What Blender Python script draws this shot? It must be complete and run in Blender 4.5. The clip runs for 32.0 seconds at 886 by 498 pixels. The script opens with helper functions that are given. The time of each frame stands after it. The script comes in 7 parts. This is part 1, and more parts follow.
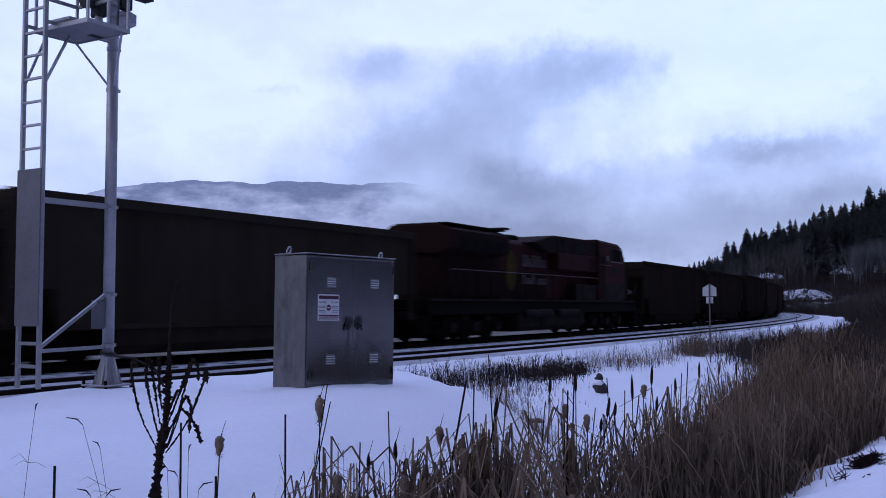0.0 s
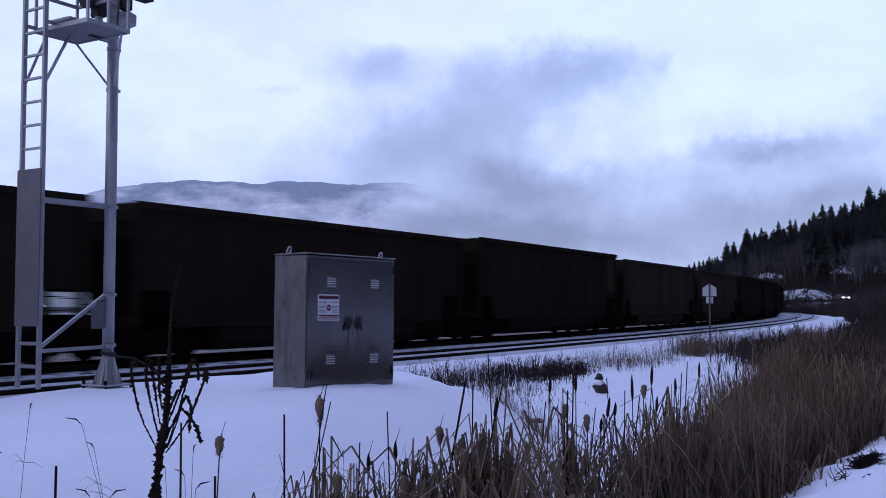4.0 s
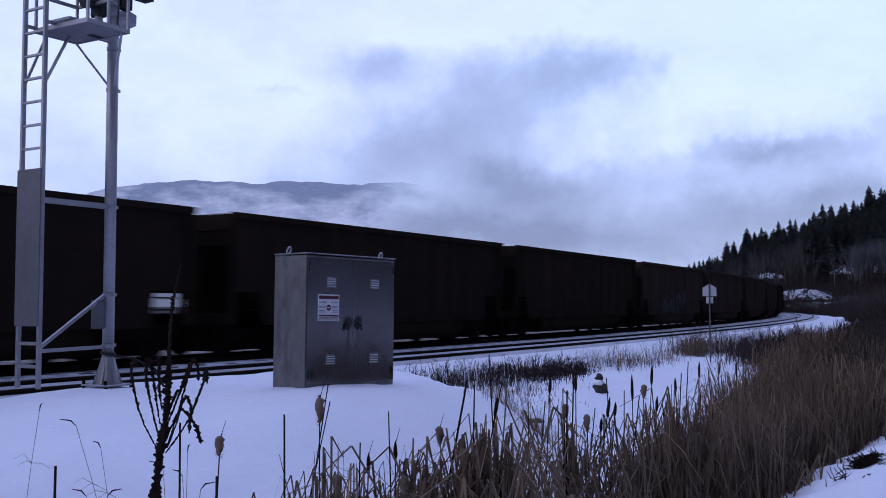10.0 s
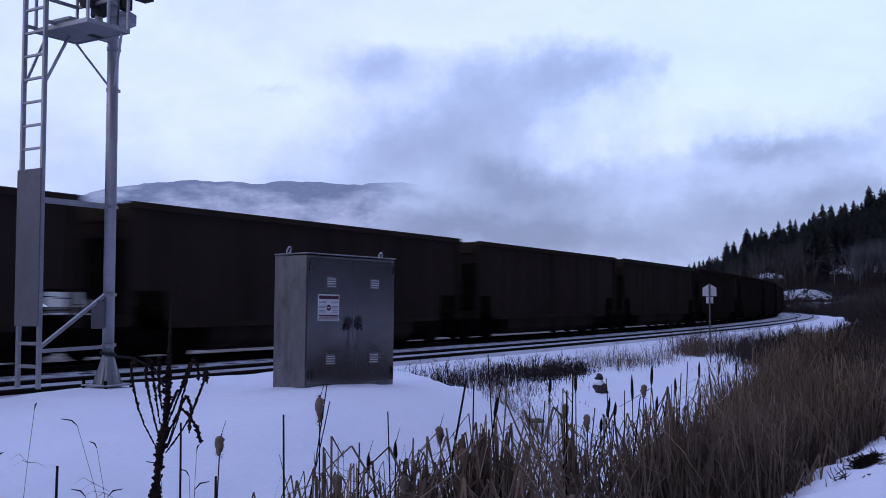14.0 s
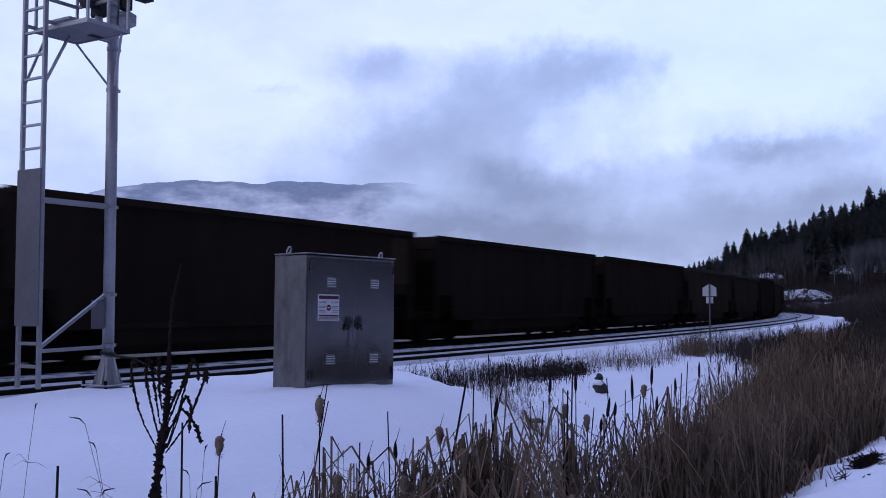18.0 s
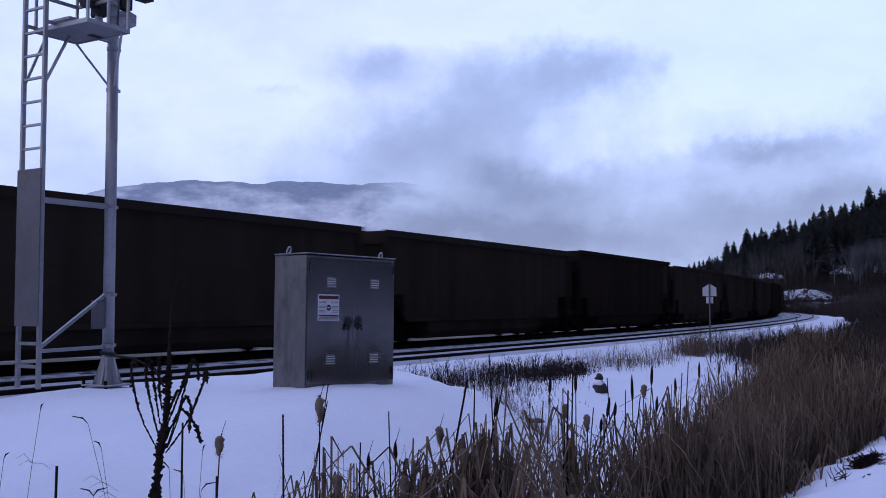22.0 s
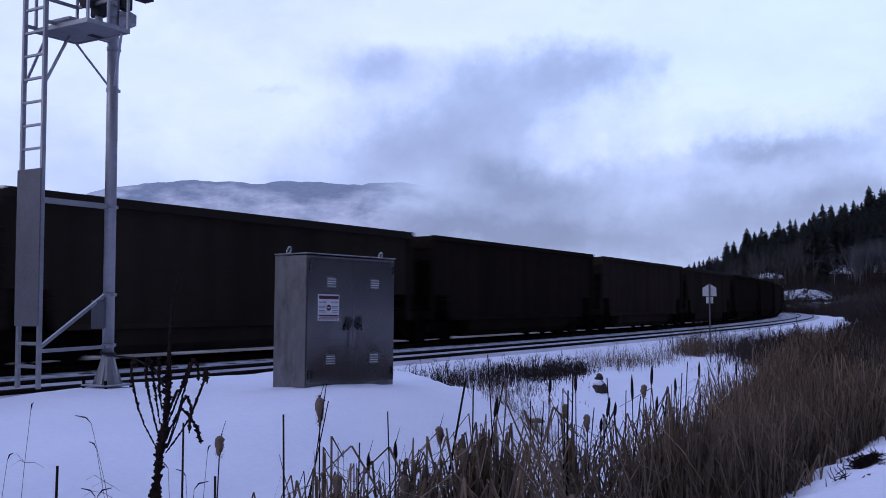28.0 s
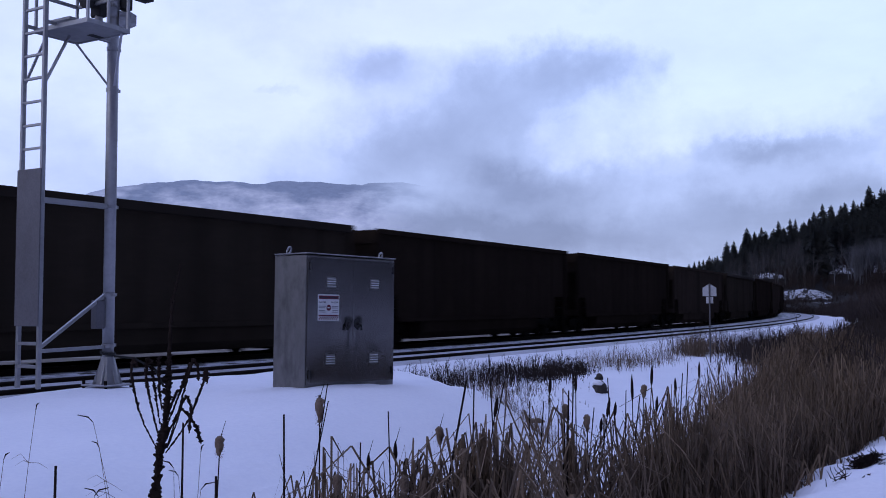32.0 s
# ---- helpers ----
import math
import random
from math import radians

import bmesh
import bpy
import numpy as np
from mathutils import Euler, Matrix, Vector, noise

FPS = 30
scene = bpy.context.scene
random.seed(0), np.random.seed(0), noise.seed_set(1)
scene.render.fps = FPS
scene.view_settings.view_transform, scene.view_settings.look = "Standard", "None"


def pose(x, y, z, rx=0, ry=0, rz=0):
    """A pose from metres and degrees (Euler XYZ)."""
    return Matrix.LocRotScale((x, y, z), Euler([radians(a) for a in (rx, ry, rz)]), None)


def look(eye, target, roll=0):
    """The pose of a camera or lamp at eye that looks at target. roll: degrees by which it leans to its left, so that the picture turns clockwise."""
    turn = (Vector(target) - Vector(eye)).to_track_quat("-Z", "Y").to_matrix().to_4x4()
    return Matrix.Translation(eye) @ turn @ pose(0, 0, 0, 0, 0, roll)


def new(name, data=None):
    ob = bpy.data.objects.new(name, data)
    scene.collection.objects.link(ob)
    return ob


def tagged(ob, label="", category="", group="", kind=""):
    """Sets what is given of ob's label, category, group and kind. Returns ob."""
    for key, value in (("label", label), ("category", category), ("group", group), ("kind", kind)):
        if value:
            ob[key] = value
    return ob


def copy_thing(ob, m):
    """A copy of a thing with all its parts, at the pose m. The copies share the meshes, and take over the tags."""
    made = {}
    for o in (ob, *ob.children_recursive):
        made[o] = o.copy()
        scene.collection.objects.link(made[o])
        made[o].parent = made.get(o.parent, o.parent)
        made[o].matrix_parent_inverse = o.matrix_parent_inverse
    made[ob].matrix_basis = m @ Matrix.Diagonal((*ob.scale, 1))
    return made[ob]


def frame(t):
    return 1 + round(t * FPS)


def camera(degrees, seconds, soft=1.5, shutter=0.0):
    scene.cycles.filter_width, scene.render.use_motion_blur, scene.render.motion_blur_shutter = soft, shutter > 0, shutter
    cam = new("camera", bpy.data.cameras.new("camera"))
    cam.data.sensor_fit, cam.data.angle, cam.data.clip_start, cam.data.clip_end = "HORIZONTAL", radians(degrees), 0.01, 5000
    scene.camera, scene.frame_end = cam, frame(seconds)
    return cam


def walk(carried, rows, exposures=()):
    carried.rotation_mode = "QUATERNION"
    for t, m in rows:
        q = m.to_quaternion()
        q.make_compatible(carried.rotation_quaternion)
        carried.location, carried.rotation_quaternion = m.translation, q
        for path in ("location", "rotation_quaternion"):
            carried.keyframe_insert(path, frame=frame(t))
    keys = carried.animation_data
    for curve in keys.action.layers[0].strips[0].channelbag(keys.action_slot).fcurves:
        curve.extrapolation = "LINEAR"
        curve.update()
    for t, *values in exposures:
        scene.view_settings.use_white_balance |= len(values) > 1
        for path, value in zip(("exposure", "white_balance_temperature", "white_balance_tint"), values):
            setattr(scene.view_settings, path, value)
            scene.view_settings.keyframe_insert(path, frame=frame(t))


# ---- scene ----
FOV, SECONDS = 47.74, 32.0
EYE = (0.0, -19.05, 1.285)
cam = camera(FOV, SECONDS, soft=0.93, shutter=0.85)
AZ, TILT = radians(58.70), radians(3.25)
AIM = (EYE[0] + 100 * math.sin(AZ) * math.cos(TILT), EYE[1] + 100 * math.cos(AZ) * math.cos(TILT), EYE[2] + 100 * math.sin(TILT))
STILL = look(EYE, AIM, -0.10)
walk(cam, [(0.0, STILL), (SECONDS, STILL)], exposures=((0.0, 0.05), (3.0, 0.05), (10.0, 0.02), (18.0, 0.0), (SECONDS, 0.0)))


# ---- sky and light ----
def nod(tree, kind, **inputs):
    n = tree.nodes.new(kind)
    for k, v in inputs.items():
        n.inputs[k.replace("_", " ")].default_value = v
    return n


def build_world():
    w = bpy.data.worlds.new("dusk_sky")
    scene.world = w
    w.use_nodes = True
    t = w.node_tree
    t.nodes.clear()
    out = t.nodes.new("ShaderNodeOutputWorld")
    bg = t.nodes.new("ShaderNodeBackground")
    bg.inputs["Strength"].default_value = 1.0
    sky = t.nodes.new("ShaderNodeTexSky")
    sky.sky_type, sky.sun_disc = "NISHITA", False
    sky.sun_elevation, sky.sun_rotation = radians(14), radians(-69)
    skys = t.nodes.new("ShaderNodeVectorMath")
    skys.operation = "SCALE"
    skys.inputs["Scale"].default_value = 0.10
    t.links.new(sky.outputs["Color"], skys.inputs[0])
    co = t.nodes.new("ShaderNodeTexCoord")
    # clouds lie on a high layer: the direction is divided by its height
    sep = t.nodes.new("ShaderNodeSeparateXYZ")
    t.links.new(co.outputs["Generated"], sep.inputs[0])
    up = nod(t, "ShaderNodeMath")
    up.operation = "ADD"
    up.inputs[1].default_value = 0.26
    clampz = t.nodes.new("ShaderNodeMath")
    clampz.operation = "MAXIMUM"
    clampz.inputs[1].default_value = 0.0
    t.links.new(sep.outputs["Z"], clampz.inputs[0])
    t.links.new(clampz.outputs[0], up.inputs[0])
    div = t.nodes.new("ShaderNodeVectorMath")
    div.operation = "DIVIDE"
    comb = t.nodes.new("ShaderNodeCombineXYZ")
    for i in range(3):
        t.links.new(up.outputs[0], comb.inputs[i])
    t.links.new(co.outputs["Generated"], div.inputs[0])
    t.links.new(comb.outputs[0], div.inputs[1])
    big = nod(t, "ShaderNodeTexNoise", Scale=1.5, Detail=7.0, Roughness=0.56, Distortion=0.35)
    t.links.new(div.outputs[0], big.inputs["Vector"])
    fine = nod(t, "ShaderNodeTexNoise", Scale=4.0, Detail=6.0, Roughness=0.6)
    t.links.new(div.outputs[0], fine.inputs["Vector"])

    def math_node(op, a, b):
        n = t.nodes.new("ShaderNodeMath")
        n.operation = op
        for i, v in enumerate((a, b)):
            if isinstance(v, (int, float)):
                n.inputs[i].default_value = v
            else:
                t.links.new(v, n.inputs[i])
        return n.outputs[0]

    total = math_node("MULTIPLY", math_node("SUBTRACT", big.outputs["Fac"], 0.5), 1.2)
    total = math_node("ADD", total, math_node("MULTIPLY", math_node("SUBTRACT", fine.outputs["Fac"], 0.5), 0.4))
    # the banks have torn, billowing edges
    tear = nod(t, "ShaderNodeTexNoise", Scale=9.0, Detail=7.0, Roughness=0.62)
    t.links.new(co.outputs["Generated"], tear.inputs["Vector"])
    shift = t.nodes.new("ShaderNodeVectorMath")
    shift.operation = "MULTIPLY_ADD"
    t.links.new(tear.outputs["Color"], shift.inputs[0])
    shift.inputs[1].default_value = (0.17, 0.17, 0.10)
    shift.inputs[2].default_value = (-0.085, -0.085, -0.05)
    ragged = t.nodes.new("ShaderNodeVectorMath")
    t.links.new(shift.outputs[0], ragged.inputs[0])
    t.links.new(co.outputs["Generated"], ragged.inputs[1])
    puff = nod(t, "ShaderNodeTexNoise", Scale=22.0, Detail=5.0, Roughness=0.6)
    t.links.new(co.outputs["Generated"], puff.inputs["Vector"])
    total = math_node("ADD", total, math_node("MULTIPLY", math_node("SUBTRACT", puff.outputs["Fac"], 0.5), 0.35))
    # the heavy banks: azimuth from north over east, height, widths, weight
    for az, el, wa, we, k in BANKS + CLEARINGS:
        c = Vector((math.sin(radians(az)) * math.cos(radians(el)), math.cos(radians(az)) * math.cos(radians(el)), math.sin(radians(el))))
        a1 = Vector((math.cos(radians(az)), -math.sin(radians(az)), 0))
        terms = []
        for axis, width in ((a1, wa), (Vector((0, 0, 1)), we)):
            d = t.nodes.new("ShaderNodeVectorMath")
            d.operation = "DOT_PRODUCT"
            off = t.nodes.new("ShaderNodeVectorMath")
            off.operation = "SUBTRACT"
            t.links.new(ragged.outputs[0], off.inputs[0])
            off.inputs[1].default_value = c
            t.links.new(off.outputs[0], d.inputs[0])
            d.inputs[1].default_value = axis / math.sin(radians(width))
            terms.append(math_node("POWER", math_node("ABSOLUTE", d.outputs["Value"], 0), 2.0))
        bump = math_node("EXPONENT", math_node("MULTIPLY", math_node("ADD", terms[0], terms[1]), -1.0), 0)
        total = math_node("ADD", total, math_node("MULTIPLY", bump, k))
    ramp = t.nodes.new("ShaderNodeValToRGB")
    cr = ramp.color_ramp
    cr.elements[0].position, cr.elements[0].color = 0.0, (*SKY_BRIGHT, 1)
    cr.elements[1].position, cr.elements[1].color = 1.0, (*CLOUD_DARK, 1)
    e = cr.elements.new(0.40)
    e.color = (*CLOUD_MID, 1)
    shifted = math_node("ADD", math_node("MULTIPLY", total, 0.62), 0.13)
    t.links.new(shifted, ramp.inputs["Fac"])
    mix = t.nodes.new("ShaderNodeMix")
    mix.data_type = "RGBA"
    mix.inputs[0].default_value = 0.88
    t.links.new(skys.outputs[0], mix.inputs[6])
    t.links.new(ramp.outputs["Color"], mix.inputs[7])
    # the last light stands in the north-east; overhead and behind the sky is dimmer
    glow = t.nodes.new("ShaderNodeVectorMath")
    glow.operation = "DOT_PRODUCT"
    t.links.new(co.outputs["Generated"], glow.inputs[0])
    glow.inputs[1].default_value = Vector((math.sin(radians(40)) * 0.966, math.cos(radians(40)) * 0.966, 0.259))
    gm = t.nodes.new("ShaderNodeMapRange")
    gm.inputs["From Min"].default_value, gm.inputs["From Max"].default_value = -0.7, 0.70
    t.links.new(glow.outputs["Value"], gm.inputs["Value"])
    bright = math_node("ADD", math_node("MULTIPLY", math_node("POWER", gm.outputs["Result"], 1.1), 1.0 - SKY_BACK), SKY_BACK)
    bright = math_node("MULTIPLY", bright, math_node("ADD", math_node("MULTIPLY", fine.outputs["Fac"], 0.26), 0.87))
    dim = t.nodes.new("ShaderNodeVectorMath")
    dim.operation = "SCALE"
    t.links.new(mix.outputs[2], dim.inputs[0])
    t.links.new(bright, dim.inputs["Scale"])
    # the zenith is a deeper blue than the sky above the horizon
    zen = t.nodes.new("ShaderNodeMapRange")
    zen.inputs["From Min"].default_value, zen.inputs["From Max"].default_value = 0.32, 0.60
    t.links.new(sep.outputs["Z"], zen.inputs["Value"])
    deep = t.nodes.new("ShaderNodeMix")
    deep.data_type, deep.blend_type = "RGBA", "MULTIPLY"
    deep.inputs[7].default_value = (*ZENITH, 1)
    t.links.new(zen.outputs["Result"], deep.inputs[0])
    t.links.new(dim.outputs[0], deep.inputs[6])
    # away from the last light, towards the east, the sky is cooler
    east = t.nodes.new("ShaderNodeVectorMath")
    east.operation = "DOT_PRODUCT"
    t.links.new(co.outputs["Generated"], east.inputs[0])
    east.inputs[1].default_value = (math.sin(radians(100)), math.cos(radians(100)), 0)
    em = t.nodes.new("ShaderNodeMapRange")
    em.inputs["From Min"].default_value, em.inputs["From Max"].default_value = 0.70, 0.95
    t.links.new(east.outputs["Value"], em.inputs["Value"])
    cool = t.nodes.new("ShaderNodeMix")
    cool.data_type, cool.blend_type = "RGBA", "MULTIPLY"
    cool.inputs[7].default_value = (0.94, 1.0, 1.005, 1)
    high = t.nodes.new("ShaderNodeMapRange")
    high.inputs["From Min"].default_value, high.inputs["From Max"].default_value = 0.12, 0.22
    t.links.new(sep.outputs["Z"], high.inputs["Value"])
    t.links.new(math_node("MULTIPLY", em.outputs["Result"], high.outputs["Result"]), cool.inputs[0])
    t.links.new(deep.outputs[2], cool.inputs[6])
    t.links.new(cool.outputs[2], bg.inputs["Color"])
    t.links.new(bg.outputs[0], out.inputs[0])


ZENITH = (0.96, 0.98, 1.20)
SKY_BRIGHT = (0.80, 0.93, 1.47)
CLOUD_MID = (0.485, 0.597, 1.02)
CLOUD_DARK = (0.242, 0.30, 0.565)
SKY_BACK = 0.05
BANKS = ((66.8, 13.5, 4.2, 1.5, 0.80), (62.5, 11.6, 4.2, 1.9, 0.68), (58.5, 9.4, 4.5, 2.2, 0.85), (54.5, 13.4, 2.2, 1.2, 0.55), (64, 6.8, 5.0, 1.7, 0.75), (60, 3.8, 8.0, 1.8, 0.9), (71, 2.8, 8.0, 1.6, 0.85), (77.2, 8.5, 4.2, 0.8, 0.95), (80, 5.5, 7.0, 1.7, 0.75), (54, 8.4, 3.5, 1.8, 0.45), (48.5, 11.6, 1.2, 0.4, 0.3), (45, 3.4, 9.0, 1.8, 0.65), (54, 4.8, 6.0, 2.0, 0.5), (66, 4.6, 7.0, 1.4, 0.6), (76, 5.2, 6.0, 2.4, 0.55), (64.5, 7.6, 4.0, 1.3, 0.55), (46, 7.0, 8.0, 2.5, 0.2))
CLEARINGS = ((44, 12.0, 7.0, 4.0, -0.25), (77, 14.5, 6.5, 3.4, -1.0), (70.6, 9.4, 1.8, 1.2, -0.28), (60.5, 16.0, 9.0, 1.5, -0.35), (84, 15.0, 5.0, 4.0, -0.4))
build_world()
sun = new("sun", bpy.data.lights.new("sun", "SUN"))
sun.data.energy, sun.data.angle, sun.data.color = 0.70, radians(40), (0.80, 0.80, 1.0)
sun.matrix_world = look((-80, 26, 22), (0, 0, 0))


# ---- materials ----
def material(name, base, rough=0.7, metal=0.0, second=None, scale=3.0, amount=0.5, fine=40.0, bump=0.15, bump_scale=None, spec=0.4, random_value=0.0, island=0.0, emit=None, stretch=None):
    """A surface with two scales of variation: patches of a second colour and a fine grain."""
    m = bpy.data.materials.new(name)
    m.use_nodes = True
    t = m.node_tree
    b = t.nodes["Principled BSDF"]
    b.inputs["Roughness"].default_value, b.inputs["Metallic"].default_value = rough, metal
    b.inputs["Specular IOR Level"].default_value = spec
    co = t.nodes.new("ShaderNodeTexCoord")
    src = co.outputs["Object"]
    if stretch:
        mp = t.nodes.new("ShaderNodeMapping")
        mp.inputs["Scale"].default_value = stretch
        t.links.new(src, mp.inputs["Vector"])
        src = mp.outputs["Vector"]
    n1 = nod(t, "ShaderNodeTexNoise", Scale=scale, Detail=6.0, Roughness=0.6)
    n2 = nod(t, "ShaderNodeTexNoise", Scale=fine, Detail=4.0, Roughness=0.6)
    for n in (n1, n2):
        t.links.new(src, n.inputs["Vector"])
    ramp = t.nodes.new("ShaderNodeValToRGB")
    second = second or tuple(c * 0.7 for c in base)
    ramp.color_ramp.elements[0].position, ramp.color_ramp.elements[0].color = 0.5 - 0.28 * (1 - amount) - 0.02, (*base, 1)
    ramp.color_ramp.elements[1].position, ramp.color_ramp.elements[1].color = 0.78, (*second, 1)
    t.links.new(n1.outputs["Fac"], ramp.inputs["Fac"])
    grain = t.nodes.new("ShaderNodeMix")
    grain.data_type, grain.blend_type = "RGBA", "OVERLAY"
    grain.inputs[0].default_value = 0.35
    t.links.new(ramp.outputs["Color"], grain.inputs[6])
    t.links.new(n2.outputs["Fac"], grain.inputs[7])
    colour = grain.outputs[2]
    for strength, kind, sock in ((random_value, "ShaderNodeObjectInfo", "Random"), (island, "ShaderNodeNewGeometry", "Random Per Island")):
        if strength:
            r = t.nodes.new(kind)
            hsv = t.nodes.new("ShaderNodeHueSaturation")
            ma = t.nodes.new("ShaderNodeMapRange")
            ma.inputs["To Min"].default_value, ma.inputs["To Max"].default_value = 1 - strength, 1 + strength
            t.links.new(r.outputs[sock], ma.inputs["Value"])
            t.links.new(ma.outputs["Result"], hsv.inputs["Value"])
            t.links.new(colour, hsv.inputs["Color"])
            colour = hsv.outputs["Color"]
    t.links.new(colour, b.inputs["Base Color"])
    if bump:
        bp = t.nodes.new("ShaderNodeBump")
        bp.inputs["Strength"].default_value, bp.inputs["Distance"].default_value = bump, 0.02
        n3 = nod(t, "ShaderNodeTexNoise", Scale=bump_scale or fine, Detail=5.0)
        t.links.new(src, n3.inputs["Vector"])
        t.links.new(n3.outputs["Fac"], bp.inputs["Height"])
        t.links.new(bp.outputs["Normal"], b.inputs["Normal"])
    rr = t.nodes.new("ShaderNodeMapRange")
    rr.inputs["To Min"].default_value, rr.inputs["To Max"].default_value = max(rough - 0.12, 0.05), min(rough + 0.12, 1)
    t.links.new(n1.outputs["Fac"], rr.inputs["Value"])
    t.links.new(rr.outputs["Result"], b.inputs["Roughness"])
    if emit:
        b.inputs["Emission Color"].default_value, b.inputs["Emission Strength"].default_value = (*emit[:3], 1), emit[3]
    return m


SNOW = material("snow", (0.88, 0.88, 0.90), 0.75, second=(0.80, 0.80, 0.84), scale=0.35, amount=0.4, fine=22, bump=0.25, bump_scale=5.0, spec=0.2)
RAIL = material("rail_steel", (0.014, 0.0105, 0.0095), 0.9, 0.0, spec=0.08, second=(0.022, 0.015, 0.012), scale=4, fine=60)
RAIL_HEAD = material("polished_rail", (0.035, 0.032, 0.032), 0.7, 0.2, spec=0.15, second=(0.022, 0.020, 0.020), scale=5)

def wagon_paint(name, base, dark, dust):
    """Coal-stained paint: rain streaks run down the sides in broad uneven bands, dust lies on the lower edge."""
    m = material(name, base, 0.85, second=tuple(0.8 * c for c in base), scale=1.4, amount=0.6, fine=14, bump=0.06, spec=0.0)
    t = m.node_tree
    b = t.nodes["Principled BSDF"]
    colour = b.inputs["Base Color"].links[0].from_socket
    co = t.nodes.new("ShaderNodeTexCoord")
    info = t.nodes.new("ShaderNodeObjectInfo")
    w = t.nodes.new("ShaderNodeMath")
    w.operation = "MULTIPLY"
    w.inputs[1].default_value = 37.0
    t.links.new(info.outputs["Random"], w.inputs[0])
    for stretch, scale, lo, hi, tone, most in (((1, 1, 0.03), 0.85, 0.46, 0.66, dark, 0.65), ((1, 1, 0.05), 3.6, 0.55, 0.7, dark, 0.55), ((1, 1, 0.25), 0.5, 0.55, 0.75, dust, 0.6)):
        mp = t.nodes.new("ShaderNodeMapping")
        mp.inputs["Scale"].default_value = stretch
        t.links.new(co.outputs["Object"], mp.inputs["Vector"])
        n = t.nodes.new("ShaderNodeTexNoise")
        n.noise_dimensions = "4D"
        n.inputs["Scale"].default_value, n.inputs["Detail"].default_value = scale, 5.0
        t.links.new(mp.outputs["Vector"], n.inputs["Vector"])
        t.links.new(w.outputs[0], n.inputs["W"])
        r = t.nodes.new("ShaderNodeMapRange")
        r.inputs["From Min"].default_value, r.inputs["From Max"].default_value, r.inputs["To Max"].default_value = lo, hi, most
        t.links.new(n.outputs["Fac"], r.inputs["Value"])
        mix = t.nodes.new("ShaderNodeMix")
        mix.data_type = "RGBA"
        mix.inputs[7].default_value = (*tone, 1)
        t.links.new(r.outputs["Result"], mix.inputs[0])
        t.links.new(colour, mix.inputs[6])
        colour = mix.outputs[2]
    t.links.new(colour, b.inputs["Base Color"])
    return m


BLACK_PAINT = wagon_paint("black_wagon_paint", (0.0266, 0.0194, 0.0154), (0.0162, 0.0121, 0.0099), (0.0350, 0.0253, 0.0193))
BROWN_PAINT = wagon_paint("brown_wagon_paint", (0.0403, 0.0317, 0.0248), (0.0190, 0.0151, 0.0123), (0.0449, 0.0345, 0.0260))
GREY_PAINT = wagon_paint("grey_wagon_paint", (0.0454, 0.0338, 0.0273), (0.0217, 0.0162, 0.0134), (0.0527, 0.0392, 0.0315))
RUST_PANEL = material("rusty_panel", (0.048, 0.034, 0.021), 0.85, spec=0.0, second=(0.034, 0.024, 0.016), scale=3, fine=30)
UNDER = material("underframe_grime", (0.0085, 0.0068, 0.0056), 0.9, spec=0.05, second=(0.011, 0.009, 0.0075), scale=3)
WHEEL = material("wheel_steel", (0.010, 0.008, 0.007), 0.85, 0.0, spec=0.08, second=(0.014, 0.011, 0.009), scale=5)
GRAFFITI = material("graffiti_paint", (0.054, 0.053, 0.058), 0.85, spec=0.0, second=(0.026, 0.024, 0.025), scale=2.2, amount=0.9)
SHEET = material("dull_sheet_steel", (0.145, 0.14, 0.158), 0.6, 0.3, second=(0.12, 0.115, 0.125), scale=2.5, fine=40, bump=0.03)
POST_STEEL = material("weathered_post_steel", (0.105, 0.10, 0.11), 0.7, 0.2, second=(0.07, 0.066, 0.07), scale=4, fine=30, bump=0.03)
GALV = material("galvanised_steel", (0.36, 0.36, 0.38), 0.42, 0.5, second=(0.27, 0.27, 0.285), scale=3, fine=12, bump=0.02)
CASE = material("cabinet_aluminium", (0.228, 0.220, 0.222), 0.38, 0.65, second=(0.10, 0.096, 0.10), scale=4.2, amount=1.0, fine=7, bump=0.03, stretch=(1, 1, 0.6))


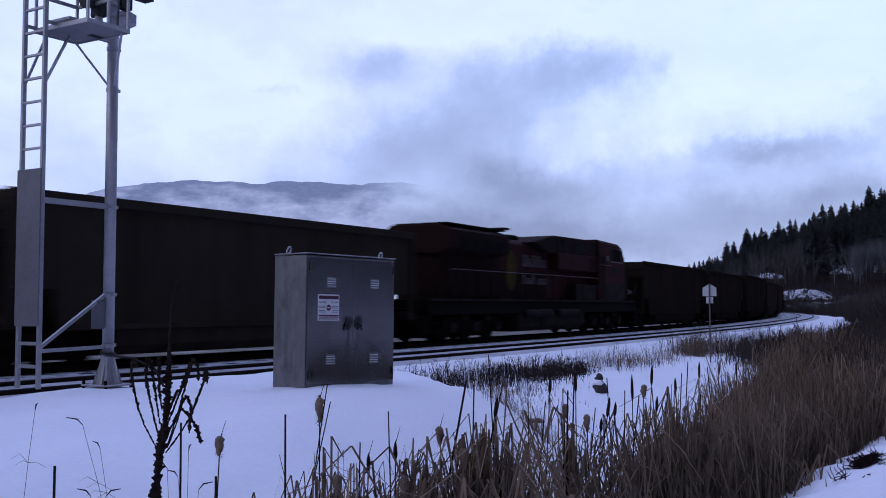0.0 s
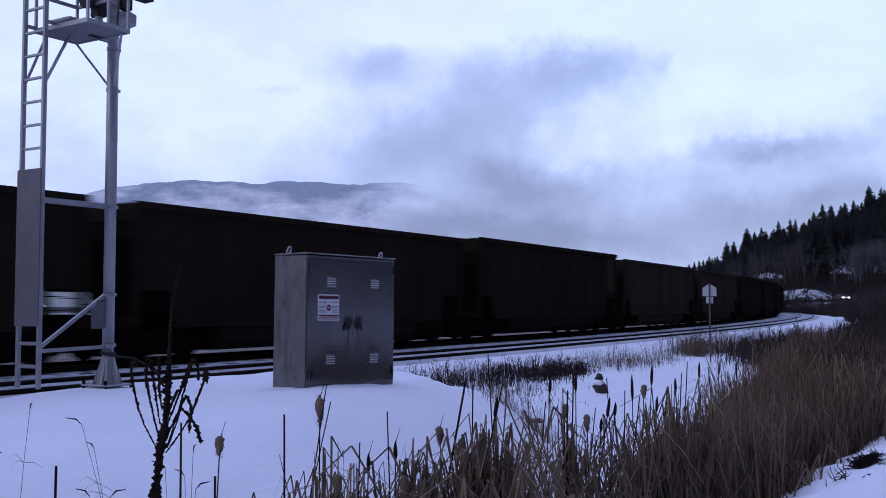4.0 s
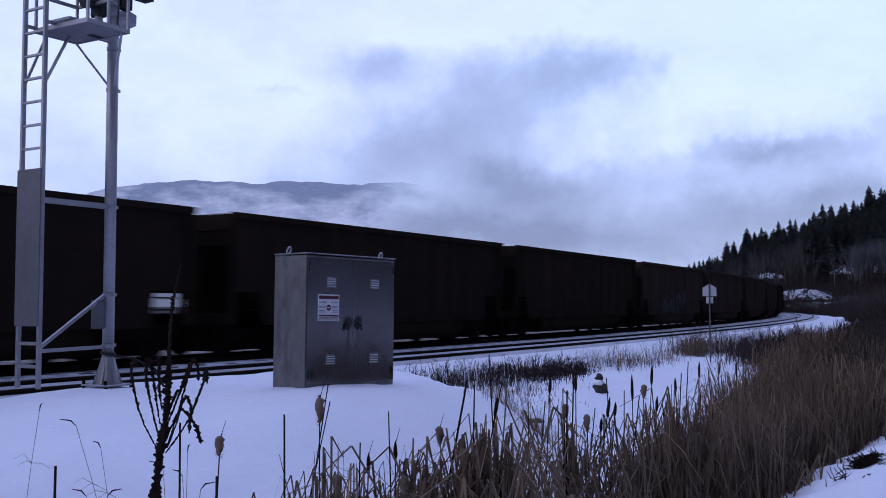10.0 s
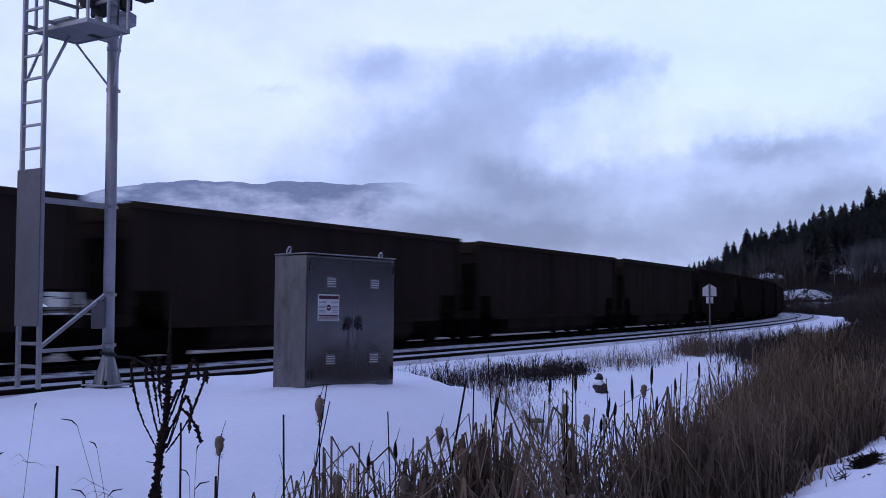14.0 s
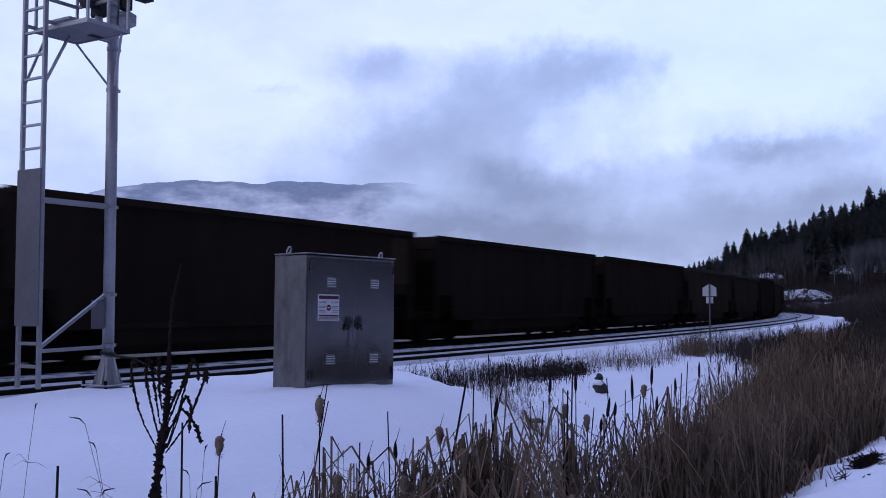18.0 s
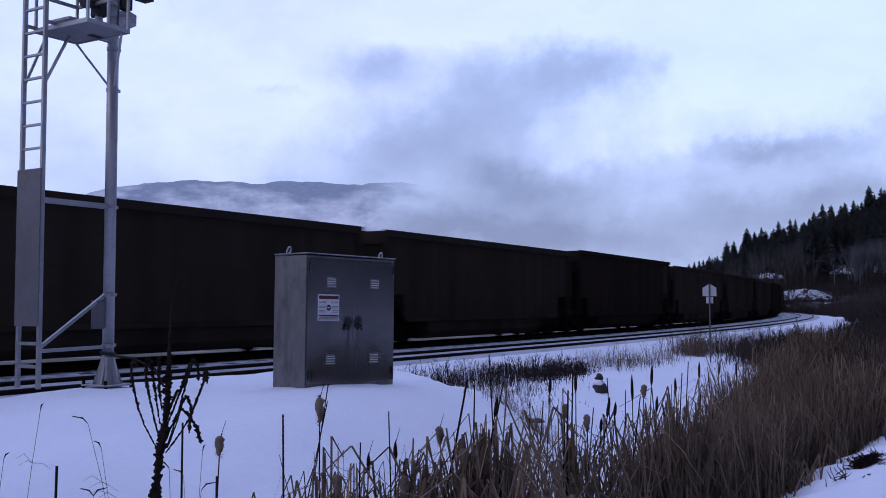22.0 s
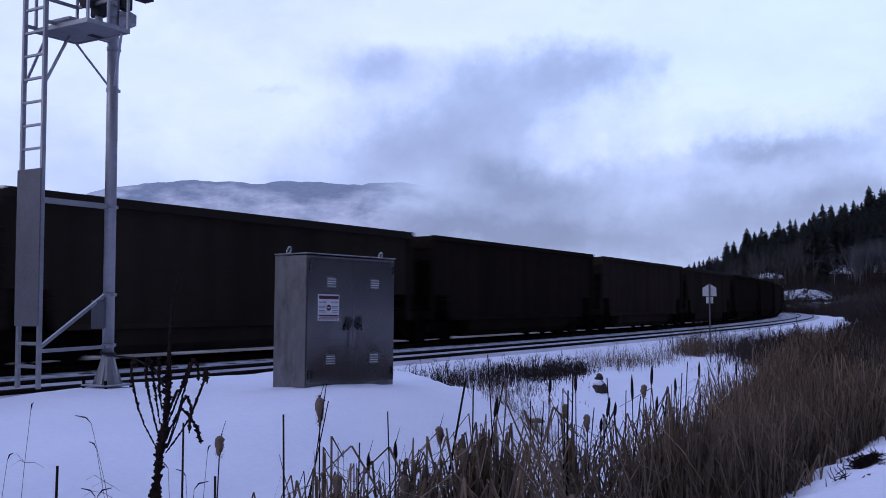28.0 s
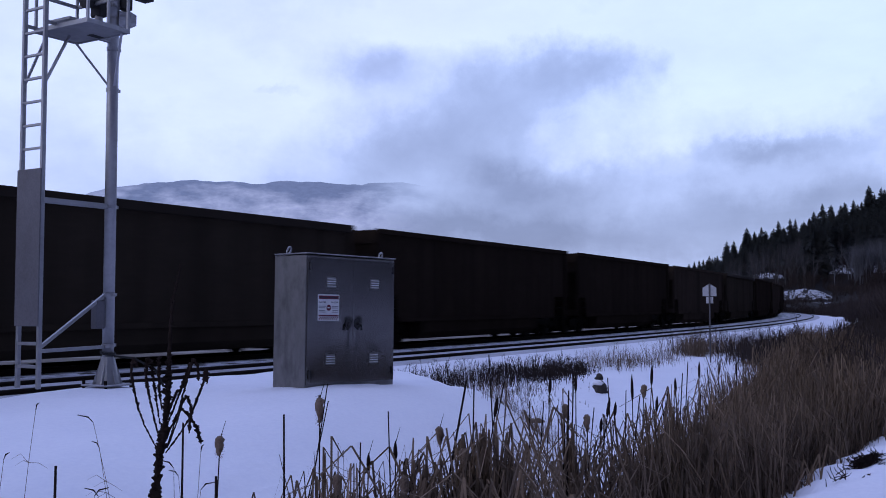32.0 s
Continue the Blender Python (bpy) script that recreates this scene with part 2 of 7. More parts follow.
def stained_doors():
    """The cabinet's sheet metal with greasy smudges round handles and hinges and runs below them."""
    m = material("cabinet_doors", (0.185, 0.177, 0.180), 0.20, 0.80, second=(0.165, 0.16, 0.165), scale=1.5, amount=0.5, fine=9, bump=0.02, stretch=(1, 1, 0.6))
    t = m.node_tree
    b = t.nodes["Principled BSDF"]
    co = t.nodes.new("ShaderNodeTexCoord")
    n = nod(t, "ShaderNodeTexNoise", Scale=9.0, Detail=5.0)
    t.links.new(co.outputs["Object"], n.inputs["Vector"])
    warp = t.nodes.new("ShaderNodeVectorMath")
    warp.operation = "MULTIPLY_ADD"
    t.links.new(n.outputs["Color"], warp.inputs[0])
    warp.inputs[1].default_value = (0.10, 0.0, 0.10)
    t.links.new(co.outputs["Object"], warp.inputs[2])
    total = None
    # place and reach of each smudge, and its weight
    for x, z, rx, rz, k in ((0.80, 0.91, 0.12, 0.13, 1.0), (0.99, 0.91, 0.12, 0.13, 1.0), (0.80, 0.70, 0.05, 0.22, 0.55), (0.98, 0.68, 0.05, 0.22, 0.45), (0.12, 0.24, 0.09, 0.10, 0.7), (1.66, 0.25, 0.06, 0.10, 0.6), (0.48, 0.56, 0.12, 0.10, 0.3), (1.30, 0.56, 0.12, 0.10, 0.3), (1.66, 1.62, 0.05, 0.08, 0.4)):
        sub = t.nodes.new("ShaderNodeVectorMath")
        sub.operation = "SUBTRACT"
        t.links.new(warp.outputs[0], sub.inputs[0])
        sub.inputs[1].default_value = (x, 0, z)
        sc = t.nodes.new("ShaderNodeVectorMath")
        sc.operation = "MULTIPLY"
        t.links.new(sub.outputs[0], sc.inputs[0])
        sc.inputs[1].default_value = (1 / rx, 0, 1 / rz)
        ln = t.nodes.new("ShaderNodeVectorMath")
        ln.operation = "LENGTH"
        t.links.new(sc.outputs[0], ln.inputs[0])
        r = t.nodes.new("ShaderNodeMapRange")
        r.interpolation_type = "SMOOTHSTEP"
        r.inputs["From Min"].default_value, r.inputs["From Max"].default_value = 1.0, 0.35
        r.inputs["To Max"].default_value = k
        t.links.new(ln.outputs["Value"], r.inputs["Value"])
        if total is None:
            total = r.outputs["Result"]
        else:
            mx = t.nodes.new("ShaderNodeMath")
            mx.operation = "MAXIMUM"
            t.links.new(total, mx.inputs[0])
            t.links.new(r.outputs["Result"], mx.inputs[1])
            total = mx.outputs[0]
    mix = t.nodes.new("ShaderNodeMix")
    mix.data_type = "RGBA"
    mix.inputs[7].default_value = (0.022, 0.021, 0.022, 1)
    t.links.new(total, mix.inputs[0])
    t.links.new(b.inputs["Base Color"].links[0].from_socket, mix.inputs[6])
    t.links.new(mix.outputs[2], b.inputs["Base Color"])
    return m


CASE_DOOR = stained_doors()
CASE_DARK = material("cabinet_smudge", (0.022, 0.022, 0.024), 0.7, second=(0.045, 0.045, 0.05), scale=14)
SIGN_WHITE = material("sign_white", (0.75, 0.75, 0.77), 0.45, second=(0.62, 0.62, 0.64), scale=8, bump=0.0)
SIGN_BACK = material("dull_sign_back", (0.46, 0.47, 0.50), 0.6, second=(0.38, 0.39, 0.42), scale=8, bump=0.0)
SIGN_RED = material("sign_red", (0.13, 0.010, 0.028), 0.5, second=(0.09, 0.008, 0.03), bump=0.0)
SIGN_INK_PALE = material("faded_sign_ink", (0.15, 0.14, 0.19), 0.6, bump=0.0)
SIGN_DARK = material("sign_ink", (0.03, 0.03, 0.05), 0.6, bump=0.0)
SIGNAL_BLACK = material("signal_black", (0.02, 0.02, 0.022), 0.6, bump=0.03)
CONCRETE = material("concrete", (0.32, 0.31, 0.29), 0.9, second=(0.22, 0.21, 0.20), scale=5, bump=0.3)
LOCO_SOOT = material("sooty_red_paint", (0.0135, 0.0072, 0.0068), 0.9, second=(0.024, 0.0095, 0.0085), scale=1.2, spec=0.05)
LOCO_RED = material("locomotive_red", (0.042, 0.0105, 0.011), 0.8, spec=0.06, second=(0.019, 0.0095, 0.009), scale=0.9, amount=0.6, fine=25, bump=0.03)
LOCO_DARK = material("locomotive_dark", (0.0065, 0.0055, 0.0052), 0.9, second=(0.011, 0.009, 0.008), scale=2, spec=0.05)
LOCO_GREY = material("dusty_grey_steel", (0.026, 0.0215, 0.019), 0.9, second=(0.013, 0.0105, 0.0095), scale=2.2, amount=0.7, fine=14, spec=0.05)
LOCO_GLASS = material("locomotive_glass", (0.004, 0.004, 0.005), 0.2, spec=0.3, bump=0.0)
LOCO_GOLD = material("faded_gold_paint", (0.060, 0.042, 0.007), 0.85, spec=0.06, second=(0.03, 0.02, 0.006), scale=4)
LOCO_WHITE = material("faded_white_paint", (0.135, 0.112, 0.112), 0.8, spec=0.08, second=(0.04, 0.028, 0.028), scale=5, amount=0.8)
REED = material("dry_cattail_leaf", (0.207, 0.150, 0.104), 0.95, spec=0.1, second=(0.080, 0.058, 0.043), scale=1.6, fine=30, bump=0.0, island=0.4, stretch=(1, 1, 0.4))
STALK = material("dark_stalk", (0.015, 0.0105, 0.009), 0.95, spec=0.05, second=(0.030, 0.021, 0.018), scale=8, bump=0.1)
FLUFF = material("cattail_fluff", (0.23, 0.17, 0.13), 0.95, second=(0.11, 0.07, 0.05), scale=18, bump=0.6, bump_scale=90)
GRASS = material("dry_grass", (0.19, 0.14, 0.10), 0.95, spec=0.1, second=(0.09, 0.067, 0.052), scale=2, fine=30, bump=0.0, island=0.4)
FAR_BRUSH = material("brown_brush", (0.042, 0.032, 0.025), 0.95, spec=0.1, second=(0.034, 0.026, 0.024), scale=0.25, fine=10, bump=0.0, island=0.45)
SHRUB = material("bare_shrub_twigs", (0.055, 0.042, 0.038), 0.95, spec=0.1, second=(0.034, 0.027, 0.025), scale=0.6, fine=10, bump=0.0, island=0.4)
BARK = material("conifer_bark", (0.06, 0.045, 0.035), 0.95, second=(0.035, 0.028, 0.024), scale=5)
NEEDLES = material("conifer_needles", (0.066, 0.073, 0.075), 0.95, spec=0.0, second=(0.056, 0.064, 0.066), scale=0.3, fine=3, bump=0.0, island=0.12)
GREY_TWIGS = material("bare_grey_twigs", (0.094, 0.090, 0.094), 0.95, spec=0.05, second=(0.038, 0.035, 0.036), scale=0.6, fine=8, bump=0.0, island=0.35)
# pale grey twigs; the mist on the slope is put into their colour
PALE_TWIGS = material("mist_paled_twigs", (0.125, 0.128, 0.142), 0.95, spec=0.05, second=(0.075, 0.076, 0.085), scale=0.6, fine=8, bump=0.0, island=0.3)
DUSTY_CHORD = material("dusty_grey_brown_steel", (0.031, 0.0245, 0.0205), 0.85, spec=0.03, second=(0.022, 0.0175, 0.015), scale=1.2)
WEED = material("dead_weed_stems", (0.040, 0.029, 0.026), 0.95, spec=0.1, second=(0.022, 0.017, 0.016), scale=5, bump=0.0, island=0.5)
ROCK = material("dark_stone", (0.055, 0.046, 0.043), 0.9, second=(0.03, 0.027, 0.026), scale=6, bump=0.5, bump_scale=20)
CAR_PAINT = material("dark_car_paint", (0.03, 0.03, 0.035), 0.35, bump=0.0)
HEADLIGHT = material("headlight_glow", (0.9, 0.9, 0.9), 0.3, emit=(1.0, 0.62, 0.46, 60.0), bump=0.0)
RUBBER = material("rubber", (0.02, 0.02, 0.02), 0.9)


# ---- mesh helpers ----
class Shape:
    """Collects vertices and faces for one mesh."""

    def __init__(self):
        self.v, self.f = [], []

    def add(self, verts, faces):
        n = len(self.v)
        self.v += [tuple(p) for p in verts]
        self.f += [tuple(i + n for i in f) for f in faces]
        return self

    def box(self, x0, y0, z0, x1, y1, z1, m=None):
        c = [Vector(p) for p in ((x0, y0, z0), (x1, y0, z0), (x1, y1, z0), (x0, y1, z0), (x0, y0, z1), (x1, y0, z1), (x1, y1, z1), (x0, y1, z1))]
        if m:
            c = [m @ p for p in c]
        return self.add(c, [(0, 3, 2, 1), (4, 5, 6, 7), (0, 1, 5, 4), (1, 2, 6, 5), (2, 3, 7, 6), (3, 0, 4, 7)])

    def prism(self, outline, lo, hi, axis="y"):
        """An outline of (a, b) drawn out along an axis."""
        n = len(outline)
        put = {"y": lambda a, b, c: (a, c, b), "x": lambda a, b, c: (c, a, b), "z": lambda a, b, c: (a, b, c)}[axis]
        vs = [put(a, b, lo) for a, b in outline] + [put(a, b, hi) for a, b in outline]
        fs = [tuple(range(n)), tuple(range(2 * n - 1, n - 1, -1))] + [(i, n + i, n + (i + 1) % n, (i + 1) % n) for i in range(n)]
        return self.add(vs, fs)

    def tube(self, pts, r, n=8, r1=None, cap=True):
        pts = [Vector(p) for p in pts]
        k = len(pts)
        rings = []
        for i, p in enumerate(pts):
            d = (pts[min(i + 1, k - 1)] - pts[max(i - 1, 0)]).normalized()
            a = d.orthogonal().normalized() if abs(d.z) > 0.9 else Vector((0, 0, 1)).cross(d).normalized()
            b = d.cross(a)
            rad = r if r1 is None else r + (r1 - r) * i / (k - 1)
            if isinstance(r, (list, tuple)):
                rad = r[i]
            rings.append([p + a * rad * math.cos(2 * math.pi * j / n) + b * rad * math.sin(2 * math.pi * j / n) for j in range(n)])
        vs = [q for ring in rings for q in ring]
        fs = [(i * n + j, i * n + (j + 1) % n, (i + 1) * n + (j + 1) % n, (i + 1) * n + j) for i in range(k - 1) for j in range(n)]
        if cap:
            fs += [tuple(range(n - 1, -1, -1)), tuple(range((k - 1) * n, k * n))]
        return self.add(vs, fs)

    def blade(self, pts, w0, w1, side):
        """A flat leaf along pts, w0 wide at its foot and w1 at its tip."""
        k = len(pts)
        vs = []
        for i, p in enumerate(pts):
            w = w0 + (w1 - w0) * i / (k - 1)
            vs += [Vector(p) - side * w / 2, Vector(p) + side * w / 2]
        return self.add(vs, [(2 * i, 2 * i + 1, 2 * i + 3, 2 * i + 2) for i in range(k - 1)])

    def mesh(self, name, mat, bevel=0.0, smooth=False):
        me = bpy.data.meshes.new(name)
        me.from_pydata(self.v, [], self.f)
        if bevel:
            bm = bmesh.new()
            bm.from_mesh(me)
            sharp = [e for e in bm.edges if len(e.link_faces) == 2 and e.calc_face_angle(0) > 0.5]
            bmesh.ops.bevel(bm, geom=sharp, offset=bevel, segments=1, affect="EDGES", clamp_overlap=True)
            bm.to_mesh(me)
            bm.free()
        me.materials.append(mat)
        if smooth:
            me.shade_smooth()
        me.update()
        return me


def thing(name, label, category, m=None, group="", kind=""):
    ob = new(name)
    ob.empty_display_size = 0.1
    if m:
        ob.matrix_basis = m
    return tagged(ob, label, category, group, kind)


def part(name, shape, mat, parent=None, label="", m=None, bevel=0.0, smooth=False):
    data = shape if isinstance(shape, bpy.types.Mesh) else shape.mesh(name, mat, bevel, smooth)
    ob = new(name, data)
    ob.parent = parent
    if m:
        ob.matrix_basis = m
    return tagged(ob, label)


def single(name, shape, mat, label, category, kind="", group="", m=None, bevel=0.0, smooth=False):
    return tagged(part(name, shape, mat, None, "", m, bevel, smooth), label, category, group, kind)


# ---- plan: the railway line, the ground ----
S0, RAMP, RADIUS, GAUGE2, SPACING = 1.96, 27.5, 571.0, 0.755, 4.45
_ss = np.arange(-220.0, 900.0, 0.5)
_k = np.clip((_ss - S0) / RAMP, 0, 1) / RADIUS
_th = np.concatenate([[0], np.cumsum((_k[1:] + _k[:-1]) * 0.25)])
_mid = (_th[1:] + _th[:-1]) / 2
_cx = np.concatenate([[0], np.cumsum(np.cos(_mid) * 0.5)]) - 220.0
_cy = np.concatenate([[0], np.cumsum(np.sin(_mid) * 0.5)])


def line_at(s, lat=0.0):
    """Place and heading on the line, lat metres to the left of the train's track centre."""
    x, y, th = np.interp(s, _ss, _cx), np.interp(s, _ss, _cy), np.interp(s, _ss, _th)
    return x - math.sin(th) * lat, y + math.cos(th) * lat, th


def sstep(a, b, x):
    u = np.clip((x - a) / (b - a), 0, 1)
    return u * u * (3 - 2 * u)


def lateral(x, y):
    yc, th = np.interp(x, _cx[:1500], _cy[:1500]), np.interp(x, _cx[:1500], _th[:1500])
    return (y - yc) * np.cos(th)


def wav(x, y, k, seed):
    return (np.sin(k * x + seed) * np.cos(1.3 * k * y + 2.1 * seed) + 0.6 * np.sin(2.3 * k * x - 1.7 * k * y + seed * 3.3)
            + 0.4 * np.sin(4.1 * k * y + 3.1 * k * x + seed))


def height(x, y):
    x, y = np.asarray(x, float), np.asarray(y, float)
    q = lateral(x, y)
    z = np.interp(q, [-60, -24, -17.9, -17.2, -16.5, -16.0, -14.9, -13.5, -11, -8.5, -7.0, -6.2, -5.35, -2.4, -1.9, 2.3, 3.2, 6, 40],
                  [-0.3, -0.3, -0.33, -0.40, -0.74, -0.97, -0.98, -0.74, -0.55, -0.46, -0.3, -0.145, -0.09, -0.085, -0.2, -0.22, -0.4, -0.6, -0.8])
    # the raised pad on which signal and cabinet stand
    pad = sstep(14.8, 13.4, x - 0.80 * (y + 10.6) + 0.14 * np.sin(2.1 * y)) * sstep(-6.3, -7.5, q) * sstep(-15.4, -11.6, q)
    z = z + pad * (0.165 - 0.09 * sstep(10.0, 6.8, x) - z)
    # snow drifted up against the cabinet
    z = z + 0.095 * np.exp(-((x - 10.25) ** 2 + (y + 11.0) ** 2) / 1.0)
    rough = sstep(-6.6, -8.5, q) * 0.022 + sstep(3, 6, q) * 0.05
    z = z + rough * wav(x, y, 1.1, 0.7) + rough * 0.35 * wav(x, y, 3.7, 2.0)
    bank = sstep(-15.8, -17, q) * 0.05
    z = z + bank * wav(x, y, 2.2, 1.4) + bank * 0.7 * wav(x, y, 5.3, 0.4)
    # hill to the east; the unseen rise south of it dims the cabinet's reflection
    dx, dy = x - EYE[0], y - EYE[1]
    r = np.hypot(dx, dy)
    az = np.degrees(np.arctan2(dx, dy))
    amp = np.interp(az, [-180, -150, 40, 66, 70, 75, 78, 81, 84, 92, 112, 150, 180], [60, 25, 0, 0, 2, 6, 13, 19, 28, 42, 85, 95, 60])
    z = z + 2.4 * sstep(225, 262, r) * sstep(68, 74, az) * sstep(150, 120, az) + sstep(275, 300, r) * 2.5 * sstep(74, 77, az)
    z = z + amp * sstep(290, 430, r) + amp * 0.8 * sstep(430, 900, r)
    z = z + sstep(230, 320, r) * 0.5 * wav(x, y, 0.06, 1.0)
    return z


def axis_steps(lo, fine_lo, fine_hi, hi, step, grow):
    a = list(np.arange(fine_lo, fine_hi, step))
    d, v = step, a[-1]
    while v < hi:
        d *= grow
        v += d
        a.append(v)
    d, v = step, a[0]
    while v > lo:
        d *= grow
        v -= d
        a.insert(0, v)
    return np.array(a)


def build_ground():
    xs, ys = axis_steps(-4500, -4, 34, 4800, 0.3, 1.045), axis_steps(-4500, -19.5, -5.5, 4800, 0.25, 1.06)
    gx, gy = np.meshgrid(xs, ys)
    gz = height(gx, gy)
    nx, ny = len(xs), len(ys)
    me = bpy.data.meshes.new("ground")
    verts = np.stack([gx, gy, gz], -1).reshape(-1, 3)
    i = np.arange(nx * ny).reshape(ny, nx)
    quads = np.stack([i[:-1, :-1], i[:-1, 1:], i[1:, 1:], i[1:, :-1]], -1).reshape(-1, 4)
    me.from_pydata(verts.tolist(), [], quads.tolist())
    me.materials.append(GROUND)
    me.shade_smooth()
    tagged(new("ground", me), "snow-covered ground sloping to a ditch beside the railway", "ground", kind="structure")


def ground_material():
    m = material("snowy_ground", (0.845, 0.855, 0.90), 0.75, second=(0.77, 0.785, 0.84), scale=0.35, amount=0.4, fine=20, bump=0.6, bump_scale=3.0, spec=0.04)
    t = m.node_tree
    for node in t.nodes:
        if node.type == "BUMP":
            node.inputs["Distance"].default_value = 0.07
    b = t.nodes["Principled BSDF"]
    old = b.inputs["Base Color"].links[0].from_socket
    geo = t.nodes.new("ShaderNodeNewGeometry")
    sep = t.nodes.new("ShaderNodeSeparateXYZ")
    t.links.new(geo.outputs["Position"], sep.inputs[0])
    # far off, on the wooded slopes, bare earth shows between patches of snow
    far = t.nodes.new("ShaderNodeMapRange")
    far.inputs["From Min"].default_value, far.inputs["From Max"].default_value = 172, 200
    t.links.new(sep.outputs["X"], far.inputs["Value"])
    # unseen ground to the south, added dark so the cabinet doors mirror less brightness
    south = t.nodes.new("ShaderNodeMapRange")
    south.inputs["From Min"].default_value, south.inputs["From Max"].default_value = -110, -150
    t.links.new(sep.outputs["Y"], south.inputs["Value"])
    either = t.nodes.new("ShaderNodeMath")
    either.operation = "MAXIMUM"
    t.links.new(far.outputs["Result"], either.inputs[0])
    t.links.new(south.outputs["Result"], either.inputs[1])
    n = nod(t, "ShaderNodeTexNoise", Scale=0.05, Detail=8.0, Roughness=0.7)
    t.links.new(geo.outputs["Position"], n.inputs["Vector"])
    thr = t.nodes.new("ShaderNodeMapRange")
    thr.inputs["From Min"].default_value, thr.inputs["From Max"].default_value = 0.67, 0.72
    thr.inputs["To Min"].default_value, thr.inputs["To Max"].default_value = 1.0, 0.0
    t.links.new(n.outputs["Fac"], thr.inputs["Value"])
    mul = t.nodes.new("ShaderNodeMath")
    mul.operation = "MULTIPLY"
    t.links.new(either.outputs[0], mul.inputs[0])
    t.links.new(thr.outputs["Result"], mul.inputs[1])
    mix = t.nodes.new("ShaderNodeMix")
    mix.data_type = "RGBA"
    mix.inputs[7].default_value = (0.013, 0.011, 0.011, 1)
    t.links.new(mul.outputs[0], mix.inputs[0])
    t.links.new(old, mix.inputs[6])
    t.links.new(mix.outputs[2], b.inputs["Base Color"])
    return m


GROUND = ground_material()
build_ground()


def rail_mesh(name, lat, lo, hi, mat, profile):
    sh = Shape()
    stations = list(np.arange(lo, hi, 3.0))
    k = len(profile)
    for s in stations:
        for a, b in profile:
            x, y, _ = line_at(s, lat + a)
            sh.v.append((x, y, b))
    for i in range(len(stations) - 1):
        for j in range(k):
            sh.f.append((i * k + j, i * k + (j + 1) % k, (i + 1) * k + (j + 1) % k, (i + 1) * k + j))
    sh.f += [tuple(range(k)), tuple(range((len(stations) - 1) * k, len(stations) * k))]
    return sh


RAIL_WEB = ((-0.07, -0.19), (0.07, -0.19), (0.07, -0.175), (0.015, -0.155), (0.015, -0.05), (0.036, -0.035), (0.036, -0.005), (-0.036, -0.005), (-0.036, -0.035), (-0.015, -0.05), (-0.015, -0.155), (-0.07, -0.175))
RAIL_TOP = ((-0.033, -0.006), (0.033, -0.006), (0.030, 0.0), (-0.030, 0.0))
for lat in (GAUGE2, -GAUGE2, -SPACING + GAUGE2, -SPACING - GAUGE2):
    rail = single("rail", rail_mesh("rail", lat, -210, 560, RAIL, RAIL_WEB), RAIL, "rusty steel running rail set in snow", "rail", group="rails of the double track")
    part("rail_head", rail_mesh("rail_head", lat, -210, 560, RAIL_HEAD, RAIL_TOP), RAIL_HEAD, rail, "worn bright top of the rail")


